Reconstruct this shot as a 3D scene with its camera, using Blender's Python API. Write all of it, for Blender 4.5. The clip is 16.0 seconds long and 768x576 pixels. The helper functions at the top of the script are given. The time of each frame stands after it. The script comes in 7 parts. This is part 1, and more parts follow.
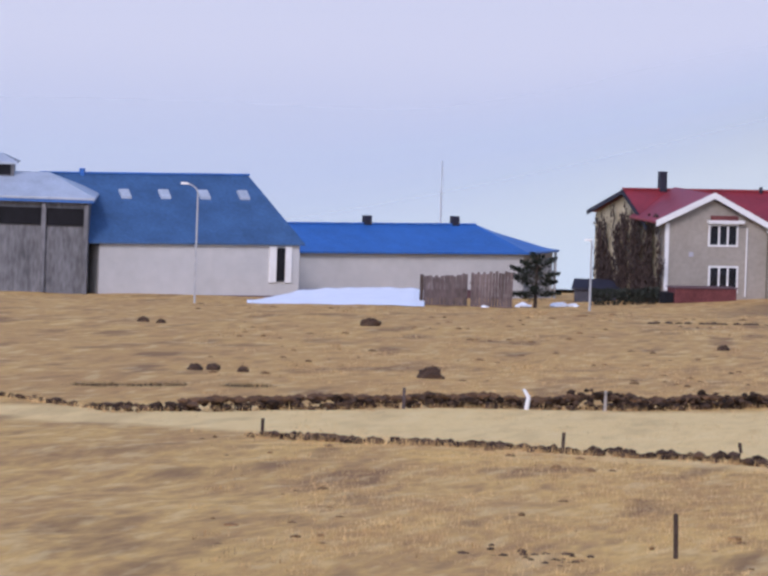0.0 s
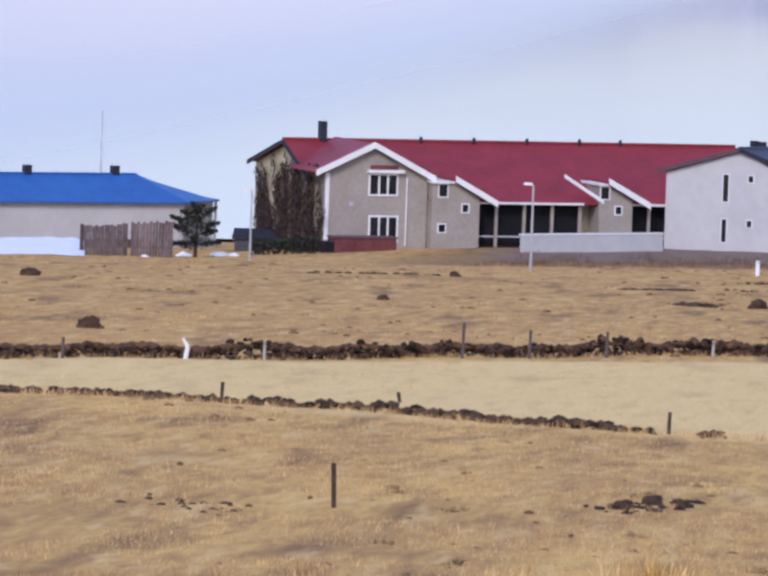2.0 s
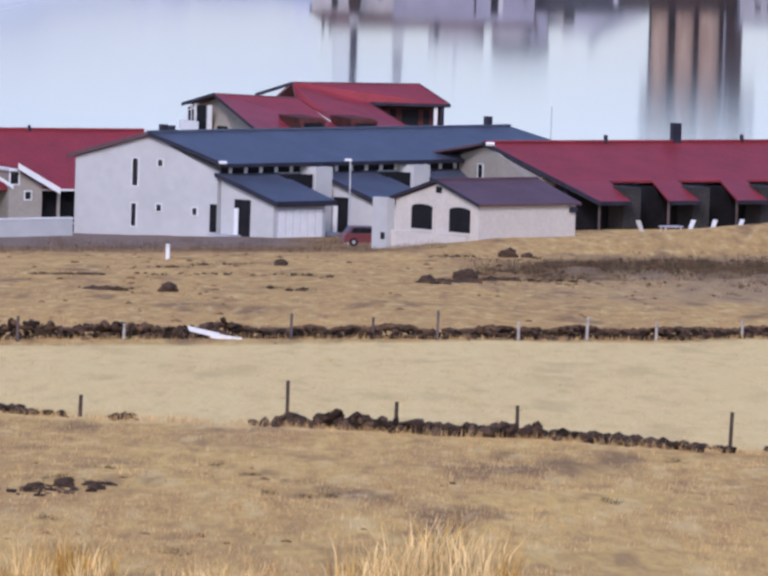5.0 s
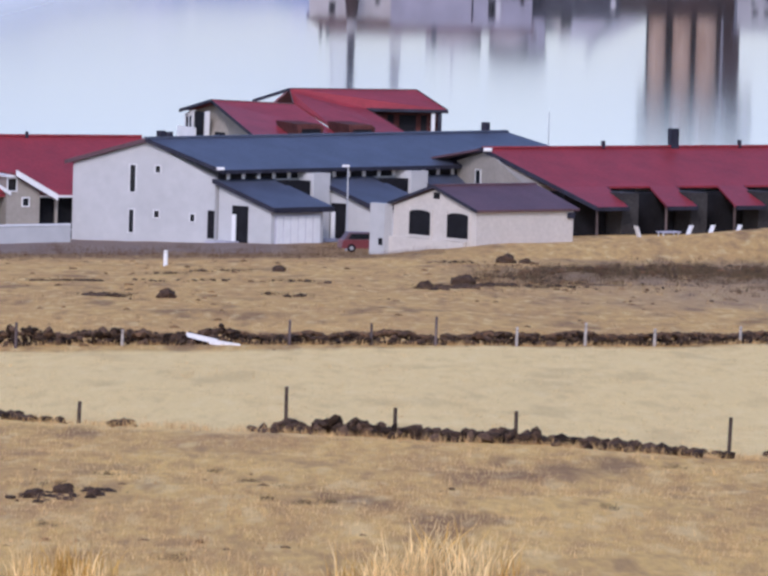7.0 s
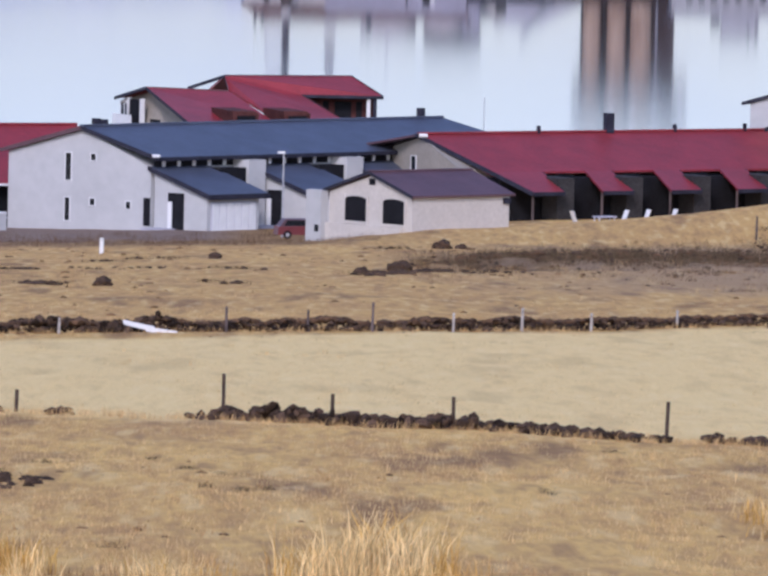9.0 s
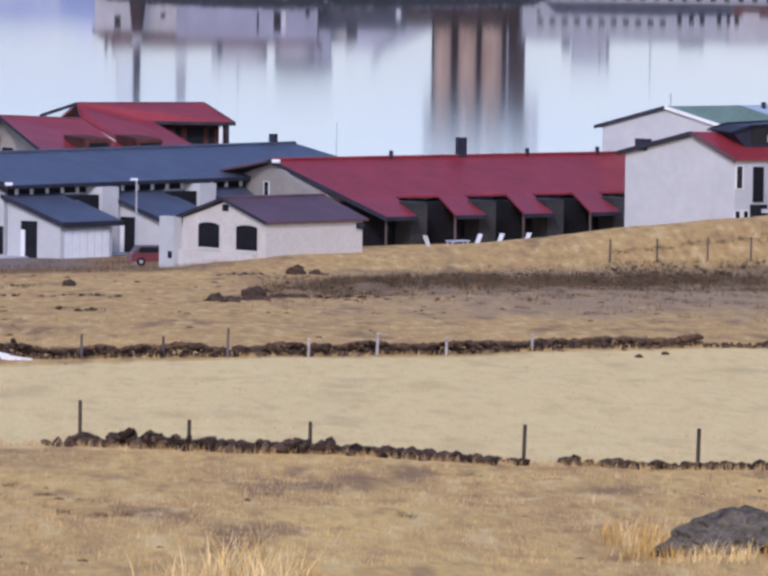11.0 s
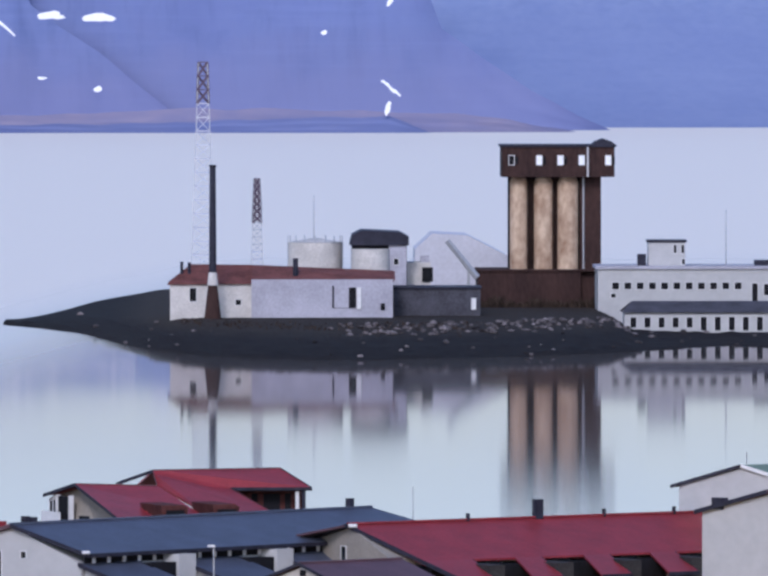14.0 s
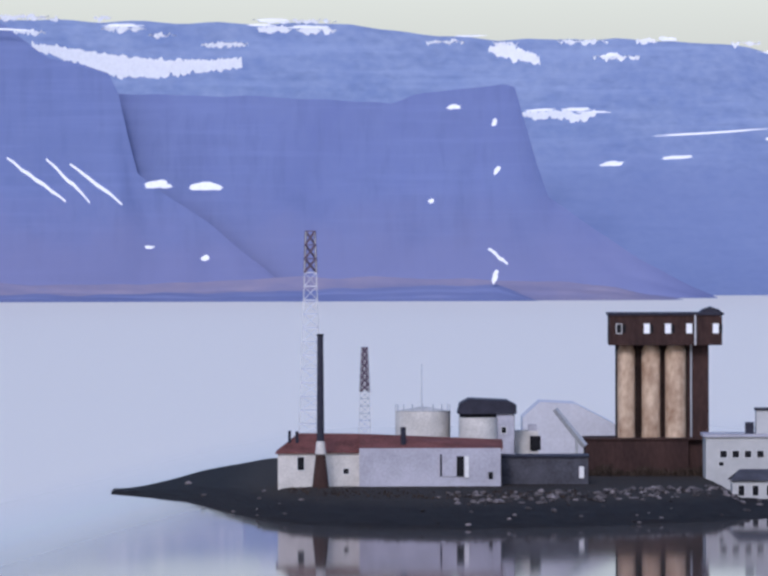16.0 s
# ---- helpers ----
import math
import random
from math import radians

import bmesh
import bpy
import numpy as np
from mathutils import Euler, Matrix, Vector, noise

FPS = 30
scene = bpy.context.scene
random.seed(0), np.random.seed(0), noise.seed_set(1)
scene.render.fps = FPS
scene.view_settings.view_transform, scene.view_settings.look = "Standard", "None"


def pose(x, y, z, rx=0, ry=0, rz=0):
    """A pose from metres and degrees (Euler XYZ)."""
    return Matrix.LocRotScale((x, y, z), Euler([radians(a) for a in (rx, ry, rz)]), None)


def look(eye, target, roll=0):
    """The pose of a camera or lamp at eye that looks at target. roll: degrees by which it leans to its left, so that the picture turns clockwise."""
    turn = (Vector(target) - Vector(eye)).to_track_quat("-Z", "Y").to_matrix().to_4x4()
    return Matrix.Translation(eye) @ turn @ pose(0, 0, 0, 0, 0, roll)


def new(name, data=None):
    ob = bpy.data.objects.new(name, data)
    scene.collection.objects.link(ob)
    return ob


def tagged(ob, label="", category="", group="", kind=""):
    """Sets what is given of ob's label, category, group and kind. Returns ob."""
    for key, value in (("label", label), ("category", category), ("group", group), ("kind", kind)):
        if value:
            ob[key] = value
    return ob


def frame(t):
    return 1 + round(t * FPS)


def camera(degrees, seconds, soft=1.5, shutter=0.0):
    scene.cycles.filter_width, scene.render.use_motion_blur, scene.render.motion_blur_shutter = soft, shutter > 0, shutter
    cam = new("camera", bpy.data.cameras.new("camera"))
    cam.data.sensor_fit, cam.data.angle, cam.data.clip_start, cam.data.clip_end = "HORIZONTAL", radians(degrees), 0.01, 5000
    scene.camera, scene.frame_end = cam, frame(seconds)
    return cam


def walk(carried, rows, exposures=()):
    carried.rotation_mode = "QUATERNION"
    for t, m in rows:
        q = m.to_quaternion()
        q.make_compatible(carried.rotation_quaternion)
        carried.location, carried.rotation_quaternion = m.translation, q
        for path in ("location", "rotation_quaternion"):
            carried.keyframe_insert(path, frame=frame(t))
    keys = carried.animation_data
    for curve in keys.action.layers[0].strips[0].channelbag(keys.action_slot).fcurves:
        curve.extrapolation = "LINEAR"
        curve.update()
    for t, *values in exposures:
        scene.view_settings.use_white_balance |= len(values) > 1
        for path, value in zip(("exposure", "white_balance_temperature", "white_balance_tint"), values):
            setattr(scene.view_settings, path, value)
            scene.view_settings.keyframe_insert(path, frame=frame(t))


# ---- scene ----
# ---- camera ----
cam = camera(4.4897, 16.0, soft=2.9)


def eyepose(x, z, bearing, pitch, lean):
    return pose(x, 0, z, 90 + pitch, 0, -bearing) @ pose(0, 0, 0, 0, 0, -lean)


PATH = [
    (0.0, -0.060, 53.086, -5.4639, -3.6335, -1.922),
    (0.2, -0.010, 53.082, -5.1684, -3.6598, -1.932),
    (0.5, 0.064, 53.075, -4.8181, -3.7197, -1.946),
    (1.0, 0.058, 53.079, -4.4028, -3.8615, -1.945),
    (1.5, -0.011, 53.053, -3.9349, -3.8882, -1.969),
    (2.0, 0.004, 53.080, -3.4681, -3.8599, -2.049),
    (2.5, 0.017, 53.159, -2.9751, -4.0943, -2.172),
    (2.8, 0.003, 53.095, -2.7326, -4.3614, -2.194),
    (3.0, -0.006, 53.053, -2.5559, -4.4242, -2.209),
    (3.2, -0.032, 53.041, -2.1814, -4.4110, -2.225),
    (3.5, -0.072, 53.022, -1.5841, -4.3283, -2.250),
    (3.8, -0.033, 53.009, -1.0037, -4.1873, -2.155),
    (4.0, -0.007, 53.000, -0.6814, -4.0830, -2.091),
    (4.2, -0.021, 52.999, -0.3160, -3.9211, -1.881),
    (4.5, 0.0, 53.000, -0.0500, -3.8200, -1.740),
    (6.3, 0.045, 53.013, -0.0734, -3.8960, -1.547),
    (6.5, 0.045, 53.010, -0.0786, -3.8609, -1.499),
    (7.0, -0.000, 53.000, 0.0000, -3.7983, -1.609),
    (7.5, -0.045, 53.040, 0.1366, -3.8596, -1.628),
    (8.0, -0.029, 52.994, 0.3406, -3.9363, -1.706),
    (8.2, -0.009, 52.998, 0.3901, -3.9359, -1.584),
    (10.3, -0.032, 53.002, 0.4223, -3.7277, -1.120),
    (10.5, -0.032, 53.002, 0.5597, -3.7248, -1.098),
    (11.0, -0.092, 52.963, 1.2361, -3.7016, -0.867),
    (11.5, -0.111, 52.966, 2.1136, -3.5298, -0.956),
    (11.7, -0.104, 52.962, 2.4811, -3.4127, -0.971),
    (12.0, -0.094, 52.955, 2.9985, -3.1669, -0.994),
    (12.3, 0.030, 52.956, 3.1838, -2.9010, -1.099),
    (12.5, 0.113, 52.956, 3.0427, -2.7414, -1.169),
    (12.8, 0.171, 52.964, 2.6620, -2.5006, -1.013),
    (13.0, 0.209, 52.969, 2.3180, -2.3020, -0.909),
    (13.2, 0.201, 52.987, 1.9393, -2.0791, -0.699),
    (13.5, 0.190, 53.014, 1.3498, -1.8003, -0.385),
    (13.8, 0.081, 53.016, 0.8841, -1.6614, -0.143),
    (14.0, 0.009, 53.018, 0.7680, -1.5837, 0.019),
    (14.2, -0.027, 52.999, 0.6636, -1.4541, 0.095),
    (14.5, -0.081, 52.971, 0.5629, -1.2577, 0.209),
    (15.0, -0.021, 52.974, 0.5042, -0.7813, 0.302),
    (15.2, -0.011, 52.991, 0.4147, -0.6263, 0.222),
    (15.5, 0.005, 53.016, 0.2286, -0.4700, 0.102),
    (15.8, -0.016, 53.072, 0.0943, -0.4645, 0.127),
    (16.0, -0.030, 53.110, 0.1413, -0.5993, 0.143),
]
walk(cam, [(r[0], eyepose(*r[1:])) for r in PATH], [(0.0, 0.38, 5900, 25), (1.5, 0.46, 5850, 25), (3.5, 0.5, 5720, 24), (10.5, 0.5, 5680, 24), (11.5, 0.48, 5580, 24), (13.0, 0.40, 5590, 20), (14.0, 0.20, 5630, 20), (16.0, 0.10, 5720, 20)])

# ---- world and sun ----
SUN_EL, SUN_AZ = 34.0, 192.0
world = bpy.data.worlds.new("world")
scene.world = world
world.use_nodes = True
wn = world.node_tree
sky = wn.nodes.new("ShaderNodeTexSky")
sky.sky_type = "NISHITA"
sky.sun_disc = False
sky.sun_elevation, sky.sun_rotation = radians(SUN_EL), radians(SUN_AZ)
sky.air_density, sky.dust_density, sky.ozone_density = 1.0, 1.2, 1.5
wn.nodes["Background"].inputs[1].default_value = 0.15
wn.links.new(sky.outputs[0], wn.nodes["Background"].inputs[0])
sun_data = bpy.data.lights.new("sun", "SUN")
sun_data.energy, sun_data.angle, sun_data.color = 1.25, radians(10), (1.0, 0.93, 0.84)
sun = new("sun", sun_data)
_a, _e = radians(SUN_AZ), radians(SUN_EL)
sun.matrix_world = look((0, 0, 0), (-math.sin(_a) * math.cos(_e), -math.cos(_a) * math.cos(_e), -math.sin(_e)))


# ---- materials ----
def mat(name, color, rough=0.7, var=0.15, scale=1.0, fine=8.0, bump=0.1, second=None, metal=0.0, stretch=(1, 1, 1), island=0.0):
    m = bpy.data.materials.new(name)
    m.use_nodes = True
    nt, b = m.node_tree, m.node_tree.nodes["Principled BSDF"]
    N, L = nt.nodes.new, nt.links.new
    geo = N("ShaderNodeNewGeometry")
    mp = N("ShaderNodeMapping")
    mp.inputs["Scale"].default_value = stretch
    L(geo.outputs["Position"], mp.inputs["Vector"])
    n1, n2 = N("ShaderNodeTexNoise"), N("ShaderNodeTexNoise")
    for n, s, d in ((n1, scale, 4), (n2, scale * fine, 5)):
        n.inputs["Scale"].default_value, n.inputs["Detail"].default_value = s, d
        L(mp.outputs[0], n.inputs["Vector"])
    mix = N("ShaderNodeMix")
    mix.data_type = "FLOAT"
    mix.inputs["Factor"].default_value = 0.45
    L(n1.outputs[0], mix.inputs[2])
    L(n2.outputs[0], mix.inputs[3])
    ramp = N("ShaderNodeMapRange")
    ramp.inputs[1].default_value, ramp.inputs[2].default_value = 0.34, 0.66
    L(mix.outputs[0], ramp.inputs[0])
    col = N("ShaderNodeMix")
    col.data_type = "RGBA"
    c2 = second or tuple(c * (1 - 2 * var) for c in color)
    c1 = color if second else tuple(min(1, c * (1 + var)) for c in color)
    col.inputs[6].default_value, col.inputs[7].default_value = (*c2, 1), (*c1, 1)
    L(ramp.outputs[0], col.inputs[0])
    out = col.outputs[2]
    if island:
        hsv = N("ShaderNodeHueSaturation")
        mr = N("ShaderNodeMapRange")
        mr.inputs[3].default_value, mr.inputs[4].default_value = 1 - island, 1 + island
        L(geo.outputs["Random Per Island"], mr.inputs[0])
        L(mr.outputs[0], hsv.inputs["Value"])
        L(out, hsv.inputs["Color"])
        out = hsv.outputs[0]
    L(out, b.inputs["Base Color"])
    b.inputs["Roughness"].default_value, b.inputs["Metallic"].default_value = rough, metal
    b.inputs["Specular IOR Level"].default_value = 0.5 if rough < 0.6 else 0.15
    if bump:
        bp = N("ShaderNodeBump")
        bp.inputs["Strength"].default_value, bp.inputs["Distance"].default_value = bump, 0.3 / scale
        L(mix.outputs[0], bp.inputs["Height"])
        L(bp.outputs[0], b.inputs["Normal"])
    return m


BLUE_ROOF = mat("blue_sheet_roof", (0.03, 0.125, 0.39), 0.45, 0.12, 0.6)
BLUE_ROOF2 = mat("teal_blue_sheet_roof", (0.045, 0.105, 0.225), 0.5, 0.15, 0.5)
PALE_ROOF = mat("pale_blue_sheet_roof", (0.38, 0.43, 0.50), 0.5, 0.1, 0.6)
RED_ROOF = mat("red_sheet_roof", (0.25, 0.026, 0.032), 0.5, 0.14, 0.5)
SLATE_ROOF = mat("slate_blue_sheet_roof", (0.068, 0.080, 0.118), 0.5, 0.14, 0.5)
PLUM_ROOF = mat("plum_brown_sheet_roof", (0.10, 0.05, 0.06), 0.55, 0.14, 0.6)
GREEN_ROOF = mat("grey_green_sheet_roof", (0.15, 0.21, 0.155), 0.55, 0.14, 0.5)
WHITE_WALL = mat("white_render", (0.455, 0.455, 0.45), 0.85, 0.05, 0.25, fine=5.0, bump=0.03)
CREAM_WALL = mat("cream_render", (0.54, 0.50, 0.45), 0.85, 0.06, 0.4)
BEIGE_WALL = mat("beige_render", (0.31, 0.28, 0.24), 0.85, 0.08, 0.4)
GREY_WALL = mat("weathered_grey_cladding", (0.16, 0.16, 0.17), 0.8, 0.25, 0.5, stretch=(1, 1, 0.3))
WHITE_PAINT = mat("white_painted_timber", (0.70, 0.70, 0.69), 0.6, 0.05, 1.5)
DARK_TRIM = mat("dark_trim", (0.03, 0.03, 0.045), 0.6, 0.2, 1.0)
# Near-black for wheels and lids, and for shade painted into openings and recesses.
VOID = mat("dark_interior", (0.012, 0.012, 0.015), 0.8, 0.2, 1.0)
GLASS = mat("window_glass", (0.015, 0.018, 0.022), 0.12, 0.2, 0.8, bump=0.0)
WOOD_OLD = mat("weathered_timber", (0.13, 0.10, 0.095), 0.9, 0.3, 1.2, stretch=(1, 1, 0.2))
WOOD_POST = mat("dark_post_timber", (0.07, 0.05, 0.04), 0.9, 0.3, 6)
STEEL = mat("galvanised_steel", (0.45, 0.46, 0.48), 0.45, 0.1, 2.0, metal=0.4)
STONE = mat("lichen_fieldstone", (0.095, 0.058, 0.036), 0.95, 0.2, 2.5, second=(0.022, 0.015, 0.012), island=0.6)
SNOW = mat("old_snow", (0.85, 0.87, 0.90), 0.7, 0.04, 0.6)
BRICK_BASE = mat("dull_red_paint", (0.15, 0.05, 0.05), 0.8, 0.2, 1.0)



# ---- helpers for building ----
ROOT = {}


def thing(name, loc, label, category, group="", kind=""):
    ob = new(name)
    ob.empty_display_size = 0.5
    ob.location = loc
    ROOT[ob.name] = Vector(loc)
    return tagged(ob, label, category, group, kind)


def part(name, bm, material, parent, label="", smooth=False):
    root = ROOT[parent.name]
    me = bpy.data.meshes.new(name)
    bmesh.ops.translate(bm, verts=bm.verts, vec=-root)
    bm.normal_update()
    bm.to_mesh(me)
    bm.free()
    me.materials.append(material)
    if smooth:
        for p in me.polygons:
            p.use_smooth = True
    ob = new(name, me)
    ob.parent = parent
    ROOT[ob.name] = root
    if label:
        ob["label"] = label
    return ob


def solo(name, bm, material, label, category, group="", kind="", smooth=False):
    me = bpy.data.meshes.new(name)
    bm.normal_update()
    bm.to_mesh(me)
    bm.free()
    me.materials.append(material)
    if smooth:
        for p in me.polygons:
            p.use_smooth = True
    return tagged(new(name, me), label, category, group, kind)


class Plan:
    """A ground plan: a runs along the front, b away to the back, z up."""

    def __init__(self, x, y, along, back):
        self.o = Vector((x, y, 0))
        self.u = Vector((math.cos(radians(along)), math.sin(radians(along)), 0))
        self.w = Vector((math.cos(radians(back)), math.sin(radians(back)), 0))

    def __call__(self, a, b, z):
        return self.o + self.u * a + self.w * b + Vector((0, 0, z))


def hexa(bm, pts):
    v = [bm.verts.new(p) for p in pts]
    fs = [bm.faces.new([v[i] for i in f]) for f in ((3, 2, 1, 0), (4, 5, 6, 7), (0, 1, 5, 4), (1, 2, 6, 5), (2, 3, 7, 6), (3, 0, 4, 7))]
    bmesh.ops.recalc_face_normals(bm, faces=fs)


def box(bm, P, a0, a1, b0, b1, z0, z1):
    hexa(bm, [P(a0, b0, z0), P(a1, b0, z0), P(a1, b1, z0), P(a0, b1, z0), P(a0, b0, z1), P(a1, b0, z1), P(a1, b1, z1), P(a0, b1, z1)])


def bx(P, *r):
    bm = bmesh.new()
    box(bm, P, *r)
    return bm


def plate(bm, pts, t=0.16):
    """A sheet with the given top corners, t thick downwards."""
    n = len(pts)
    top = [bm.verts.new(p) for p in pts]
    low = [bm.verts.new(p - Vector((0, 0, t))) for p in pts]
    fs = [bm.faces.new(top), bm.faces.new(low[::-1])]
    for i in range(n):
        fs.append(bm.faces.new((top[i], low[i], low[(i + 1) % n], top[(i + 1) % n])))
    bmesh.ops.recalc_face_normals(bm, faces=fs)


def pl(pts, t=0.16):
    bm = bmesh.new()
    plate(bm, pts, t)
    return bm


def prism(P, outline, b0, b1):
    """An upright outline of (a, z) points carried from b0 to b1."""
    bm = bmesh.new()
    f = [bm.verts.new(P(a, b0, z)) for a, z in outline]
    g = [bm.verts.new(P(a, b1, z)) for a, z in outline]
    n = len(outline)
    fs = [bm.faces.new(f), bm.faces.new(g[::-1])]
    for i in range(n):
        fs.append(bm.faces.new((f[i], g[i], g[(i + 1) % n], f[(i + 1) % n])))
    bmesh.ops.recalc_face_normals(bm, faces=fs)
    return bm


def prism_a(P, outline, a0, a1):
    """An upright outline of (b, z) points carried along from a0 to a1."""
    bm = bmesh.new()
    f = [bm.verts.new(P(a0, b, z)) for b, z in outline]
    g = [bm.verts.new(P(a1, b, z)) for b, z in outline]
    n = len(outline)
    fs = [bm.faces.new(f), bm.faces.new(g[::-1])]
    for i in range(n):
        fs.append(bm.faces.new((f[i], g[i], g[(i + 1) % n], f[(i + 1) % n])))
    bmesh.ops.recalc_face_normals(bm, faces=fs)
    return bm


def rod(bm, p, q, r0, r1=None, n=8):
    r1 = r0 if r1 is None else r1
    p, q = Vector(p), Vector(q)
    d = (q - p).normalized()
    s = d.orthogonal().normalized()
    t = d.cross(s)
    ring = []
    for c, r in ((p, r0), (q, r1)):
        ring.append([bm.verts.new(c + (s * math.cos(k * 2 * math.pi / n) + t * math.sin(k * 2 * math.pi / n)) * r) for k in range(n)])
    for k in range(n):
        bm.faces.new((ring[0][k], ring[0][(k + 1) % n], ring[1][(k + 1) % n], ring[1][k]))
    bm.faces.new(ring[0][::-1])
    bm.faces.new(ring[1])


def rd(p, q, r0, r1=None, n=8):
    bm = bmesh.new()
    rod(bm, p, q, r0, r1, n)
    return bm


def ball_mesh():
    bm = bmesh.new()
    bmesh.ops.create_icosphere(bm, subdivisions=1, radius=1.0)
    bm.verts.index_update()
    out = [v.co.copy() for v in bm.verts], [tuple(v.index for v in f.verts) for f in bm.faces]
    bm.free()
    return out


BALL = ball_mesh()


def lump(bm, c, r, seed, squash=0.7):
    """An uneven stone."""
    rng = random.Random(seed)
    sx, sy, sz = r * rng.uniform(0.7, 1.3), r * rng.uniform(0.7, 1.3), r * squash * rng.uniform(0.8, 1.2)
    turn = rng.uniform(0, 6.28)
    ct, st = math.cos(turn), math.sin(turn)
    new_verts = []
    for co in BALL[0]:
        k = rng.uniform(0.72, 1.18)
        x, y, z = co.x * sx * k, co.y * sy * k, co.z * sz * k
        new_verts.append(bm.verts.new((x * ct - y * st + c[0], x * st + y * ct + c[1], z + c[2])))
    for f in BALL[1]:
        bm.faces.new([new_verts[q] for q in f])


def frame_mesh(P, side, cols, rows, d0, d1):
    """One joined frame: every second cell of the columns in the middle row stays open."""
    bm = bmesh.new()
    grid = {}

    def at(i, j, d):
        if (i, j, d) not in grid:
            grid[i, j, d] = bm.verts.new(P(cols[i], d, rows[j]) if side == "b" else P(d, cols[i], rows[j]))
        return grid[i, j, d]

    solid = [(i, j) for i in range(len(cols) - 1) for j in range(3) if j != 1 or i % 2 == 0]
    for i, j in solid:
        for d in (d0, d1):
            bm.faces.new((at(i, j, d), at(i + 1, j, d), at(i + 1, j + 1, d), at(i, j + 1, d)))
        for di, dj, p, q in ((-1, 0, (0, 0), (0, 1)), (1, 0, (1, 0), (1, 1)), (0, -1, (0, 0), (1, 0)), (0, 1, (0, 1), (1, 1))):
            if (i + di, j + dj) not in solid:
                p, q = (i + p[0], j + p[1]), (i + q[0], j + q[1])
                bm.faces.new((at(*p, d0), at(*q, d0), at(*q, d1), at(*p, d1)))
    bmesh.ops.recalc_face_normals(bm, faces=bm.faces[:])
    return bm


def window(parent, P, side, a, z0, w, h, at=0.0, n=1, frame=0.09, mat_frame=None, depth=0.08):
    """A window on the front (side 'b') or on the gable (side 'a') of a plan: frame bars round dark panes, set proud of the wall."""
    mf = mat_frame or WHITE_PAINT
    d0, d1 = (at - depth, at + 0.02)

    def put(bm, s0, s1, e0, e1, z_0, z_1):
        if side == "b":
            box(bm, P, s0, s1, e0, e1, z_0, z_1)
        else:
            box(bm, P, e0, e1, s0, s1, z_0, z_1)

    cols = [a - frame]
    for k in range(n + 1):
        c = a + k * w / n
        cols += [c] if k in (0, n) else [c - frame / 2, c + frame / 2]
    cols.append(a + w + frame)
    bm = frame_mesh(P, side, cols, [z0 - frame, z0, z0 + h, z0 + h + frame], d0, d1)
    win = part("window", bm, mf, parent)
    for k in range(n):
        bm = bmesh.new()
        put(bm, a + k * w / n + 0.01, a + (k + 1) * w / n - 0.01, at - depth * 0.45, at + 0.015, z0 + 0.005, z0 + h - 0.005)
        part("pane", bm, GLASS, win)
    return win


# ---- ground ----
CREST = [(-8, -0.1), (-0.2, 0.0), (7.4, 0.7), (13, 0.95), (22, 1.75), (27, 2.3), (32, 2.95), (44, 4.1), (64, 5.0), (110, 5.5)]
DROP = [(-100, 3.0), (-80, 2.75), (-60, 2.3), (-45, 1.7), (-30, 1.3), (-20, 1.0), (0, 0.3), (10, 0.0)]


def lerp(table, x):
    if x <= table[0][0]:
        return table[0][1]
    for (x0, y0), (x1, y1) in zip(table, table[1:]):
        if x <= x1:
            return y0 + (y1 - y0) * (x - x0) / (x1 - x0)
    return table[-1][1]


def smooth01(t):
    t = max(0.0, min(1.0, t))
    return t * t * (3 - 2 * t)


def ground_z(x, y):
    """The hillside: a steady slope to the sea, a mound in the east, a hollow in the west."""
    if y < 100:
        z = 39.89 + 11.4 * (1 - y / 100.0) if y > 0 else 51.29 - 0.05 * y
    else:
        z = 45.0 - 0.0511 * y
    z = max(z, -2.5 if y > 900 else z)
    z += lerp(CREST, x) * smooth01((y - 648) / 47) * (1 - 0.45 * smooth01((y - 700) / 60)) * (1 - smooth01((y - 780) / 60))
    z -= lerp(DROP, x) * smooth01((y - 490) / 240) * (1 - 0.35 * smooth01((x + 62) / 30) * smooth01((y - 742) / 35)) * (1 - smooth01((y - 900) / 60))
    if 100 < y < 860:
        z += 0.16 * noise.noise(Vector((x * 0.05, y * 0.03, 1.7))) + 0.10 * noise.noise(Vector((x * 0.22, y * 0.10, 5.1)))
        z += 0.05 * noise.noise(Vector((x * 0.8, y * 0.35, 2.1)))
    return z


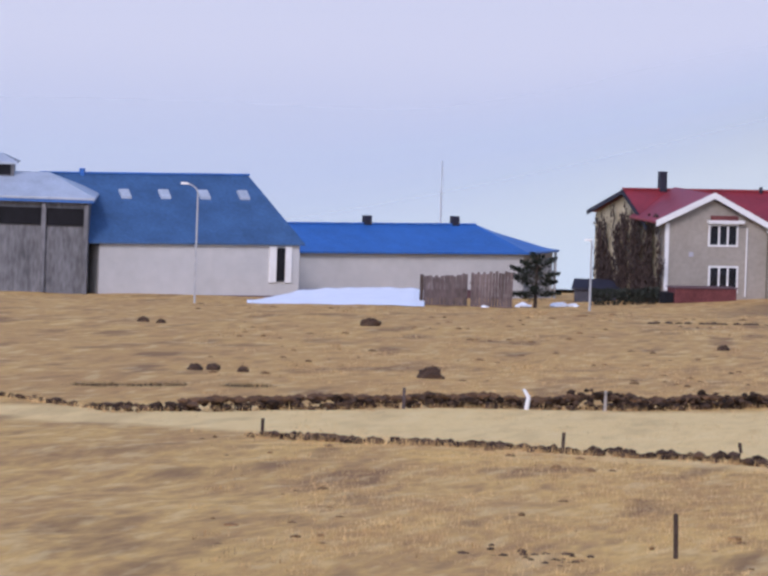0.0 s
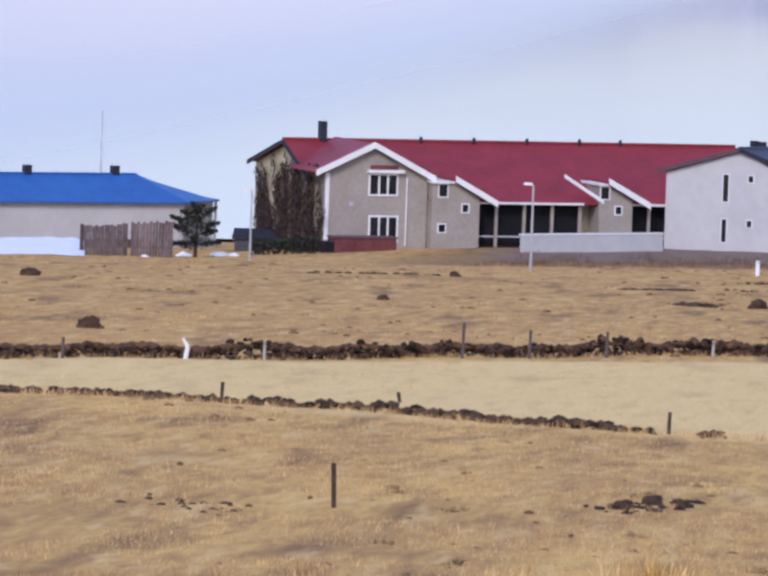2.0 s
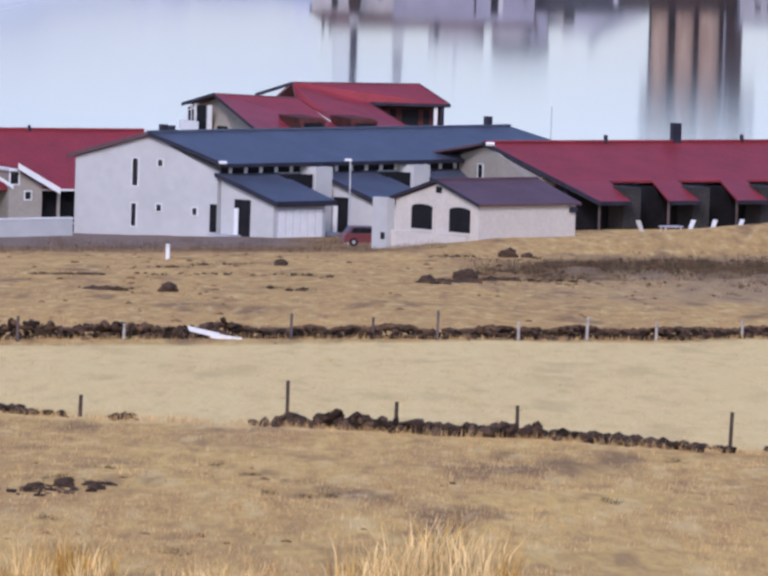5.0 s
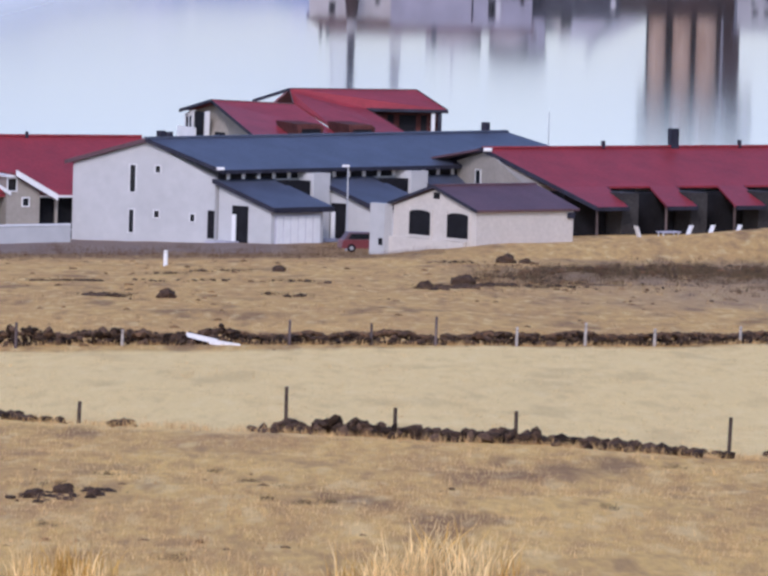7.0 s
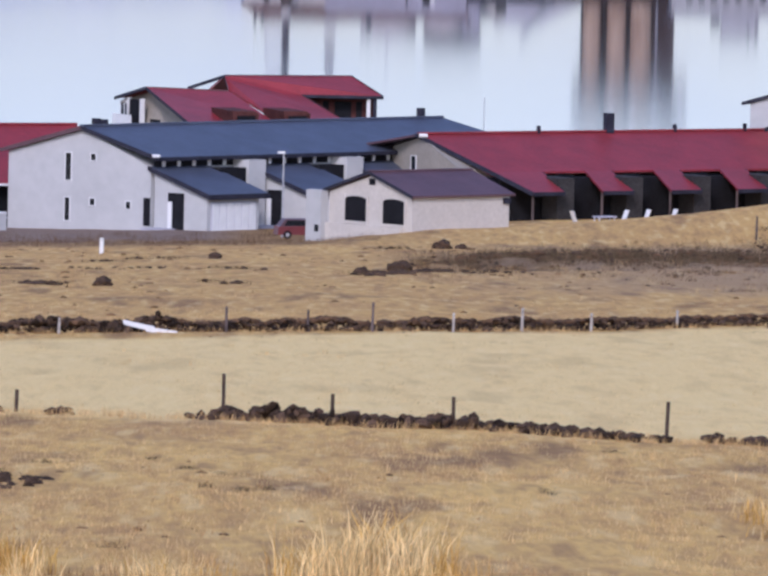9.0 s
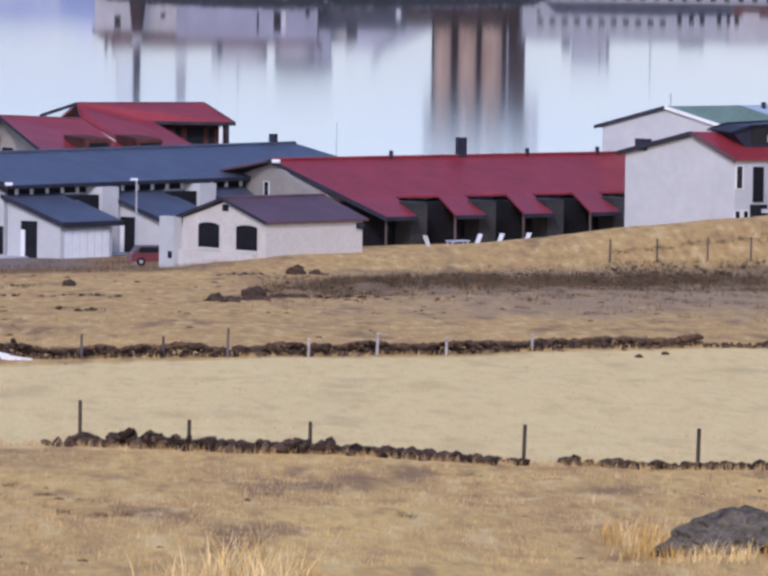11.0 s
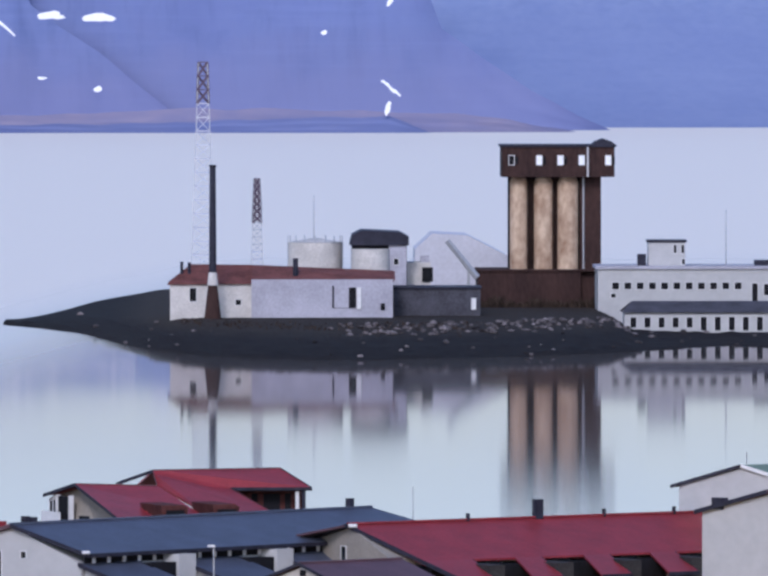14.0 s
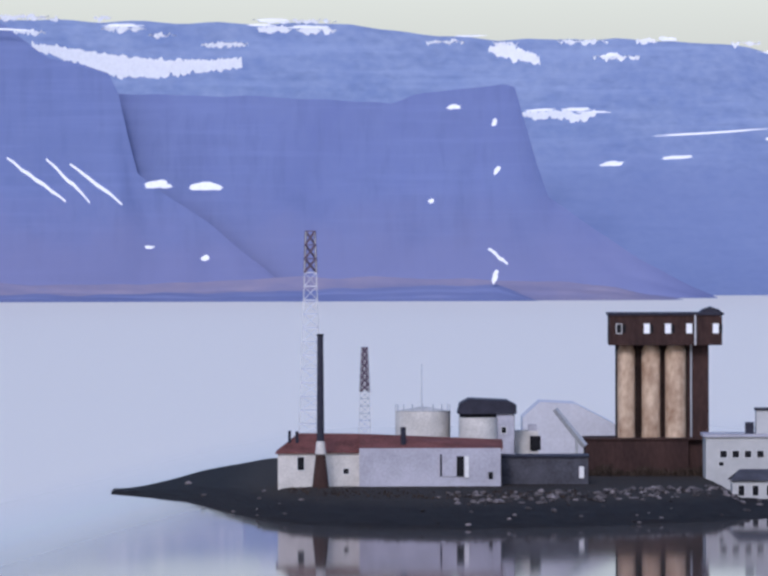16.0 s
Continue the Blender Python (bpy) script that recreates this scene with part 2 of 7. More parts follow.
def grass_material():
    m = mat("dry_winter_grass", (0.71, 0.445, 0.130), 0.95, 0.2, 0.30, fine=12.0, bump=0.22, second=(0.42, 0.235, 0.08), stretch=(1, 0.12, 1))
    nt, b = m.node_tree, m.node_tree.nodes["Principled BSDF"]
    N, L = nt.nodes.new, nt.links.new
    old = b.inputs["Base Color"].links[0].from_socket
    geo, sep = N("ShaderNodeNewGeometry"), N("ShaderNodeSeparateXYZ")
    L(geo.outputs["Position"], sep.inputs[0])
    wob = N("ShaderNodeTexNoise")
    wob.inputs["Scale"].default_value, wob.inputs["Detail"].default_value = 0.12, 4
    L(geo.outputs["Position"], wob.inputs["Vector"])

    def math_node(op, p, q):
        n = N("ShaderNodeMath")
        n.operation = op
        for k, v in enumerate((p, q)):
            if isinstance(v, (int, float)):
                n.inputs[k].default_value = v
            else:
                L(v, n.inputs[k])
        return n.outputs[0]

    def edge(v, width):
        n = N("ShaderNodeMapRange")
        n.interpolation_type = "SMOOTHSTEP"
        n.inputs[1].default_value, n.inputs[2].default_value = -width, width
        L(v, n.inputs[0])
        return n.outputs[0]

    def tint(base, mask, color, share):
        n = N("ShaderNodeMix")
        n.data_type = "RGBA"
        n.inputs[7].default_value = (*color, 1)
        L(math_node("MULTIPLY", mask, share), n.inputs[0])
        L(base, n.inputs[6])
        return n.outputs[2]

    shift = math_node("MULTIPLY", math_node("SUBTRACT", wob.outputs[0], 0.5), 40.0)
    low = math_node("SUBTRACT", math_node("ADD", sep.outputs[1], math_node("MULTIPLY", sep.outputs[0], 0.78)), 262.0)
    high = math_node("SUBTRACT", math_node("ADD", math_node("MULTIPLY", sep.outputs[0], 1.6), 372.0), sep.outputs[1])
    pasture = math_node("MULTIPLY", edge(math_node("ADD", low, math_node("MULTIPLY", shift, 0.4)), 4.0), edge(high, 3.0))
    col = tint(old, pasture, (0.82, 0.595, 0.25), 0.88)
    rough = edge(math_node("SUBTRACT", math_node("MULTIPLY", high, -1.0), math_node("ADD", shift, 12.0)), 14.0)
    col = tint(col, rough, (0.50, 0.285, 0.095), 0.5)
    patch = N("ShaderNodeTexNoise")
    patch.inputs["Scale"].default_value, patch.inputs["Detail"].default_value = 0.45, 6
    mp = N("ShaderNodeMapping")
    mp.inputs["Scale"].default_value = (1, 0.10, 1)
    L(geo.outputs["Position"], mp.inputs[0])
    L(mp.outputs[0], patch.inputs["Vector"])
    pr = N("ShaderNodeMapRange")
    pr.inputs[1].default_value, pr.inputs[2].default_value = 0.56, 0.68
    L(patch.outputs[0], pr.inputs[0])
    col = tint(col, math_node("MULTIPLY", pr.outputs[0], math_node("SUBTRACT", 1.0, math_node("MULTIPLY", pasture, 0.75))), (0.22, 0.115, 0.045), 0.8)
    small = N("ShaderNodeTexNoise")
    small.inputs["Scale"].default_value, small.inputs["Detail"].default_value = 1.6, 5
    L(mp.outputs[0], small.inputs["Vector"])
    sr = N("ShaderNodeMapRange")
    sr.inputs[1].default_value, sr.inputs[2].default_value = 0.53, 0.70
    L(small.outputs[0], sr.inputs[0])
    calm = math_node("SUBTRACT", 1.0, math_node("MULTIPLY", pasture, 0.72))
    col = tint(col, math_node("MULTIPLY", sr.outputs[0], calm), (0.27, 0.15, 0.06), 0.6)
    sr = N("ShaderNodeMapRange")
    sr.inputs[1].default_value, sr.inputs[2].default_value = 0.46, 0.32
    L(small.outputs[0], sr.inputs[0])
    col = tint(col, sr.outputs[0], (0.84, 0.64, 0.30), 0.35)
    # bare peat on the side of the mound
    X, Y = sep.outputs[0], sep.outputs[1]
    rag = N("ShaderNodeTexNoise")
    rag.inputs["Scale"].default_value, rag.inputs["Detail"].default_value = 0.5, 7
    rmap = N("ShaderNodeMapping")
    rmap.inputs["Scale"].default_value = (1, 0.12, 1)
    L(geo.outputs["Position"], rmap.inputs[0])
    L(rmap.outputs[0], rag.inputs["Vector"])
    ragged = math_node("MULTIPLY", math_node("SUBTRACT", rag.outputs[0], 0.5), 110.0)
    along = math_node("ADD", math_node("SUBTRACT", Y, math_node("MULTIPLY", X, 2.0)), ragged)
    peat = math_node("MULTIPLY", edge(math_node("SUBTRACT", along, 535.0), 14.0), edge(math_node("SUBTRACT", 605.0, along), 12.0))
    peat = math_node("MULTIPLY", peat, edge(math_node("SUBTRACT", 658.0, Y), 5.0))
    peat = math_node("MULTIPLY", peat, edge(math_node("SUBTRACT", X, 6.0), 5.0))
    col = tint(col, peat, (0.12, 0.075, 0.045), 0.75)
    stony = math_node("MULTIPLY", edge(math_node("SUBTRACT", along, 450.0), 30.0), edge(math_node("SUBTRACT", 660.0, Y), 6.0))
    stony = math_node("MULTIPLY", stony, edge(math_node("SUBTRACT", X, 14.0), 12.0))
    col = tint(col, stony, (0.32, 0.21, 0.115), 0.8)
    # worn gravel in front of the white gable, with brown weeds before it
    lane = math_node("ADD", Y, math_node("MULTIPLY", ragged, 0.5))
    west = math_node("MULTIPLY", edge(math_node("SUBTRACT", -7.0, X), 3.0), edge(math_node("ADD", X, 37.0), 3.0))
    weed = math_node("MULTIPLY", edge(math_node("SUBTRACT", lane, 680.0), 16.0), math_node("MULTIPLY", edge(math_node("SUBTRACT", 5.0, X), 4.0), edge(math_node("ADD", X, 42.0), 4.0)))
    col = tint(col, weed, (0.20, 0.115, 0.055), 0.7)
    gravel = math_node("MULTIPLY", edge(math_node("SUBTRACT", lane, 722.0), 9.0), west)
    col = tint(col, gravel, (0.20, 0.155, 0.140), 0.7)
    L(col, b.inputs["Base Color"])
    return m


GRASS = grass_material()


def build_ground():
    xs = [-900, -500, -300, -200] + [-150 + 1.5 * i for i in range(201)] + [200, 300, 500, 900]
    ys = [-300, -100, -30, 0, 30, 60, 80, 100] + [110 + 2.5 * i for i in range(300)] + [870, 885, 900, 960, 1200, 2000, 3000, 4600]
    verts = [(x, y, ground_z(x, y)) for y in ys for x in xs]
    n = len(xs)
    faces = [(j * n + i, j * n + i + 1, (j + 1) * n + i + 1, (j + 1) * n + i) for j in range(len(ys) - 1) for i in range(n - 1)]
    me = bpy.data.meshes.new("ground")
    me.from_pydata(verts, [], faces)
    me.materials.append(GRASS)
    for p in me.polygons:
        p.use_smooth = True
    tagged(new("ground", me), "dry straw-coloured grass field sloping to the sea", "ground", kind="structure")


build_ground()


def water_material():
    m = bpy.data.materials.new("sea_water")
    m.use_nodes = True
    nt, b = m.node_tree, m.node_tree.nodes["Principled BSDF"]
    N, L = nt.nodes.new, nt.links.new
    geo, sep = N("ShaderNodeNewGeometry"), N("ShaderNodeSeparateXYZ")
    L(geo.outputs["Position"], sep.inputs[0])
    mp = N("ShaderNodeMapping")
    mp.inputs["Scale"].default_value = (0.02, 0.004, 1)
    L(geo.outputs["Position"], mp.inputs[0])
    n = N("ShaderNodeTexNoise")
    n.inputs["Scale"].default_value, n.inputs["Detail"].default_value = 1.0, 5
    L(mp.outputs[0], n.inputs["Vector"])
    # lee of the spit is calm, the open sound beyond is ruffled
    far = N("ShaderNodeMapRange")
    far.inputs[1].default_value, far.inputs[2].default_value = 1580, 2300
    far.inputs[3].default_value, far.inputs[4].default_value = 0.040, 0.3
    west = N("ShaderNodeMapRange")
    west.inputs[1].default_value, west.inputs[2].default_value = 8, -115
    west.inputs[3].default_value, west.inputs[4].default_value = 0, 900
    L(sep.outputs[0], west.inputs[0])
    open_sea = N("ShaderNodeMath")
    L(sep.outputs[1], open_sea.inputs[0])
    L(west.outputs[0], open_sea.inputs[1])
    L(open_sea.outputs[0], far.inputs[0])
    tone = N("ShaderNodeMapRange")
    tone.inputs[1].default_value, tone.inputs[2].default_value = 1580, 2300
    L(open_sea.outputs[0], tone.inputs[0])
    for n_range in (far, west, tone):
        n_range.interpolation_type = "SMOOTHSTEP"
    jig = N("ShaderNodeMapRange")
    jig.inputs[1].default_value, jig.inputs[2].default_value = 0.3, 0.7
    jig.inputs[3].default_value, jig.inputs[4].default_value = -0.007, 0.009
    L(n.outputs[0], jig.inputs[0])
    add = N("ShaderNodeMath")
    L(far.outputs[0], add.inputs[0])
    L(jig.outputs[0], add.inputs[1])
    nt.nodes.remove(b)
    gloss, body, blend = N("ShaderNodeBsdfGlossy"), N("ShaderNodeBsdfDiffuse"), N("ShaderNodeMixShader")
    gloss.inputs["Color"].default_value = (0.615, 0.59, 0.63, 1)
    # Pale diffuse colour paints the sky's sheen onto the ruffled open sea.
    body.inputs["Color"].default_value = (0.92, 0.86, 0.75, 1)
    # ripples grow towards the near shore
    near = N("ShaderNodeMapRange")
    near.interpolation_type = "SMOOTHSTEP"
    near.inputs[1].default_value, near.inputs[2].default_value = 1440, 1060
    near.inputs[3].default_value, near.inputs[4].default_value = 0.0, 0.046
    L(sep.outputs[1], near.inputs[0])
    rip = N("ShaderNodeMath")
    L(add.outputs[0], rip.inputs[0])
    L(near.outputs[0], rip.inputs[1])
    L(rip.outputs[0], gloss.inputs["Roughness"])
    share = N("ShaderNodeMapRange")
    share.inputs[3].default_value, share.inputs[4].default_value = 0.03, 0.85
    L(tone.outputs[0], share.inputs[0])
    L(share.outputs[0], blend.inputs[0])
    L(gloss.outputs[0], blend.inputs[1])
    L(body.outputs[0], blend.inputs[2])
    L(blend.outputs[0], nt.nodes["Material Output"].inputs[0])
    return m


def build_water():
    bm = bmesh.new()
    v = [bm.verts.new(p) for p in ((-2500, 840, 0), (2500, 840, 0), (2500, 5600, 0), (-2500, 5600, 0))]
    bm.faces.new(v)
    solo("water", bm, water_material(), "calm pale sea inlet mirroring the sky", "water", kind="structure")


build_water()


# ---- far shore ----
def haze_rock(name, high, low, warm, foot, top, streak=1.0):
    """Rock with the haze of miles of air painted into its colour: banded cliff with gullies above, mauve scree below
    the foot.
    """
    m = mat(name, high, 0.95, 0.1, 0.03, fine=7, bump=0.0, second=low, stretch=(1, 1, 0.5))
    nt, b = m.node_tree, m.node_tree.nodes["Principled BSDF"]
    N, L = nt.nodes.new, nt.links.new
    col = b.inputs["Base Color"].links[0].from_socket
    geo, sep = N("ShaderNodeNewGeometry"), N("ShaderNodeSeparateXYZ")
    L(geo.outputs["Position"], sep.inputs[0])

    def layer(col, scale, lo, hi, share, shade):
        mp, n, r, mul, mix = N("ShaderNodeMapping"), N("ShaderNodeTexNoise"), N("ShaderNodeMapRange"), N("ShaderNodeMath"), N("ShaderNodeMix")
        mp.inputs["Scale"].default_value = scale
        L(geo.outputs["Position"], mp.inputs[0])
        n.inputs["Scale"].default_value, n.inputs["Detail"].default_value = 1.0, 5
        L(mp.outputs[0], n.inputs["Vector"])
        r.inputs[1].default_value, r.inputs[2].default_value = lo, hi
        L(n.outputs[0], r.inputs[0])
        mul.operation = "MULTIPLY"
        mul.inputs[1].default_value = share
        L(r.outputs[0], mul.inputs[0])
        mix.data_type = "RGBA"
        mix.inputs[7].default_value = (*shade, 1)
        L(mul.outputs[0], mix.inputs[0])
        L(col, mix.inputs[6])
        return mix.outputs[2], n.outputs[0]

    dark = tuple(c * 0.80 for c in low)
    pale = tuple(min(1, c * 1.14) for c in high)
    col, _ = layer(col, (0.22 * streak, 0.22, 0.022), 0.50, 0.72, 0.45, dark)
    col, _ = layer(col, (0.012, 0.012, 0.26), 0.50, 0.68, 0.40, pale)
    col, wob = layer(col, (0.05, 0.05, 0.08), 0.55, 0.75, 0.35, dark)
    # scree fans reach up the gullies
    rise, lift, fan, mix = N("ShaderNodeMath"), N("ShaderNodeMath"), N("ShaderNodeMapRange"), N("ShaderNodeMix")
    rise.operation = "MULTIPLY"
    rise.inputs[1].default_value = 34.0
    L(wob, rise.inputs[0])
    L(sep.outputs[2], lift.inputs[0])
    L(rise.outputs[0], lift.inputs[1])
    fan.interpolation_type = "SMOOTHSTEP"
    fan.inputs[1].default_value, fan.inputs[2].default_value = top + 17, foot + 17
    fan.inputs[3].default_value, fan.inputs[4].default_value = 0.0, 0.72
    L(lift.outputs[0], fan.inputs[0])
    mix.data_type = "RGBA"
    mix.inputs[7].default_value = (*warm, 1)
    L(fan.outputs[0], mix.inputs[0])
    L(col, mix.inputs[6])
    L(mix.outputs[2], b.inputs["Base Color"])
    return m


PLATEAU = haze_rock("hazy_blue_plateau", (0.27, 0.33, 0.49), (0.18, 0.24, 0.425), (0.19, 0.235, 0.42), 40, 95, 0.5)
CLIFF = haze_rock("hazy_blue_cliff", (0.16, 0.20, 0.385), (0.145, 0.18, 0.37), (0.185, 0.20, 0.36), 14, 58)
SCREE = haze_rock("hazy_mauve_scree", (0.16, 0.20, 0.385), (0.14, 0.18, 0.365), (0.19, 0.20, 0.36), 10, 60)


def relief(name, skyline, y0, y1, material, label):
    """A mountain side with the given skyline (x, height), climbing from y0 to y1."""
    x0, x1 = skyline[0][0], skyline[-1][0]
    n, rows = 260, 22
    verts = []
    for j in range(rows):
        t = j / (rows - 1)
        for i in range(n):
            x = x0 + (x1 - x0) * i / (n - 1)
            top = max(0.0, lerp(skyline, x) + 1.6 * noise.noise(Vector((x * 0.05, 0, y1))))
            y = y0 + (y1 - y0) * (t ** 0.8) + (2 * noise.noise(Vector((x * 0.03, t * 3, y0))) + 2.2 * noise.noise(Vector((x * 0.16, t * 1.2, y1)))) * math.sin(t * math.pi)
            verts.append((x, y, top * t - 0.5))
    faces = [(j * n + i, j * n + i + 1, (j + 1) * n + i + 1, (j + 1) * n + i) for j in range(rows - 1) for i in range(n - 1)]
    me = bpy.data.meshes.new(name)
    me.from_pydata(verts, [], faces)
    me.materials.append(material)
    for p in me.polygons:
        p.use_smooth = True
    return tagged(new(name, me), label, "mountain", kind="structure")


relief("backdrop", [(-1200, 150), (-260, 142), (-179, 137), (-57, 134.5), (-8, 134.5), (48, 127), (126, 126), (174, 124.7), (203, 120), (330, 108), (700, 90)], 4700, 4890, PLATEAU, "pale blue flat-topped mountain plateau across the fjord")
# Headland and foreshore colours have the distance haze painted in too.
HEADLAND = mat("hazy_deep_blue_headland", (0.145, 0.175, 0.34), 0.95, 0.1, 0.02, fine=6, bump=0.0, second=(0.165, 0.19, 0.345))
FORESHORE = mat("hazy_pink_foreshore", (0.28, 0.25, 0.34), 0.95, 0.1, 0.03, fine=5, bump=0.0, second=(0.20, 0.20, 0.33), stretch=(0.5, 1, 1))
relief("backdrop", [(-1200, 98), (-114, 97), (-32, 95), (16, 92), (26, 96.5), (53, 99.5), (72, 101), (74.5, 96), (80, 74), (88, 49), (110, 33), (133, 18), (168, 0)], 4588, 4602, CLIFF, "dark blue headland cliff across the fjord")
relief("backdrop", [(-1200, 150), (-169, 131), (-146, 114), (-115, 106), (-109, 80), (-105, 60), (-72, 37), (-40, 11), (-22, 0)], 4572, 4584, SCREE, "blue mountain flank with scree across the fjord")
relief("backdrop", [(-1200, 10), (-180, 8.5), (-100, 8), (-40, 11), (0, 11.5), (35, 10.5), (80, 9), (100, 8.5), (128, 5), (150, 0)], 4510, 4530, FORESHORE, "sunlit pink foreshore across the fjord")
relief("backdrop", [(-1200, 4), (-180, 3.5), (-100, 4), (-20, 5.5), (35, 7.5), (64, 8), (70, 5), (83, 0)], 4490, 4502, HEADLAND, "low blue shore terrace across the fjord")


def snow_patches():
    rng = random.Random(5)
    bm = bmesh.new()

    def patch(x, z, w, h, y, lean=0.0):
        n = 14
        pts = []
        for k in range(n):
            a = 2 * math.pi * k / n
            r = rng.uniform(0.6, 1.1)
            px, pz = math.cos(a) * w / 2 * r, math.sin(a) * h / 2 * r
            pts.append((x + px + pz * 0.3, z + pz + px * lean))
        y -= rng.uniform(0, 12)
        f = [bm.verts.new((p, y, q)) for p, q in pts]
        g = [bm.verts.new((p, y + 1, q)) for p, q in pts]
        bm.faces.new(f)
        for k in range(n):
            bm.faces.new((f[k], g[k], g[(k + 1) % n], f[(k + 1) % n]))

    def drift(line, y):
        """A long drift with ragged edges: line holds (x, upper, lower)."""
        upper, lower = [(x, u) for x, u, v in line], [(x, v) for x, u, v in line]
        x0, x1 = line[0][0], line[-1][0]
        n = max(16, int((x1 - x0) / 0.6))
        rows, far = [], 1.026
        for k in range(n + 1):
            x = x0 + (x1 - x0) * k / n
            u = lerp(upper, x) + 1.5 * noise.noise(Vector((x * 0.35, y, 1))) + 1.1 * noise.noise(Vector((x * 1.1, y, 2))) + rng.uniform(-0.35, 0.35)
            v = lerp(lower, x) + 2.3 * noise.noise(Vector((x * 0.3, y, 7))) + 1.4 * noise.noise(Vector((x * 0.9, y, 4))) + rng.uniform(-0.4, 0.4)
            u = max(u, v + 0.15)
            rows.append((bm.verts.new((x * far, y * far, 53 + (u - 53) * far)), bm.verts.new((x * far + 0.4, y * far + 0.5, 53 + (v - 53) * far))))
        for p, q in zip(rows, rows[1:]):
            bm.faces.new((p[0], q[0], q[1], p[1]))

    drift([(-153, 120, 117), (-140, 118.5, 113), (-128, 116.5, 109), (-115, 114.5, 104), (-98, 112.5, 103.5), (-83, 112, 105), (-68, 112, 107), (-55, 113, 108)], 4572)
    for x, z, w, h in ((-155, 125, 18, 1.8), (-143, 131, 5, 1.6), (-110, 126.5, 21, 2.2), (-92, 123.5, 13, 1.3), (-63, 119, 22, 2.0), (-40, 126, 19, 2.8), (-20, 125.5, 19, 2.8), (40, 120, 18, 1.4), (104, 120, 24, 1.6), (120, 112.5, 22, 1.8), (134, 120, 10, 2.0), (-160, 132.0, 30, 2.2), (-120, 131.5, 8, 1.8), (-30, 129.8, 40, 1.2), (68, 119, 12, 1.6), (180, 119, 14, 1.2)):
        drift([(x - w / 2, z + 0.1, z), (x - w * 0.3, z + h * 0.5, z - h * 0.5), (x + w * 0.3, z + h * 0.5, z - h * 0.4), (x + w / 2, z, z - 0.1)], 4572)
    drift([(60, 117, 115), (66, 119, 113), (74, 117.5, 111), (84, 113, 109.5)], 4572)
    drift([(72, 87, 85.5), (82, 87.5, 84), (96, 88, 84), (102, 86.5, 82), (110, 88, 86)], 4572)
    for x, z, w, h, m in ((-160, 127, 19, 2.4, 2), (-110, 128, 22, 2.6, 2), (-39, 129, 18, 3.2, 2), (-16, 128, 20, 3, 2), (113, 114, 16, 3.6, 3), (138, 120, 16, 3.4, 3), (48, 122, 12, 2, 1), (102, 88, 38, 3, 4), (190, 115, 20, 3, 2)):
        for k in range(m):
            patch(x + rng.uniform(-0.45, 0.45) * w, z + rng.uniform(-0.5, 0.5) * h, w / m * rng.uniform(0.8, 1.9), h * rng.uniform(0.3, 0.7), 4585, rng.uniform(-0.04, 0.04))
    for x, z, w, h in ((118, 63, 12, 2.6), (148, 66, 18, 2.2), (165, 77.5, 62, 1.2), (194, 75, 8, 4)):
        patch(x, z, w, h, 4580, 0.06)
    for x, z, w, h in ((62, 82, 2.6, 5), (63, 60, 3, 5), (33, 46, 3, 2.6), (43, 89, 8, 2.6), (-71, 20, 4, 3), (-97, 25, 5, 2), (62, 11, 3, 7)):
        patch(x, z, w, h, 4505)
    for x, z, w, h in ((-93, 54, 14, 4.4), (-71, 53, 17, 4.6)):
        patch(x, z, w, h, 4500)
        patch(x + 4, z - 1, w * 0.6, h * 0.5, 4499)
    for x0, z0, x1, z1 in ((-162, 66, -135, 46), (-144, 66, -124, 46), (-133, 63, -109, 45), (59, 24, 68, 17)):
        f = []
        for k in range(9):
            t = k / 8
            f.append((x0 + (x1 - x0) * t, z0 + (z1 - z0) * t + rng.uniform(-0.5, 0.5), 0.5 + 0.5 * math.sin(t * 3.1)))
        for (p, q, r), (p2, q2, r2) in zip(f, f[1:]):
            v = [bm.verts.new(c) for c in ((p, 4500, q - r), (p2, 4500, q2 - r2), (p2, 4500, q2 + r2), (p, 4500, q + r))]
            bm.faces.new(v)
    solo("snow_patches", bm, SNOW, "scattered white snow patches and gully streaks on mountain", "snow", kind="stuff")


snow_patches()

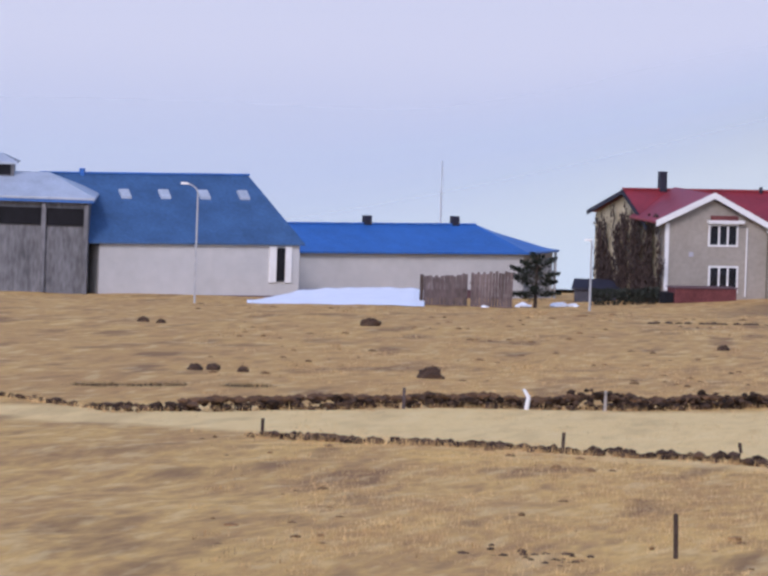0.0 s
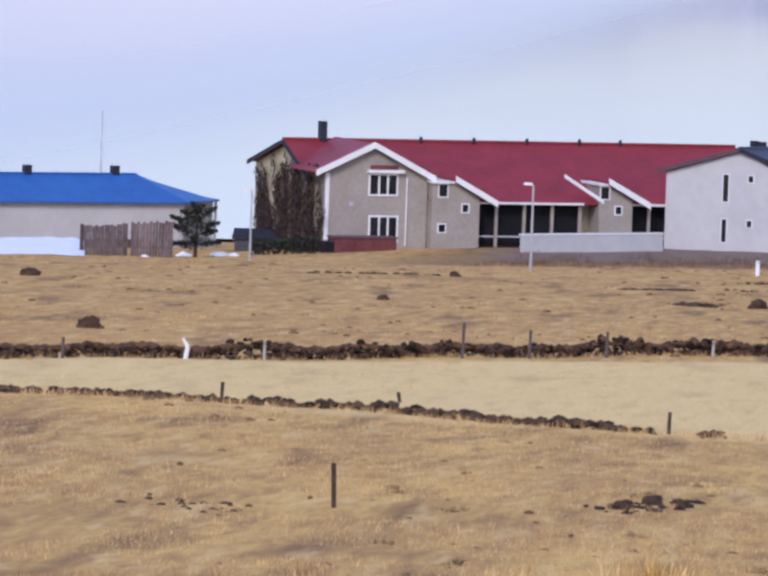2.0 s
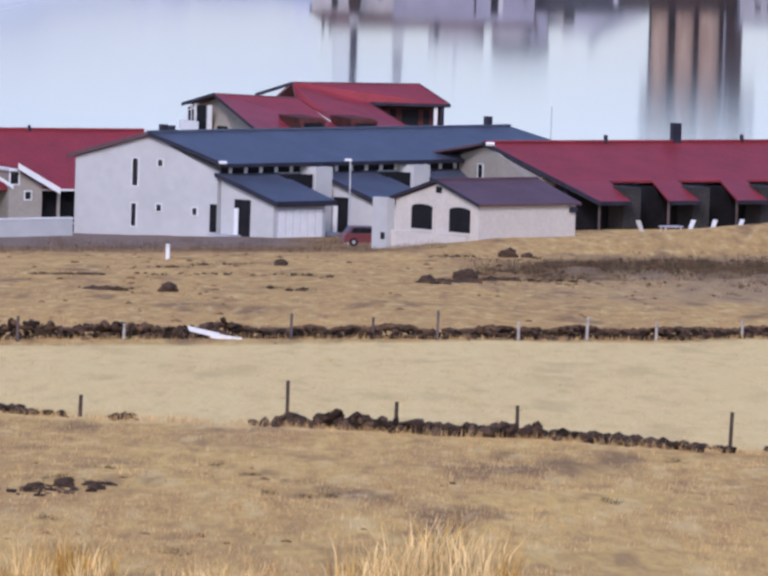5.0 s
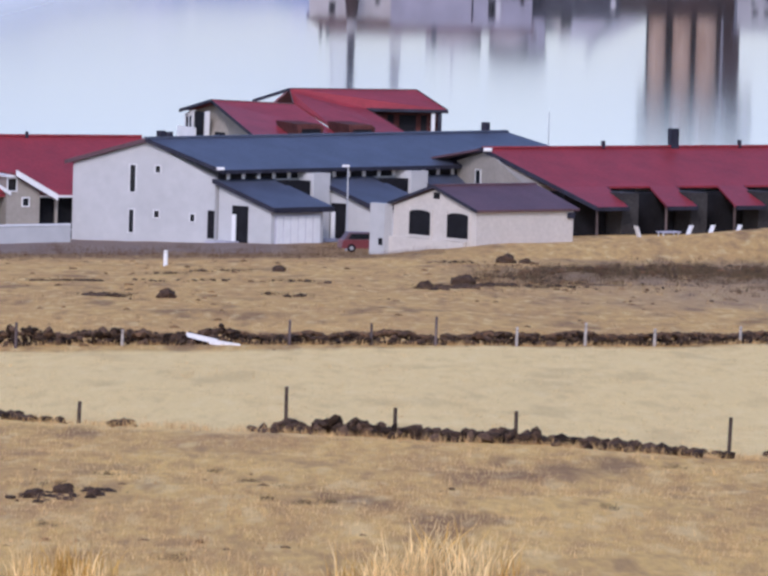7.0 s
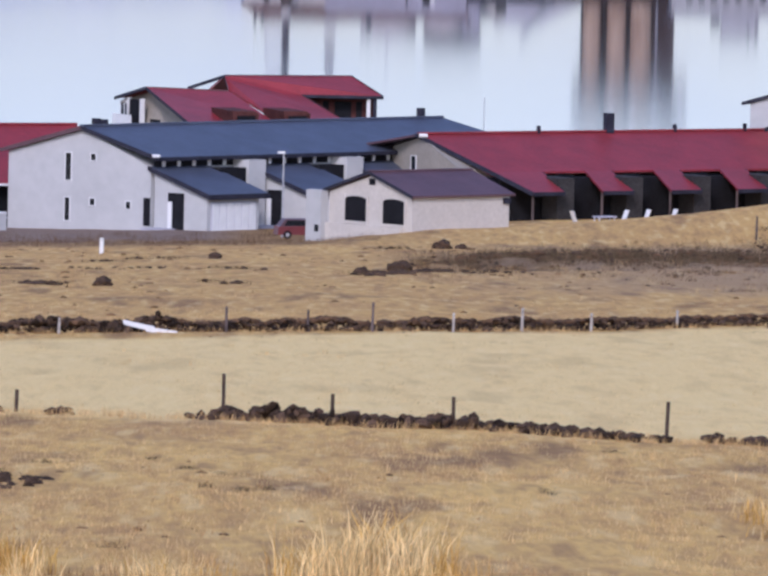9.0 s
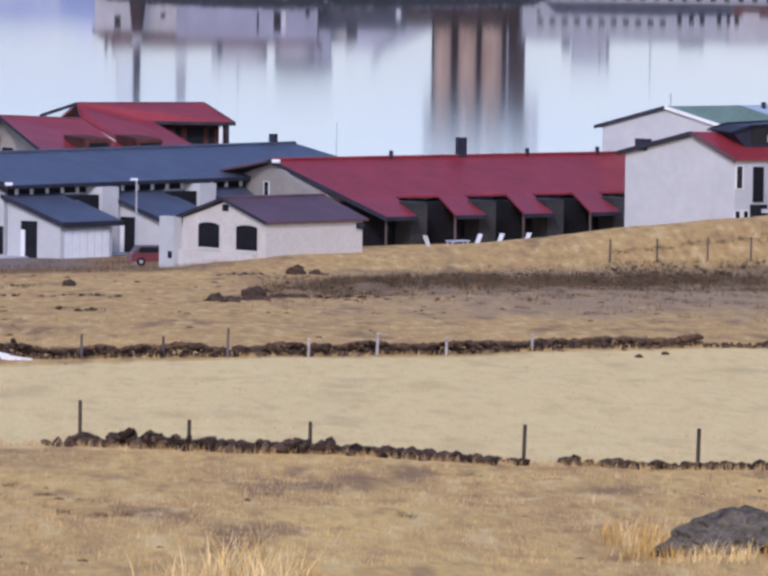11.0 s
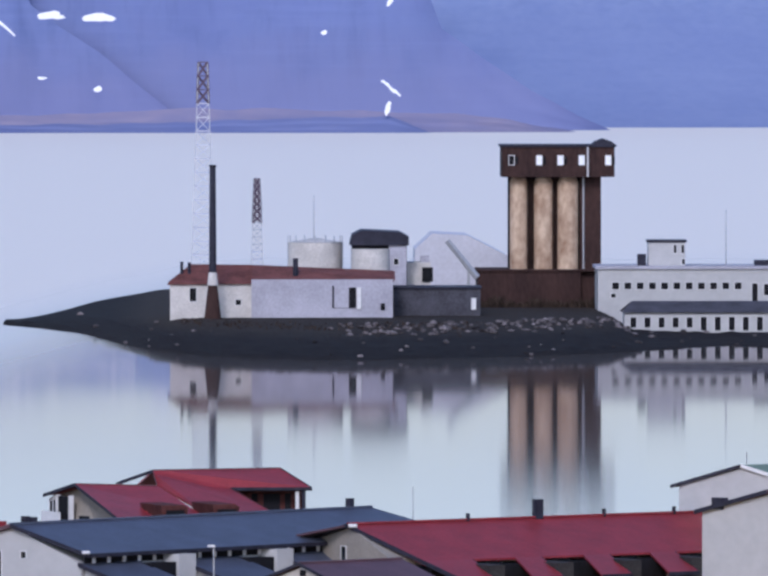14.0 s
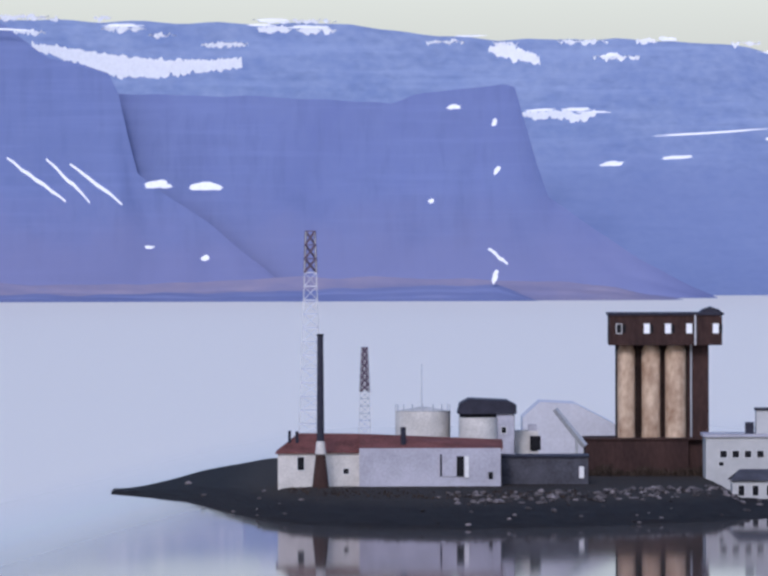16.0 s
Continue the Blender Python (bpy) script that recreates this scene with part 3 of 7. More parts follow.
def bank_material():
    """Dark weed below the tide line, olive turf and gravel above."""
    m = mat("dark_seaweed_shingle", (0.022, 0.018, 0.017), 0.95, 0.3, 0.5, second=(0.008, 0.007, 0.008), bump=0.4)
    nt, b = m.node_tree, m.node_tree.nodes["Principled BSDF"]
    N, L = nt.nodes.new, nt.links.new
    old = b.inputs["Base Color"].links[0].from_socket
    geo, sep, wob, add, r, mix = N("ShaderNodeNewGeometry"), N("ShaderNodeSeparateXYZ"), N("ShaderNodeTexNoise"), N("ShaderNodeMath"), N("ShaderNodeMapRange"), N("ShaderNodeMix")
    L(geo.outputs["Position"], sep.inputs[0])
    wob.inputs["Scale"].default_value, wob.inputs["Detail"].default_value = 0.4, 6
    L(geo.outputs["Position"], wob.inputs["Vector"])
    L(sep.outputs[2], add.inputs[0])
    L(wob.outputs[0], add.inputs[1])
    r.inputs[1].default_value, r.inputs[2].default_value = 2.7, 3.7
    r.inputs[4].default_value = 0.85
    L(add.outputs[0], r.inputs[0])
    mix.data_type = "RGBA"
    mix.inputs[7].default_value = (0.036, 0.029, 0.024, 1)
    L(r.outputs[0], mix.inputs[0])
    L(old, mix.inputs[6])
    L(mix.outputs[2], b.inputs["Base Color"])
    return m


BANK = bank_material()
SHORE = [(-43, 1688), (-36, 1668), (-28.6, 1640), (-20.5, 1580), (-14.7, 1549), (-5.3, 1524), (8, 1512), (16, 1510), (35, 1520), (55, 1539), (66, 1560), (77, 1577), (95, 1548), (112, 1518), (137, 1490), (170, 1460), (260, 1400), (500, 1300)]
SPIT = [(0, -0.6), (6, 0.5), (16, 1.5), (30, 2.5), (45, 3.3), (60, 3.9), (90, 4.0), (230, 4.0), (260, -0.8)]


def spit_z(x, y):
    k = smooth01((x + 44) / 30)
    z = lerp(SPIT, (y - lerp(SHORE, x)) / (0.08 + 0.92 * k))
    z *= 1 - 0.68 * smooth01((x - 57) / 7) if z > 0 else 1
    return z * (0.15 + 0.85 * k) * (0.72 + 0.28 * smooth01((x + 24) / 14)) if z > 0 else z


def build_spit():
    xs = [-43 + 1.0 * i for i in range(360)]
    prof = [0, 3, 6, 10, 16, 22, 30, 38, 45, 52, 60, 75, 90, 230, 260]
    verts, n = [], len(prof)
    for x in xs:
        y0, k = lerp(SHORE, x), smooth01((x + 44) / 30)
        for d in prof:
            y = y0 + d * (0.08 + 0.92 * k)
            z = spit_z(x, y)
            verts.append((x, y, z + (0.35 * noise.noise(Vector((x * 0.35, d * 0.2, 0))) if 3 <= d <= 60 else 0)))
    faces = [((i + 1) * n + j, (i + 1) * n + j + 1, i * n + j + 1, i * n + j) for i in range(len(xs) - 1) for j in range(n - 1)]
    me = bpy.data.meshes.new("shore")
    me.from_pydata(verts, [], faces)
    me.materials.append(BANK)
    tagged(new("shore", me), "low dark shingle spit with seaweed reaching into the inlet", "shore", kind="structure")


build_spit()


def shore_boulders():
    rng = random.Random(8)
    bm = bmesh.new()
    for k in range(300):
        x = rng.uniform(14, 62) if k < 200 else rng.uniform(-30, 150)
        y = lerp(SHORE, x) + rng.uniform(34, 58) if k < 200 else lerp(SHORE, x) + rng.uniform(4, 56)
        lump(bm, (x, y, spit_z(x, y) + 0.1), rng.uniform(0.25, 0.8) if k < 200 else rng.uniform(0.2, 0.6), k, 0.6)
    solo("shore_boulders", bm, mat("pale_boulder", (0.17, 0.15, 0.15), 0.9, 0.2, 1.0, second=(0.03, 0.026, 0.027), island=0.8), "grey boulders strewn along the dark bank", "boulders", kind="stuff")


shore_boulders()


def shore_scrub():
    rng = random.Random(28)
    bm = bmesh.new()
    for k in range(1500):
        x = rng.uniform(36, 64) if k % 3 else rng.uniform(-12, 36)
        y = 1654 + rng.gauss(0, 1.5) if x > 36 else lerp(SHORE, x) + rng.uniform(44, 60)
        high = rng.uniform(0.3, 1.3) * (1.3 + noise.noise(Vector((x * 0.3, 2, 0)))) * (1 if x > 36 else 0.35)
        z = spit_z(x, y) - 0.2
        w = rng.uniform(0.08, 0.22)
        lean = rng.gauss(0, 0.4) * high
        bm.faces.new([bm.verts.new(p) for p in ((x - w, y, z), (x + w, y + 0.1, z), (x + lean + w * 0.5, y, z + high), (x + lean - w * 0.5, y + 0.1, z + high * 0.9))])
    solo("shore_scrub", bm, mat("bare_brown_scrub", (0.055, 0.038, 0.028), 0.95, 0.3, 1.0, second=(0.02, 0.015, 0.012), bump=0.0, island=0.5), "bare brown scrub at the foot of the silo", "scrub", kind="stuff")


shore_scrub()
FAR = Plan(0, 1600, 0, 90)
CELL = mat("stained_silo_concrete", (0.64, 0.49, 0.35), 0.9, 0.2, 0.35, fine=3.0, second=(0.27, 0.165, 0.105), stretch=(1, 1, 0.6))
# Shade between the cells, painted as a near-black concrete colour.
SILO_GAP = mat("gap_shade_concrete", (0.022, 0.013, 0.011), 0.95, 0.3, 0.5)
SILO_BROWN = mat("weathered_brown_concrete", (0.062, 0.034, 0.029), 0.9, 0.25, 0.25, second=(0.030, 0.018, 0.017), stretch=(1, 1, 0.4))
RUST_ROOF = mat("rusty_red_factory_roof", (0.17, 0.065, 0.055), 0.8, 0.25, 0.3)
LILAC_WALL = mat("lilac_grey_render", (0.41, 0.405, 0.46), 0.85, 0.1, 0.3)
PALE_WALL = mat("pale_factory_render", (0.58, 0.555, 0.52), 0.85, 0.12, 0.4)
FAR_DARK = mat("dark_shed_cladding", (0.07, 0.07, 0.085), 0.85, 0.2, 0.4)


def far_window(parent, P, a, z0, w, h, at=0.0, name="window", material=None):
    """A small dark window with a thin frame, for buildings across the water."""
    f = 0.1
    bm = frame_mesh(P, "b", [a - f, a, a + w, a + w + f], [z0 - f, z0, z0 + h, z0 + h + f], at - 0.1, at + 0.02)
    win = part(name, bm, WHITE_PAINT, parent)
    part("pane", bx(P, a + 0.004, a + w - 0.004, at - 0.06, at + 0.01, z0 + 0.004, z0 + h - 0.004), material or VOID, win)


def silo():
    P = Plan(0, 1660, 0, 90)
    t = thing("silo", (50, 1660, 3.5), "tall brown concrete grain silo with stained round cells", "silo")
    part("base", bx(P, 38.2, 55.6, 0, 17, 2.6, 9.9), SILO_BROWN, t)
    part("base", bx(P, 55.6, 61.4, 1.2, 17, 2.6, 9.7), SILO_BROWN, t, "darker side block of the silo base")
    part("ledge", bx(P, 38.0, 61.6, -0.3, 17.2, 9.9, 10.2), SILO_BROWN, t)
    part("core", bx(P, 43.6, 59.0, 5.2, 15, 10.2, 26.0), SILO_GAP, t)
    for a, r in ((45.2, 1.5), (49.4, 1.6), (53.6, 1.8)):
        bm = rd(P(a, 4.6, 10.2), P(a, 4.6, 24.9), r, n=28)
        rod(bm, P(a, 4.6, 24.9), P(a, 4.6, 25.9), r, r * 0.72, 28)
        part("cell", bm, CELL, t, "round stained concrete cell", smooth=False)
    # Near-black fillers paint the shade in the gaps between cells.
    for a in (47.3, 51.5):
        part("cell", rd(P(a, 5.9, 10.2), P(a, 5.9, 25.8), 1.3, n=20), SILO_GAP, t, "filler painted near-black as the shade between the cells")
    part("stair_tower", bx(P, 55.6, 59.2, 3.8, 12, 10.2, 26.0), SILO_BROWN, t)
    part("pipe", rd(P(56.2, 3.6, 10.2), P(56.2, 3.6, 26.0), 0.16), STEEL, t)
    cap = part("cap", bx(P, 42.3, 61.4, 1.2, 14.5, 25.9, 31.0), SILO_BROWN, t)
    part("cap_roof", bx(P, 42.0, 61.7, 0.9, 14.8, 31.0, 31.4), DARK_TRIM, t)
    part("cap_roof", prism(P, [(57.6, 31.4), (61.5, 31.4), (61.0, 31.9), (59.6, 32.4), (58.2, 31.9)], 2, 10), DARK_TRIM, t)
    for a in (43.5, 48.2, 51.8, 55.4, 59.9):
        far_window(t, P, a, 28.0, 0.85, 1.5, 1.2, material=SNOW if a > 45 else VOID)
        part("shutter", bx(P, a + 1.0, a + 1.55, 1.1, 1.18, 28.0, 29.4), VOID, t)
    part("gutter", bx(P, 56.7, 57.0, 1.0, 1.19, 25.9, 31.0), STEEL, t)


silo()


def factory():
    t = thing("factory", (4, 1600, 4), "low pale factory shed with rusty red roof", "factory")
    P = FAR
    part("wall", bx(P, -13.5, -0.2, 0, 16, 2.8, 9.6), PALE_WALL, t)
    part("wall", bx(P, -0.2, 22.9, -1.2, 16, 2.8, 10.2), LILAC_WALL, t, "lilac grey wall")
    part("roof", pl([P(-13.9, -0.5, 9.5), P(-0.2, -0.5, 9.6), P(-0.2, 8, 12.4), P(-10.2, 8, 12.5)]), RUST_ROOF, t)
    part("roof", pl([P(-0.2, -0.5, 10.3), P(23.3, -0.5, 10.3), P(23.3, 8, 11.4), P(-0.2, 8, 12.4)]), RUST_ROOF, t)
    part("roof", pl([P(-10.2, 8, 12.5), P(23.3, 8, 11.4), P(23.3, 16.5, 9.4), P(-13.9, 16.5, 9.4)]), RUST_ROOF, t)
    part("gable", pl([P(-13.9, -0.5, 9.5), P(-10.2, 8, 12.5), P(-13.9, 16.5, 9.4)], 0.3), RUST_ROOF, t)
    for a, z, w, h in ((-10.3, 6.6, 1.1, 2.2), (-2.8, 6.0, 0.9, 0.9)):
        far_window(t, P, a, z, w, h)
    d = part("door", bx(P, 13.2, 17.0, -1.35, -1.19, 5.6, 9.0), LILAC_WALL, t, "sliding door standing half open")
    part("door_frame", bx(P, 13.0, 13.3, -1.45, -1.36, 5.6, 9.2), DARK_TRIM, d)
    part("opening", bx(P, 15.7, 16.9, -1.45, -1.36, 5.6, 8.9), VOID, d)
    part("door_frame", bx(P, 17.0, 17.7, -1.45, -1.2, 5.4, 8.9), WHITE_PAINT, d)
    part("hatch", bx(P, 20.9, 21.6, -1.4, -1.19, 5.2, 6.3), VOID, t)
    for a, z in ((-11.6, 13.0), (-10.4, 12.9)):
        part("vent", rd(P(a, 4, 10.8), P(a, 4, z), 0.25), DARK_TRIM, t)
    part("vent", rd(P(7.0, 2, 10.4), P(7.0, 2, 13.6), 0.45), DARK_TRIM, t)
    c = thing("factory_chimney", (-6.5, 1594, 4), "tall dark steel factory chimney with pale base", "chimney")
    part("shaft", rd((-6.5, 1594, 11), (-6.5, 1594, 28.7), 0.62, 0.5, 14), DARK_TRIM, c)
    part("flue_base", rd((-6.5, 1594, 3), (-6.5, 1594, 11), 1.5, 0.62, 14), SILO_BROWN, c)
    part("band", rd((-6.5, 1594, 9.4), (-6.5, 1594, 11.5), 0.9, 0.66, 14), PALE_WALL, c)
    part("rim", rd((-6.5, 1594, 28.7), (-6.5, 1594, 29.0), 0.6, 0.6, 14), VOID, c)


factory()


# Distance haze is painted into this pale cladding colour.
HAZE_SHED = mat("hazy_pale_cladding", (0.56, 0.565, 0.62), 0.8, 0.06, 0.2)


def tanks():
    t = thing("storage_tank", (10.3, 1630, 4), "cream steel oil tank with roof railing", "tank")
    part("shell", rd((10.4, 1630, 3.5), (10.4, 1630, 15.6), 4.6, n=36), PALE_WALL, t, smooth=False)
    part("roof", rd((10.4, 1630, 15.6), (10.4, 1630, 16.3), 4.7, 0.6, 36), PALE_WALL, t)
    for k in range(16):
        a = k * math.pi / 8
        part("rail_post", rd((10.4 + 4.5 * math.cos(a), 1630 + 4.5 * math.sin(a), 15.6), (10.4 + 4.5 * math.cos(a), 1630 + 4.5 * math.sin(a), 16.7), 0.07, n=5), STEEL, t)
    part("aerial", rd((10.2, 1630, 16.2), (10.2, 1630, 23.4), 0.12, 0.06, 6), STEEL, t)
    t = thing("storage_tank", (20.9, 1630, 4), "pale tank under a dark angular roof", "tank")
    part("shell", bx(FAR, 16.5, 25.6, 26, 36, 3.5, 15.4), DARK_TRIM, t)
    part("shell", rd((19.5, 1624, 3.5), (19.5, 1624, 14.6), 3.2, n=30), PALE_WALL, t)
    part("wing", bx(FAR, 22.6, 25.5, 24, 26, 3.5, 16.6), LILAC_WALL, t)
    part("roof", prism(FAR, [(16.1, 15.2), (16.5, 16.9), (18.0, 17.7), (24.4, 17.4), (25.9, 16.6), (25.9, 15.2)], 23.5, 37), DARK_TRIM, t)
    far_window(t, FAR, 23.4, 12.0, 0.8, 1.0, 24)
    # sheds and conveyor between the tanks and the silo
    s = thing("shed", (31, 1612, 4), "dark corrugated harbour shed behind the bank", "shed")
    part("wall", bx(FAR, 23.2, 37.4, 8, 20, 2.8, 8.4), FAR_DARK, s)
    part("roof", bx(FAR, 23.0, 37.6, 7.7, 20.3, 8.4, 8.7), DARK_TRIM, s)
    part("door", bx(FAR, 35.9, 36.7, 7.85, 7.99, 5.0, 6.9), WHITE_PAINT, s)
    s = thing("shed", (27, 1635, 4), "small white block building with rooftop tank", "shed")
    part("wall", bx(FAR, 24.6, 29.6, 30, 38, 3.5, 12.2), PALE_WALL, s)
    part("wall", bx(FAR, 28.0, 29.4, 31, 36, 12.2, 13.2), LILAC_WALL, s)
    part("opening", bx(FAR, 28.2, 30.0, 29.7, 29.99, 9.0, 11.4), VOID, s)
    c = thing("conveyor", (35, 1640, 8), "slanting steel conveyor boom by the silo", "conveyor")
    part("boom", rd((32.6, 1640, 15.6), (37.6, 1640, 9.4), 0.5, 0.6, 6), STEEL, c)
    part("leg", rd((36.2, 1640, 11.2), (36.2, 1640, 3.5), 0.25, n=6), STEEL, c)
    h = thing("shed", (32, 1690, 4), "pale shed with shallow roof", "shed")
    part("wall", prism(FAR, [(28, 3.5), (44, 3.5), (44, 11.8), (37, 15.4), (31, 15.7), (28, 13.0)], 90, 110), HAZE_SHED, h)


tanks()


def lattice_mast(x, y, z0, z1, w0, w1, bands, label):
    t = thing("radio_mast", (x, y, z0), label, "mast")
    steps = 18
    legs = []
    for sx, sy in ((-1, -1), (1, -1), (1, 1), (-1, 1)):
        bm = bmesh.new()
        for k in range(steps):
            f0, f1 = k / steps, (k + 1) / steps
            a, b = w0 + (w1 - w0) * f0, w0 + (w1 - w0) * f1
            rod(bm, (x + sx * a, y + sy * a, z0 + (z1 - z0) * f0), (x + sx * b, y + sy * b, z0 + (z1 - z0) * f1), 0.09, n=4)
        part("leg", bm, STEEL, t)
    for lo, hi, material in bands:
        bm = bmesh.new()
        for k in range(steps):
            f0, f1 = k / steps, (k + 1) / steps
            if not lo <= f0 < hi:
                continue
            a, b = w0 + (w1 - w0) * f0, w0 + (w1 - w0) * f1
            for (sx, sy), (tx, ty) in zip(((-1, -1), (1, -1), (1, 1), (-1, 1)), ((1, -1), (1, 1), (-1, 1), (-1, -1))):
                rod(bm, (x + sx * a, y + sy * a, z0 + (z1 - z0) * f0), (x + tx * b, y + ty * b, z0 + (z1 - z0) * f1), 0.07 if material is not MAST_DARK else 0.24, n=4)
                rod(bm, (x + sx * b, y + sy * b, z0 + (z1 - z0) * f1), (x + tx * b, y + ty * b, z0 + (z1 - z0) * f1), 0.12, n=4)
        part("bracing", bm, material, t)["kind"] = "stuff"


MAST_WHITE = mat("faded_white_mast_paint", (0.55, 0.56, 0.62), 0.6, 0.1, 1.0)
MAST_DARK = mat("faded_red_mast_paint", (0.10, 0.07, 0.10), 0.6, 0.1, 1.0)
lattice_mast(-8.3, 1640, 4, 45.5, 2.2, 0.75, ((0.0, 0.58, MAST_WHITE), (0.58, 0.78, MAST_WHITE), (0.78, 1.01, MAST_DARK)), "tall faded red and white lattice radio mast")
lattice_mast(0.73, 1640, 4, 26.0, 1.3, 0.4, ((0.0, 0.42, MAST_WHITE), (0.42, 0.62, STEEL), (0.62, 1.01, MAST_DARK)), "short lattice mast with dark top")


def offices():
    P = Plan(0, 1640, -1, 90)
    P.o.z = -1.75
    t = thing("office_building", (85, 1640, 4), "long white office block with a row of dark windows", "building")
    part("wall", bx(P, 57.8, 92.0, 0, 14, 2.5, 12.6), WHITE_WALL, t)
    part("wall", bx(P, 92.0, 117.5, 1, 14, 2.5, 13.0), PALE_WALL, t, "longer pale wing")
    part("roof", bx(P, 57.4, 92.2, -0.4, 14.4, 12.6, 13.1), LILAC_WALL, t)
    part("roof", bx(P, 92.2, 118.0, 0.6, 14.4, 13.0, 13.4), LILAC_WALL, t)
    for k in range(11):
        far_window(t, P, 60.2 + 2.05 * k, 9.2, 1.15, 1.15)
    far_window(t, P, 60.0, 7.8, 0.8, 0.7)
    for a in (83.6, 85.6, 87.4):
        far_window(t, P, a, 7.2 if a < 85 else 8.2, 0.95, 3.0 if a < 85 else 1.9)
    for a in (90.3, 91.8, 93.3):
        far_window(t, P, a, 8.4, 0.85, 1.7, 0.0 if a < 91.2 else 1.0)
    tw = part("rooftop_tower", bx(P, 66.4, 72.6, 3, 8, 13.1, 17.0), WHITE_WALL, t)
    part("tower_roof", bx(P, 66.2, 72.8, 2.8, 8.2, 17.0, 17.4), DARK_TRIM, tw)
    far_window(t, P, 70.6, 15.2, 0.5, 1.4, 3.0)
    far_window(t, P, 71.9, 15.2, 0.5, 1.4, 3.0)
    far_window(t, P, 72.0, 13.3, 0.5, 0.9, 3.0)
    part("rooftop_box", bx(P, 64.6, 66.0, 3, 6, 13.1, 15.0), DARK_TRIM, t)
    part("rooftop_box", bx(P, 84.2, 88.4, 3, 6, 13.1, 14.0), DARK_TRIM, t)
    part("rooftop_box", bx(P, 101.5, 102.3, 3, 6, 13.4, 14.4), DARK_TRIM, t)
    part("aerial", rd(P(79.5, 5, 13), P(79.5, 5, 22.4), 0.12, 0.06, 6), STEEL, t)
    Q = Plan(0, 1618, -1.2, 90)
    Q.o.z = -1.65
    s = thing("barrack", (85, 1618, 4), "long low white building with evenly spaced dark windows", "building")
    part("wall", bx(Q, 61.4, 108.5, 0, 8, 1.6, 6.0), WHITE_WALL, s)
    part("roof", pl([Q(61.0, -0.5, 6.0), Q(92, -0.5, 6.0), Q(92, 4, 7.7), Q(62.8, 4, 7.7)]), FAR_DARK, s)
    part("roof", pl([Q(92, -0.5, 6.0), Q(108.9, -0.5, 6.0), Q(106.5, 4, 8.4), Q(92, 4, 7.7)]), RUST_ROOF, s, "rusty red stretch of roof")
    part("roof", pl([Q(62.8, 4, 7.7), Q(92, 4, 7.7), Q(106.5, 4, 8.4), Q(108.9, 8.5, 6.0), Q(61.0, 8.5, 6.0)]), FAR_DARK, s)
    part("gable", bx(Q, 107.0, 109.6, -0.6, 5, 1.6, 7.2), CREAM_WALL, s)
    for k in range(19):
        a = 62.4 + 2.32 * k
        tall = k > 4
        far_window(s, Q, a, 2.9 if tall else 3.4, 1.0 if k < 15 else 0.7, 2.3 if tall else 1.7)
    part("rooftop_box", bx(Q, 93.5, 96.2, 1, 3, 7.0, 8.6), PALE_WALL, s)


offices()


def harbour_house(name, label, P, a0, a1, b1, z0, ze, zr, wall, roof, rows, gable=True):
    z0, ze, zr = z0 - 1.0, ze - 1.0, zr - 1.0
    t = thing(name, P((a0 + a1) / 2, 0, z0), label, "house", "houses across the inlet")
    mid = (a0 + a1) / 2
    if gable:
        part("wall", prism(P, [(a0, z0), (a1, z0), (a1, ze), (mid, zr), (a0, ze)], 0, b1), wall, t)
        part("roof", pl([P(a0 - 0.4, -0.5, ze - 0.2), P(mid, -0.5, zr + 0.15), P(mid, b1 + 0.5, zr + 0.15), P(a0 - 0.4, b1 + 0.5, ze - 0.2)]), roof, t)
        part("roof", pl([P(mid, -0.5, zr + 0.15), P(a1 + 0.4, -0.5, ze - 0.2), P(a1 + 0.4, b1 + 0.5, ze - 0.2), P(mid, b1 + 0.5, zr + 0.15)]), roof, t)
    else:
        part("wall", bx(P, a0, a1, 0, b1, z0, ze), wall, t)
        part("roof", pl([P(a0 - 0.4, -0.5, ze), P(a1 + 0.4, -0.5, ze), P(a1 + 0.4, b1 / 2, zr), P(a0 - 0.4, b1 / 2, zr)]), roof, t)
        part("roof", pl([P(a0 - 0.4, b1 / 2, zr), P(a1 + 0.4, b1 / 2, zr), P(a1 + 0.4, b1 + 0.5, ze), P(a0 - 0.4, b1 + 0.5, ze)]), roof, t)
    for a, z, w, h in rows:
        far_window(t, P, a, z - 1.0, w, h)
    return t


DULL_BLUE = mat("dull_violet_blue_roof", (0.11, 0.11, 0.20), 0.6, 0.15, 0.4)


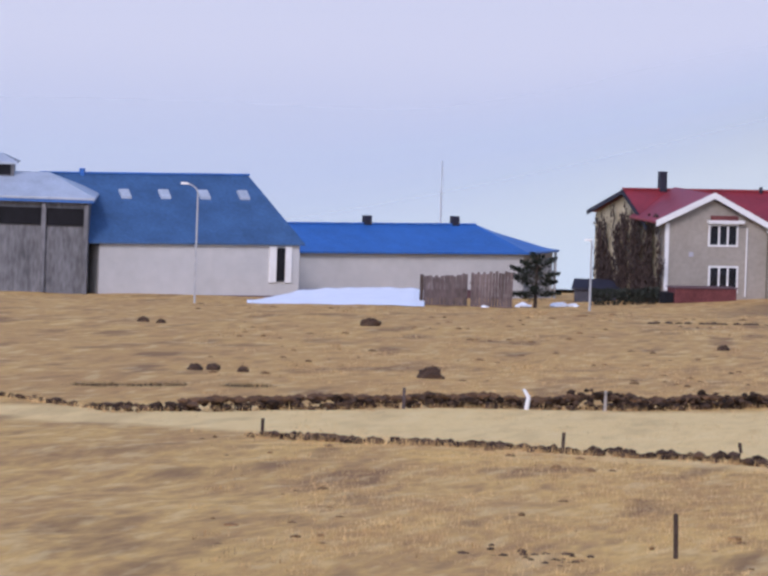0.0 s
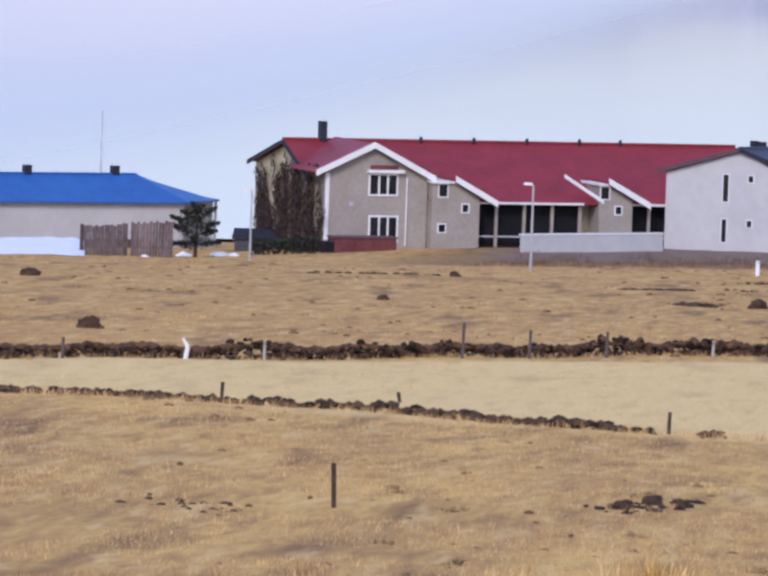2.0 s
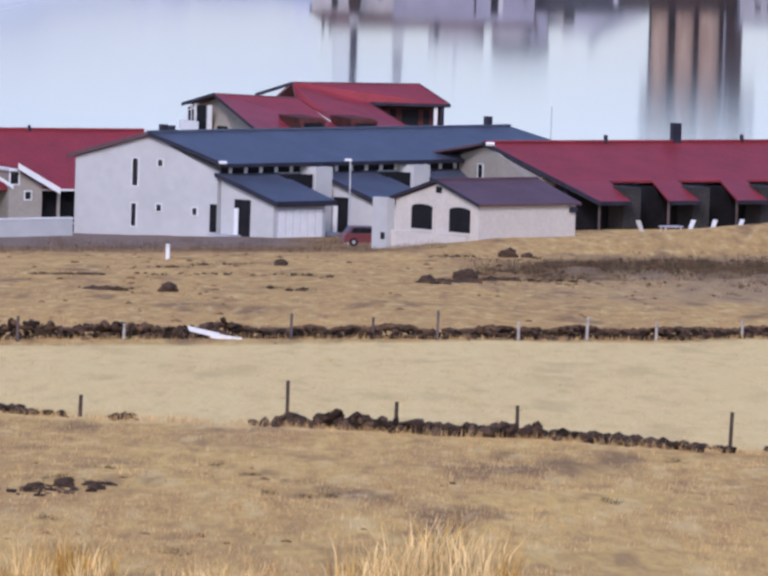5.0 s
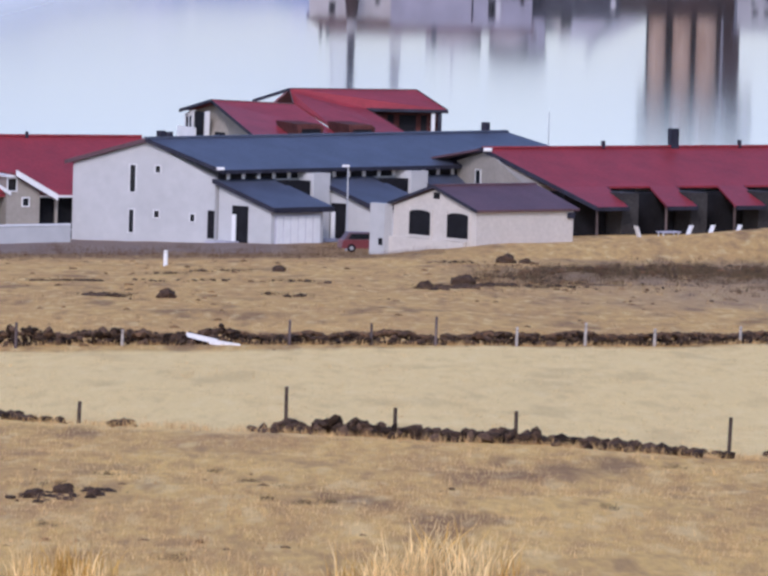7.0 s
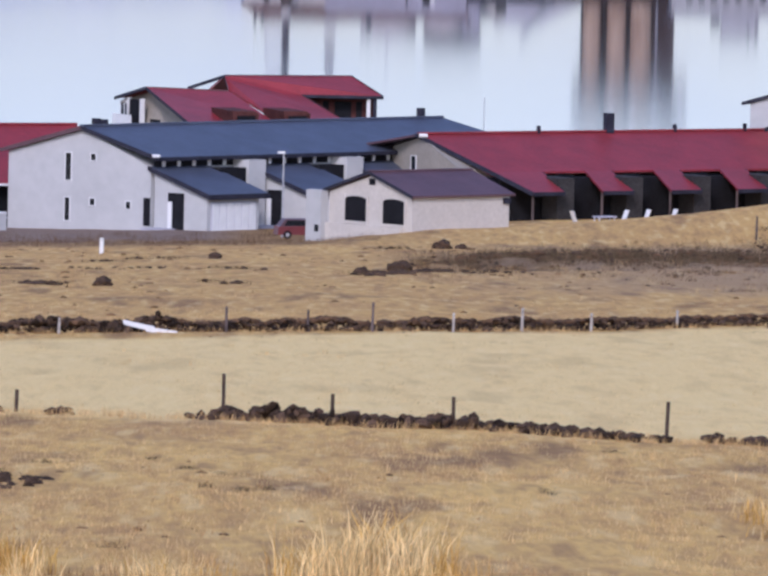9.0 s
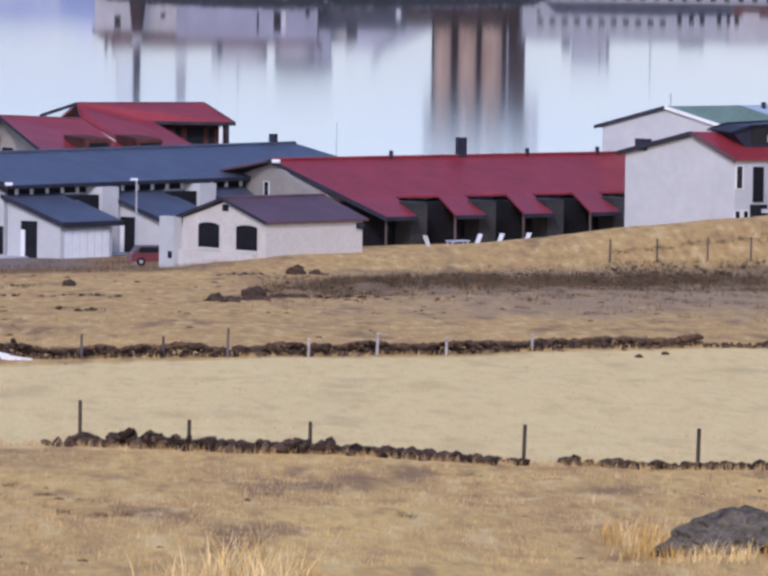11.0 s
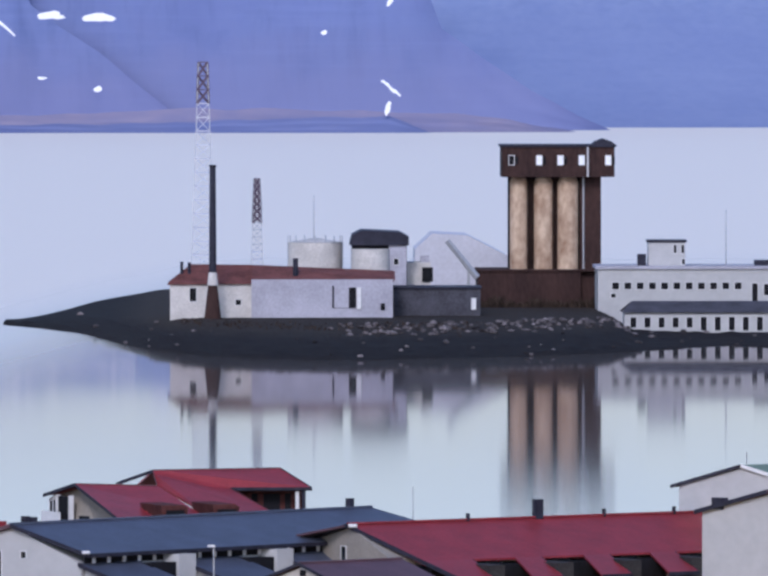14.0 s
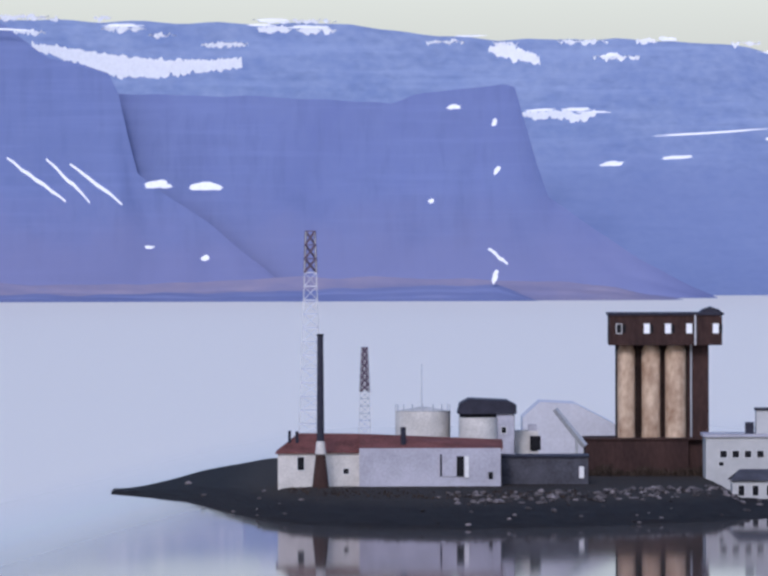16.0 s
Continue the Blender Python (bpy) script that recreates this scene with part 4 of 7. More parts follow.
def harbour():
    P = Plan(0, 1610, 0, 90)
    harbour_house("house", "low brown shed with dull red roof", Plan(0, 1634, 0, 90), 103, 118, 10, 1, 7.4, 9.8, FAR_DARK, RUST_ROOF, (), False)
    harbour_house("house", "tiny white hut with pale roof", Plan(0, 1590, 0, 90), 112.2, 117.6, 5, 0.5, 3.6, 4.9, WHITE_WALL, PALE_ROOF, ((114, 2, 0.5, 0.8), (115.6, 2, 0.5, 0.8)), False)
    harbour_house("house", "grey harbour house with deep blue roof", P, 117.5, 129.5, 9, 0.5, 7.6, 10.4, LILAC_WALL, DULL_BLUE, ((119, 2.4, 1.4, 3.2), (122.4, 2.2, 1.1, 1.8), (125.6, 2.2, 1.6, 3.6)), False)
    harbour_house("house", "small lilac gabled house with dark trim", Plan(0, 1606, 0, 90), 128.5, 133.5, 8, 0.5, 6.6, 9.2, LILAC_WALL, PLUM_ROOF, ((129.4, 2.6, 0.9, 2.0), (131.3, 2.6, 0.9, 2.4)))
    harbour_house("house", "pale gabled house with dark verges", P, 134.0, 145.5, 9, 0.5, 6.2, 10.6, PALE_WALL, PLUM_ROOF, ((136.0, 3.6, 1.8, 2.0), (138.8, 7.0, 1.5, 1.4), (141.6, 3.6, 1.3, 1.8)))
    t = harbour_house("house", "three storey white house with blue roof", Plan(0, 1600, 0, 90), 144.6, 165, 9, 0.3, 9.6, 12.6, WHITE_WALL, DULL_BLUE, ((146.0, 6.6, 1.1, 2.2), (148.6, 6.6, 1.1, 2.2), (151.2, 6.6, 1.1, 2.2), (146.0, 2.6, 1.1, 2.0), (151.2, 2.6, 1.1, 2.0), (154, 6.6, 1.1, 2.2), (154, 2.6, 1.1, 2.0)), False)
    harbour_house("house", "long white hall on the far quay", Plan(0, 1700, 0, 90), 119, 146, 14, 2, 10.2, 11.4, WHITE_WALL, LILAC_WALL, (), False)
    q = thing("quay_wall", (140, 1585, 0), "grey concrete quay wall below the houses", "wall")
    part("wall", bx(Plan(0, 1585, 0, 90), 117, 200, 0, 3, -0.5, 2.6), mat("mauve_quay_concrete", (0.15, 0.13, 0.15), 0.9, 0.3, 0.4), q)
    m = thing("radio_mast", (128, 1640, 2), "thin far flagpole mast above the roofs", "mast")
    part("pole", rd((128.5, 1650, 2), (128.5, 1650, 23.5), 0.14, 0.06, 6), STEEL, m)
    c = thing("car", (117.5, 1578, 1.5), "white parked car on the shore road", "car")
    C = Plan(116.6, 1577, 0, 90)
    part("body", prism(C, [(0, 1.3), (4.2, 1.3), (4.3, 2.0), (3.4, 2.1), (2.8, 2.7), (1.2, 2.7), (0.6, 2.1), (0, 2.0)], 0, 1.7), WHITE_PAINT, c)
    for a in (0.8, 3.3):
        part("wheel", rd(C(a, -0.05, 1.4), C(a, 1.75, 1.4), 0.33, n=12), VOID, c)


harbour()


# ---- houses above the bay ----
def board(P, a0, z0, a1, z1, b, width, t, parent, material, name="verge_board"):
    """A board along a sloping verge in the front plane b."""
    bm = bmesh.new()
    hexa(bm, [P(a0, b - t, z0 - width), P(a1, b - t, z1 - width), P(a1, b, z1 - width), P(a0, b, z0 - width), P(a0, b - t, z0), P(a1, b - t, z1), P(a1, b, z1), P(a0, b, z0)])
    return part(name, bm, material, parent)


def side_board(P, b0, z0, b1, z1, a, width, t, parent, material, name="verge_board"):
    bm = bmesh.new()
    hexa(bm, [P(a - t, b0, z0 - width), P(a - t, b1, z1 - width), P(a, b1, z1 - width), P(a, b0, z0 - width), P(a - t, b0, z0), P(a - t, b1, z1), P(a, b1, z1), P(a, b0, z0)])
    return part(name, bm, material, parent)


def warehouses():
    P = Plan(-96.3, 767.1, 27.5, 117)
    t = thing("warehouse", P(0, 0, 3), "white warehouse with steep teal blue roof and skylights", "warehouse")
    part("wall", bx(P, 0.2, 17.2, 0, 15, 0.5, 6.9), WHITE_WALL, t)
    part("roof", pl([P(-1.5, -0.35, 6.95), P(17.5, -0.35, 6.95), P(15.4, 7.5, 11.93), P(-2.2, 7.5, 11.93)]), BLUE_ROOF2, t)
    part("roof", pl([P(-2.2, 7.5, 11.93), P(15.4, 7.5, 11.93), P(17.5, 15.3, 6.95), P(-1.5, 15.3, 6.95)]), BLUE_ROOF2, t)
    part("roof", pl([P(17.5, -0.35, 6.95), P(17.5, 15.3, 6.95), P(15.4, 7.5, 11.93)], 0.2), BLUE_ROOF2, t)
    part("ridge_cap", bx(P, -2.3, 15.5, 7.3, 7.7, 11.88, 12.02), BLUE_ROOF, t)
    for k in range(4):
        a, b, z = 3.6 + 3.37 * k, 4.6, 10.15
        bm = pl([P(a, b, z + 0.12), P(a + 0.85, b, z + 0.12), P(a + 0.85, b + 0.8, z + 0.67), P(a, b + 0.8, z + 0.67)], 0.2)
        part("skylight", bm, PALE_ROOF, t, "pale roof window")
    part("vent", rd(P(1.2, 7.4, 11.7), P(1.2, 7.4, 12.3), 0.25), BLUE_ROOF, t)
    d = part("door", bx(P, 15.2, 15.95, -0.12, 0.0, 3.9, 6.55), VOID, t, "dark narrow open door")
    part("door_frame", bx(P, 14.6, 15.2, -0.16, 0.0, 3.8, 6.7), WHITE_PAINT, d)
    part("door_frame", bx(P, 15.95, 16.5, -0.16, 0.0, 3.8, 6.7), WHITE_PAINT, d)
    part("plinth", bx(P, 9, 17.3, -0.15, -0.003, 0.5, 2.75), PLUM_ROOF, t)
    # low hall
    P = Plan(-82.5, 790, 29.6, 120)
    t = thing("warehouse", P(0, 0, 3), "long low white hall with bright blue hipped roof", "warehouse")
    part("wall", bx(P, -2, 20.0, 0.0, 9.5, 0.5, 5.3), WHITE_WALL, t)
    part("wall", bx(P, 20.0, 24.3, 3.6, 9.5, 0.5, 5.3), WHITE_WALL, t)
    part("plinth", bx(P, -1, 16, -0.2, -0.003, 0.5, 2.35), PLUM_ROOF, t)
    r0, r1 = P(-2.4, 4.7, 7.42), P(17.7, 4.7, 7.42)
    part("roof", pl([P(-2.4, -0.5, 5.45), P(20.2, -0.5, 5.45), r1, r0]), BLUE_ROOF, t)
    part("roof", pl([P(20.2, -0.5, 5.45), P(24.8, 3.4, 5.45), P(24.8, 10, 5.45), r1]), BLUE_ROOF, t)
    part("roof", pl([r0, r1, P(24.8, 10, 5.45), P(-2.4, 10, 5.45)]), BLUE_ROOF, t)
    part("ridge_cap", bx(P, -2.4, 17.7, 4.5, 4.9, 7.38, 7.5), BLUE_ROOF, t)
    for a in (7.6, 15.5):
        part("chimney", bx(P, a, a + 0.62, 4.4, 5.0, 7.2, 8.08), DARK_TRIM, t)
    part("corner_post", rd(P(24.5, 3.5, 0.5), P(24.5, 3.5, 5.4), 0.12), STEEL, t)
    # grey tower shed
    P = Plan(-104.5, 764.5, 5, 95)
    t = thing("boat_shed", P(0, 0, 3), "tall grey weathered shed with pale blue hipped roof", "shed")
    part("wall", bx(P, -4, 7.7, 0.4, 9, 0.5, 10.2), GREY_WALL, t)
    for a in (0.2, 4.0, 7.35):
        part("post", bx(P, a, a + 0.34, 0.0, 0.39, 0.5, 10.1), GREY_WALL, t)
    for a0, a1 in ((0.6, 3.95), (4.4, 7.3), (-3.8, 0.1)):
        part("opening", bx(P, a0, a1, 0.25, 0.39, 8.2, 9.55), VOID, t)
    part("fascia", bx(P, -4.4, 8.1, -0.3, 9.3, 10.05, 10.3), BLUE_ROOF, t)
    part("roof", pl([P(-4.4, -0.4, 10.45), P(8.2, -0.4, 10.45), P(4.3, 4.7, 12.15), P(-4.4, 4.7, 12.15)]), PALE_ROOF, t)
    part("roof", pl([P(8.2, -0.4, 10.45), P(8.2, 9.4, 10.45), P(4.3, 4.7, 12.15)]), PALE_ROOF, t)
    part("lantern", bx(P, -1.0, 1.55, 3.6, 6, 11.6, 13.0), GREY_WALL, t)
    part("lantern_roof", pl([P(-1.4, 3.2, 12.9), P(1.9, 3.2, 12.9), P(0.5, 4.7, 13.6), P(-1.4, 4.7, 13.6)]), PALE_ROOF, t)
    part("lantern_roof", pl([P(-1.4, 4.7, 13.6), P(0.5, 4.7, 13.6), P(1.9, 6.4, 12.9), P(-1.4, 6.4, 12.9)]), PALE_ROOF, t)
    part("lantern_window", bx(P, -0.9, 1.3, 3.5, 3.59, 11.9, 12.7), VOID, t)


warehouses()


def red_house():
    P = Plan(-51.3, 766, 23, 113)
    t = thing("house", P(0, 0, 4.5), "long beige house with red sheet roof and white verges", "house")
    YELLOW = mat("pale_yellow_render", (0.50, 0.44, 0.30), 0.85, 0.15, 0.5)
    part("wall", prism_a(P, [(1.5, 2.5), (17.2, 2.5), (17.2, 9.9), (9.2, 11.95), (1.5, 8.7)], 0, 37.5), YELLOW, t)
    # main roof, front slope and back slope
    part("roof", pl([P(8.6, -0.6, 8.15), P(38, -0.6, 8.15), P(38, 9.2, 12.3), P(8.6, 9.2, 12.3)]), RED_ROOF, t)
    part("roof", pl([P(-0.5, 4.0, 10.24), P(8.6, 4.0, 10.24), P(8.6, 9.2, 12.3), P(-0.5, 9.2, 12.3)]), RED_ROOF, t)
    part("roof", pl([P(-0.5, 9.2, 12.3), P(38, 9.2, 12.3), P(38, 17.7, 10.1), P(-0.5, 17.7, 10.1)]), RED_ROOF, t)
    side_board(P, 9.2, 12.25, 17.7, 10.1, -0.5, 0.35, 0.1, t, DARK_TRIM)
    side_board(P, 9.2, 12.25, 3, 9.8, -0.5, 0.35, 0.1, t, DARK_TRIM)
    part("ridge_cap", bx(P, -0.5, 38, 9.0, 9.4, 12.28, 12.42), RED_ROOF, t)
    for a in (11, 15.5, 20, 24.5, 28):
        part("roof_vent", rd(P(a, 8.9, 12.1), P(a, 8.9, 12.65), 0.13), DARK_TRIM, t)
    part("chimney", bx(P, 2.5, 3.05, 8.8, 9.5, 12.0, 13.75), DARK_TRIM, t)
    # porch block with the white gable
    part("wall", prism(P, [(0, 2.5), (8.5, 2.5), (8.5, 9.85), (3.8, 12.1), (0, 10.2)], 0, 8), BEIGE_WALL, t, "beige gabled front block")
    part("roof", pl([P(-0.95, -0.55, 10.35), P(3.8, -0.55, 12.55), P(3.8, 9.0, 12.55), P(-0.95, 6, 10.35)]), RED_ROOF, t)
    part("roof", pl([P(3.8, -0.55, 12.55), P(8.95, -0.55, 9.95), P(8.95, 4.5, 9.95), P(3.8, 9.0, 12.55)]), RED_ROOF, t)
    board(P, -1.0, 10.45, 3.8, 12.7, -0.56, 0.5, 0.1, t, WHITE_PAINT)
    board(P, 3.8, 12.7, 9.0, 10.05, -0.56, 0.5, 0.1, t, WHITE_PAINT)
    part("corner_board", bx(P, -0.02, 0.3, -0.06, -0.003, 4.9, 10.2), WHITE_PAINT, t)
    window(t, P, "b", 3.7, 8.55, 2.2, 1.5, 0.0, 3, 0.14)
    w = window(t, P, "b", 3.8, 4.9, 2.2, 1.85, 0.0, 3, 0.14)
    part("canopy", bx(P, 3.4, 6.4, -0.5, -0.003, 10.25, 10.5), WHITE_PAINT, t)
    part("canopy", bx(P, 3.7, 5.9, -0.35, -0.003, 10.5, 10.85), BRICK_BASE, t)
    part("vent", bx(P, 2.0, 2.35, -0.08, -0.003, 7.6, 7.95), LILAC_WALL, t)
    part("drain_pipe", rd(P(6.75, -0.12, 4.5), P(6.75, -0.12, 9.9), 0.06), WHITE_PAINT, t)
    # two lower bays with half gables
    for a, cut in ((8.6, 0.0), (21.5, 1.2)):
        part("wall", prism(P, [(a + cut, 2.5), (a + 4.0, 2.5), (a + 4.0, 8.35), (a + 1.9, 9.55), (a + cut, 9.55)], -0.9, 3), BEIGE_WALL, t, "beige bay with half gable")
        part("bay_roof", pl([P(a + 1.7, -1.5, 9.95), P(a + 5.2, -1.5, 8.05), P(a + 5.2, 3.2, 8.05 + 0.02), P(a + 1.7, 4.2, 9.95)]), RED_ROOF, t)
        board(P, a + 1.7, 10.2, a + 5.3, 8.25, -1.51, 0.5, 0.1, t, WHITE_PAINT)
        part("bay_roof", bx(P, a + cut - 0.2, a + 1.8, -1.2, 3.4, 9.56, 9.72), WHITE_PAINT, t)
        window(t, P, "b", a + 0.55 + cut * 0.6, 8.5, 0.7, 1.2 - 0.25, -0.9, 1)
        if not cut:
            window(t, P, "b", a + 0.6, 5.7, 0.55, 0.6, -0.9, 1)
        window(t, P, "b", a + 2.55, 7.3, 0.5, 0.6, -0.9, 1)
    board(P, 19.6, 10.45, 23.0, 8.4, -1.0, 0.3, 0.1, t, WHITE_PAINT)
    # recessed loggia between the bays, its shade painted as near-black blocks
    for a0, a1 in ((12.6, 21.5), (25.5, 33)):
        part("loggia", bx(P, a0, a1, 0.6, 1.49, 4.6, 8.1), VOID, t, "deep glazed recess with its shade painted near-black")
        part("eaves_board", bx(P, a0, a1, -0.62, -0.5, 7.95, 8.12), WHITE_PAINT, t)
        k = a0 + 1.6
        while k < a1:
            part("column", bx(P, k, k + 0.22, -0.2, 0.02, 4.4, 8.0), BEIGE_WALL, t)
            k += 2.35
        part("rail", bx(P, a0, a1, -0.15, -0.05, 5.3, 5.42), LILAC_WALL, t)
    part("terrace", bx(P, 12.6, 33, -2.5, 0.6, 2.5, 4.4), BEIGE_WALL, t)
    # timber box in front
    b = thing("storage_box", P(2.2, -3, 4.3), "dull red timber storage box beside the house", "shed")
    part("body", bx(P, -0.5, 4.6, -4.2, -2.4, 3.2, 5.35), BRICK_BASE, b)
    part("lid", bx(P, -0.6, 4.7, -4.3, -2.3, 5.35, 5.45), PLUM_ROOF, b)
    part("end", bx(P, -1.2, -0.52, -4.0, -2.6, 3.2, 5.0), VOID, b)
    # bare creeper on the yellow gable wall
    rng = random.Random(3)
    c = thing("creeper", P(-0.2, 8, 5), "bare brown creeper climbing the yellow gable wall", "creeper")
    tips = bmesh.new()
    for k in range(58):
        b0 = rng.uniform(1.0, 16.0)
        p = P(-0.1, b0, ground_z(-52, 770) - 0.3)
        chain = [p]
        for s in range(rng.randint(6, 18)):
            q = p + P.w * rng.uniform(-0.5, 0.5) + Vector((0, 0, rng.uniform(0.25, 0.55))) - P.u * rng.uniform(-0.02, 0.04)
            chain.append(q)
            for m in range(7):
                r = rng.uniform(0.14, 0.42)
                o = q + P.w * rng.uniform(-0.45, 0.45) - P.u * rng.uniform(0.0, 0.2) + Vector((0, 0, rng.uniform(-0.3, 0.3)))
                v = [tips.verts.new(o + P.w * rng.uniform(-r, r) + Vector((0, 0, rng.uniform(-r, r))) - P.u * rng.uniform(0, 0.12)) for _ in range(4)]
                tips.faces.new(v)
            p = q
        stem, rings = bmesh.new(), []
        for o in chain:
            rings.append([stem.verts.new(o + Vector((0.045 * math.cos(k * 1.257), 0.045 * math.sin(k * 1.257), 0))) for k in range(5)])
        for r0, r1 in zip(rings, rings[1:]):
            for k in range(5):
                stem.faces.new((r0[k], r0[(k + 1) % 5], r1[(k + 1) % 5], r1[k]))
        part("stem", stem, WOOD_OLD, c)
    part("tangle", tips, mat("creeper_twigs", (0.06, 0.042, 0.036), 0.95, 0.3, 2.0), c)["kind"] = "stuff"


red_house()


def white_house():
    P = Plan(-13.5, 770, 43, 151)
    t = thing("house", P(0, 0, 4.5), "long white rendered house with slate blue roof and lean-to garages", "house")
    part("wall", prism_a(P, [(0, 2.5), (13.05, 2.5), (13.05, 10.75), (6.13, 12.75), (0, 10.0)], 0, 40), WHITE_WALL, t)
    part("roof", pl([P(-0.35, -0.9, 10.85), P(41, -0.9, 10.85), P(39, 6.13, 13.0), P(-0.35, 6.13, 13.0)]), SLATE_ROOF, t)
    part("roof", pl([P(-0.35, 6.13, 13.0), P(39, 6.13, 13.0), P(41, 13.5, 10.9), P(-0.35, 13.5, 10.9)]), RED_ROOF, t)
    side_board(P, -0.9, 10.9, 6.13, 13.05, -0.36, 0.32, 0.09, t, DARK_TRIM)
    side_board(P, 6.13, 13.05, 13.5, 10.95, -0.36, 0.32, 0.09, t, PLUM_ROOF)
    part("eaves_board", bx(P, -0.35, 41, -1.0, -0.9, 10.55, 10.86), DARK_TRIM, t)
    part("ridge_cap", bx(P, -0.35, 39, 5.95, 6.3, 12.98, 13.14), SLATE_ROOF, t)
    part("gutter_end", rd(P(-0.6, -0.6, 10.95), P(-0.2, -0.95, 10.95), 0.14), WHITE_PAINT, t)
    for a, h in ((1.1, 0.55), (1.9, 0.45), (36.5, 0.75)):
        part("chimney", bx(P, a, a + 0.45, 6.0, 6.45, 12.9, 13.05 + h), DARK_TRIM, t)
    for b, z, w, h in ((7.25, 8.7, 0.52, 2.15), (5.0, 10.35, 0.46, 0.52), (7.33, 5.5, 0.46, 1.8), (5.03, 6.8, 0.46, 0.52), (1.77, 6.66, 0.42, 0.56)):
        window(t, P, "a", b, z, w, h, 0.0, 1, 0.06)
    part("clerestory", bx(P, 0.3, 40, -0.12, -0.003, 10.05, 10.55), VOID, t, "dark glazed band below the eaves")
    for k in range(24):
        part("mullion", bx(P, 1.0 + 1.62 * k, 1.3 + 1.62 * k, -0.2, -0.125, 10.05, 10.6), WHITE_PAINT, t)
    part("door", bx(P, -0.1, -0.003, -0.0, 0.55, 5.4, 7.6), VOID, t, "dark side door")
    # three lean-to garages
    for a in (0.1, 10.7, 21.3):
        part("garage_wall", prism_a(P, [(-5, 2.5), (-0.2, 2.5), (-0.2, 9.85), (-5, 8.05)], a + 0.1, a + 5.6), WHITE_WALL, t)
        part("garage_roof", pl([P(a - 0.25, -5.5, 8.1), P(a + 6.1, -5.5, 8.1), P(a + 6.1, 0.1, 10.1), P(a - 0.25, 0.1, 10.1)], 0.22), SLATE_ROOF, t)
        part("garage_fascia", bx(P, a - 0.25, a + 6.1, -5.6, -5.503, 7.7, 8.12), DARK_TRIM, t)
        bm = bmesh.new()
        hexa(bm, [P(a - 0.35, -5.5, 7.75), P(a - 0.26, -5.5, 7.75), P(a - 0.26, 0.1, 9.8), P(a - 0.35, 0.1, 9.8), P(a - 0.35, -5.5, 8.12), P(a - 0.26, -5.5, 8.12), P(a - 0.26, 0.1, 10.12), P(a - 0.35, 0.1, 10.12)])
        part("garage_verge", bm, DARK_TRIM, t)
        g = part("garage_door", bx(P, a + 0.45, a + 5.2, -5.1, -5.003, 5.0, 7.5), LILAC_WALL, t, "pale panelled garage door")
        for k in range(6):
            part("panel", bx(P, a + 0.5 + 0.79 * k, a + 1.2 + 0.79 * k, -5.14, -5.103, 5.05, 7.4), WHITE_PAINT, g)
        part("side_door", bx(P, a - 0.0, a + 0.097, -2.9, -1.5, 5.2, 8.1), VOID, t, "dark tall side opening")
        part("side_screen", bx(P, a - 0.08, a - 0.004, -1.9, -1.55, 5.2, 7.4), WHITE_PAINT, t)
        # The gap's shade is painted as a near-black block.
        part("passage", bx(P, a + 5.75, a + 8.4, -1.4, -0.13, 3.0, 9.9), VOID, t, "passage between garages with its shade painted near-black")
        part("pier", bx(P, a + 8.5, a + 10.3, -1.6, -0.13, 3.0, 10.5), WHITE_WALL, t)
        part("step", bx(P, a - 1.4, a + 0.05, -2.2, -0.3, 2.5, 5.3), LILAC_WALL, t)
    # low garden wall running to the west
    w = thing("garden_wall", (-30, 766, 4), "low white rendered garden wall joining the house", "wall")
    Q = Plan(-35.3, 758, 35.0, 125)
    part("wall", prism(Q, [(0, 2.5), (13.0, 2.5), (13.0, 6.42), (0, 6.35)], 0, 0.35), WHITE_WALL, w)
    part("coping", prism(Q, [(-0.1, 6.353), (13.0, 6.423), (13.0, 6.54), (-0.1, 6.47)], -0.06, 0.41), WHITE_PAINT, w)
    # Plum strip paints the shadow along the foot of the wall.
    part("plinth", bx(Q, 0.1, 13.0, -0.12, -0.003, 2.5, 4.95), PLUM_ROOF, w)


white_house()


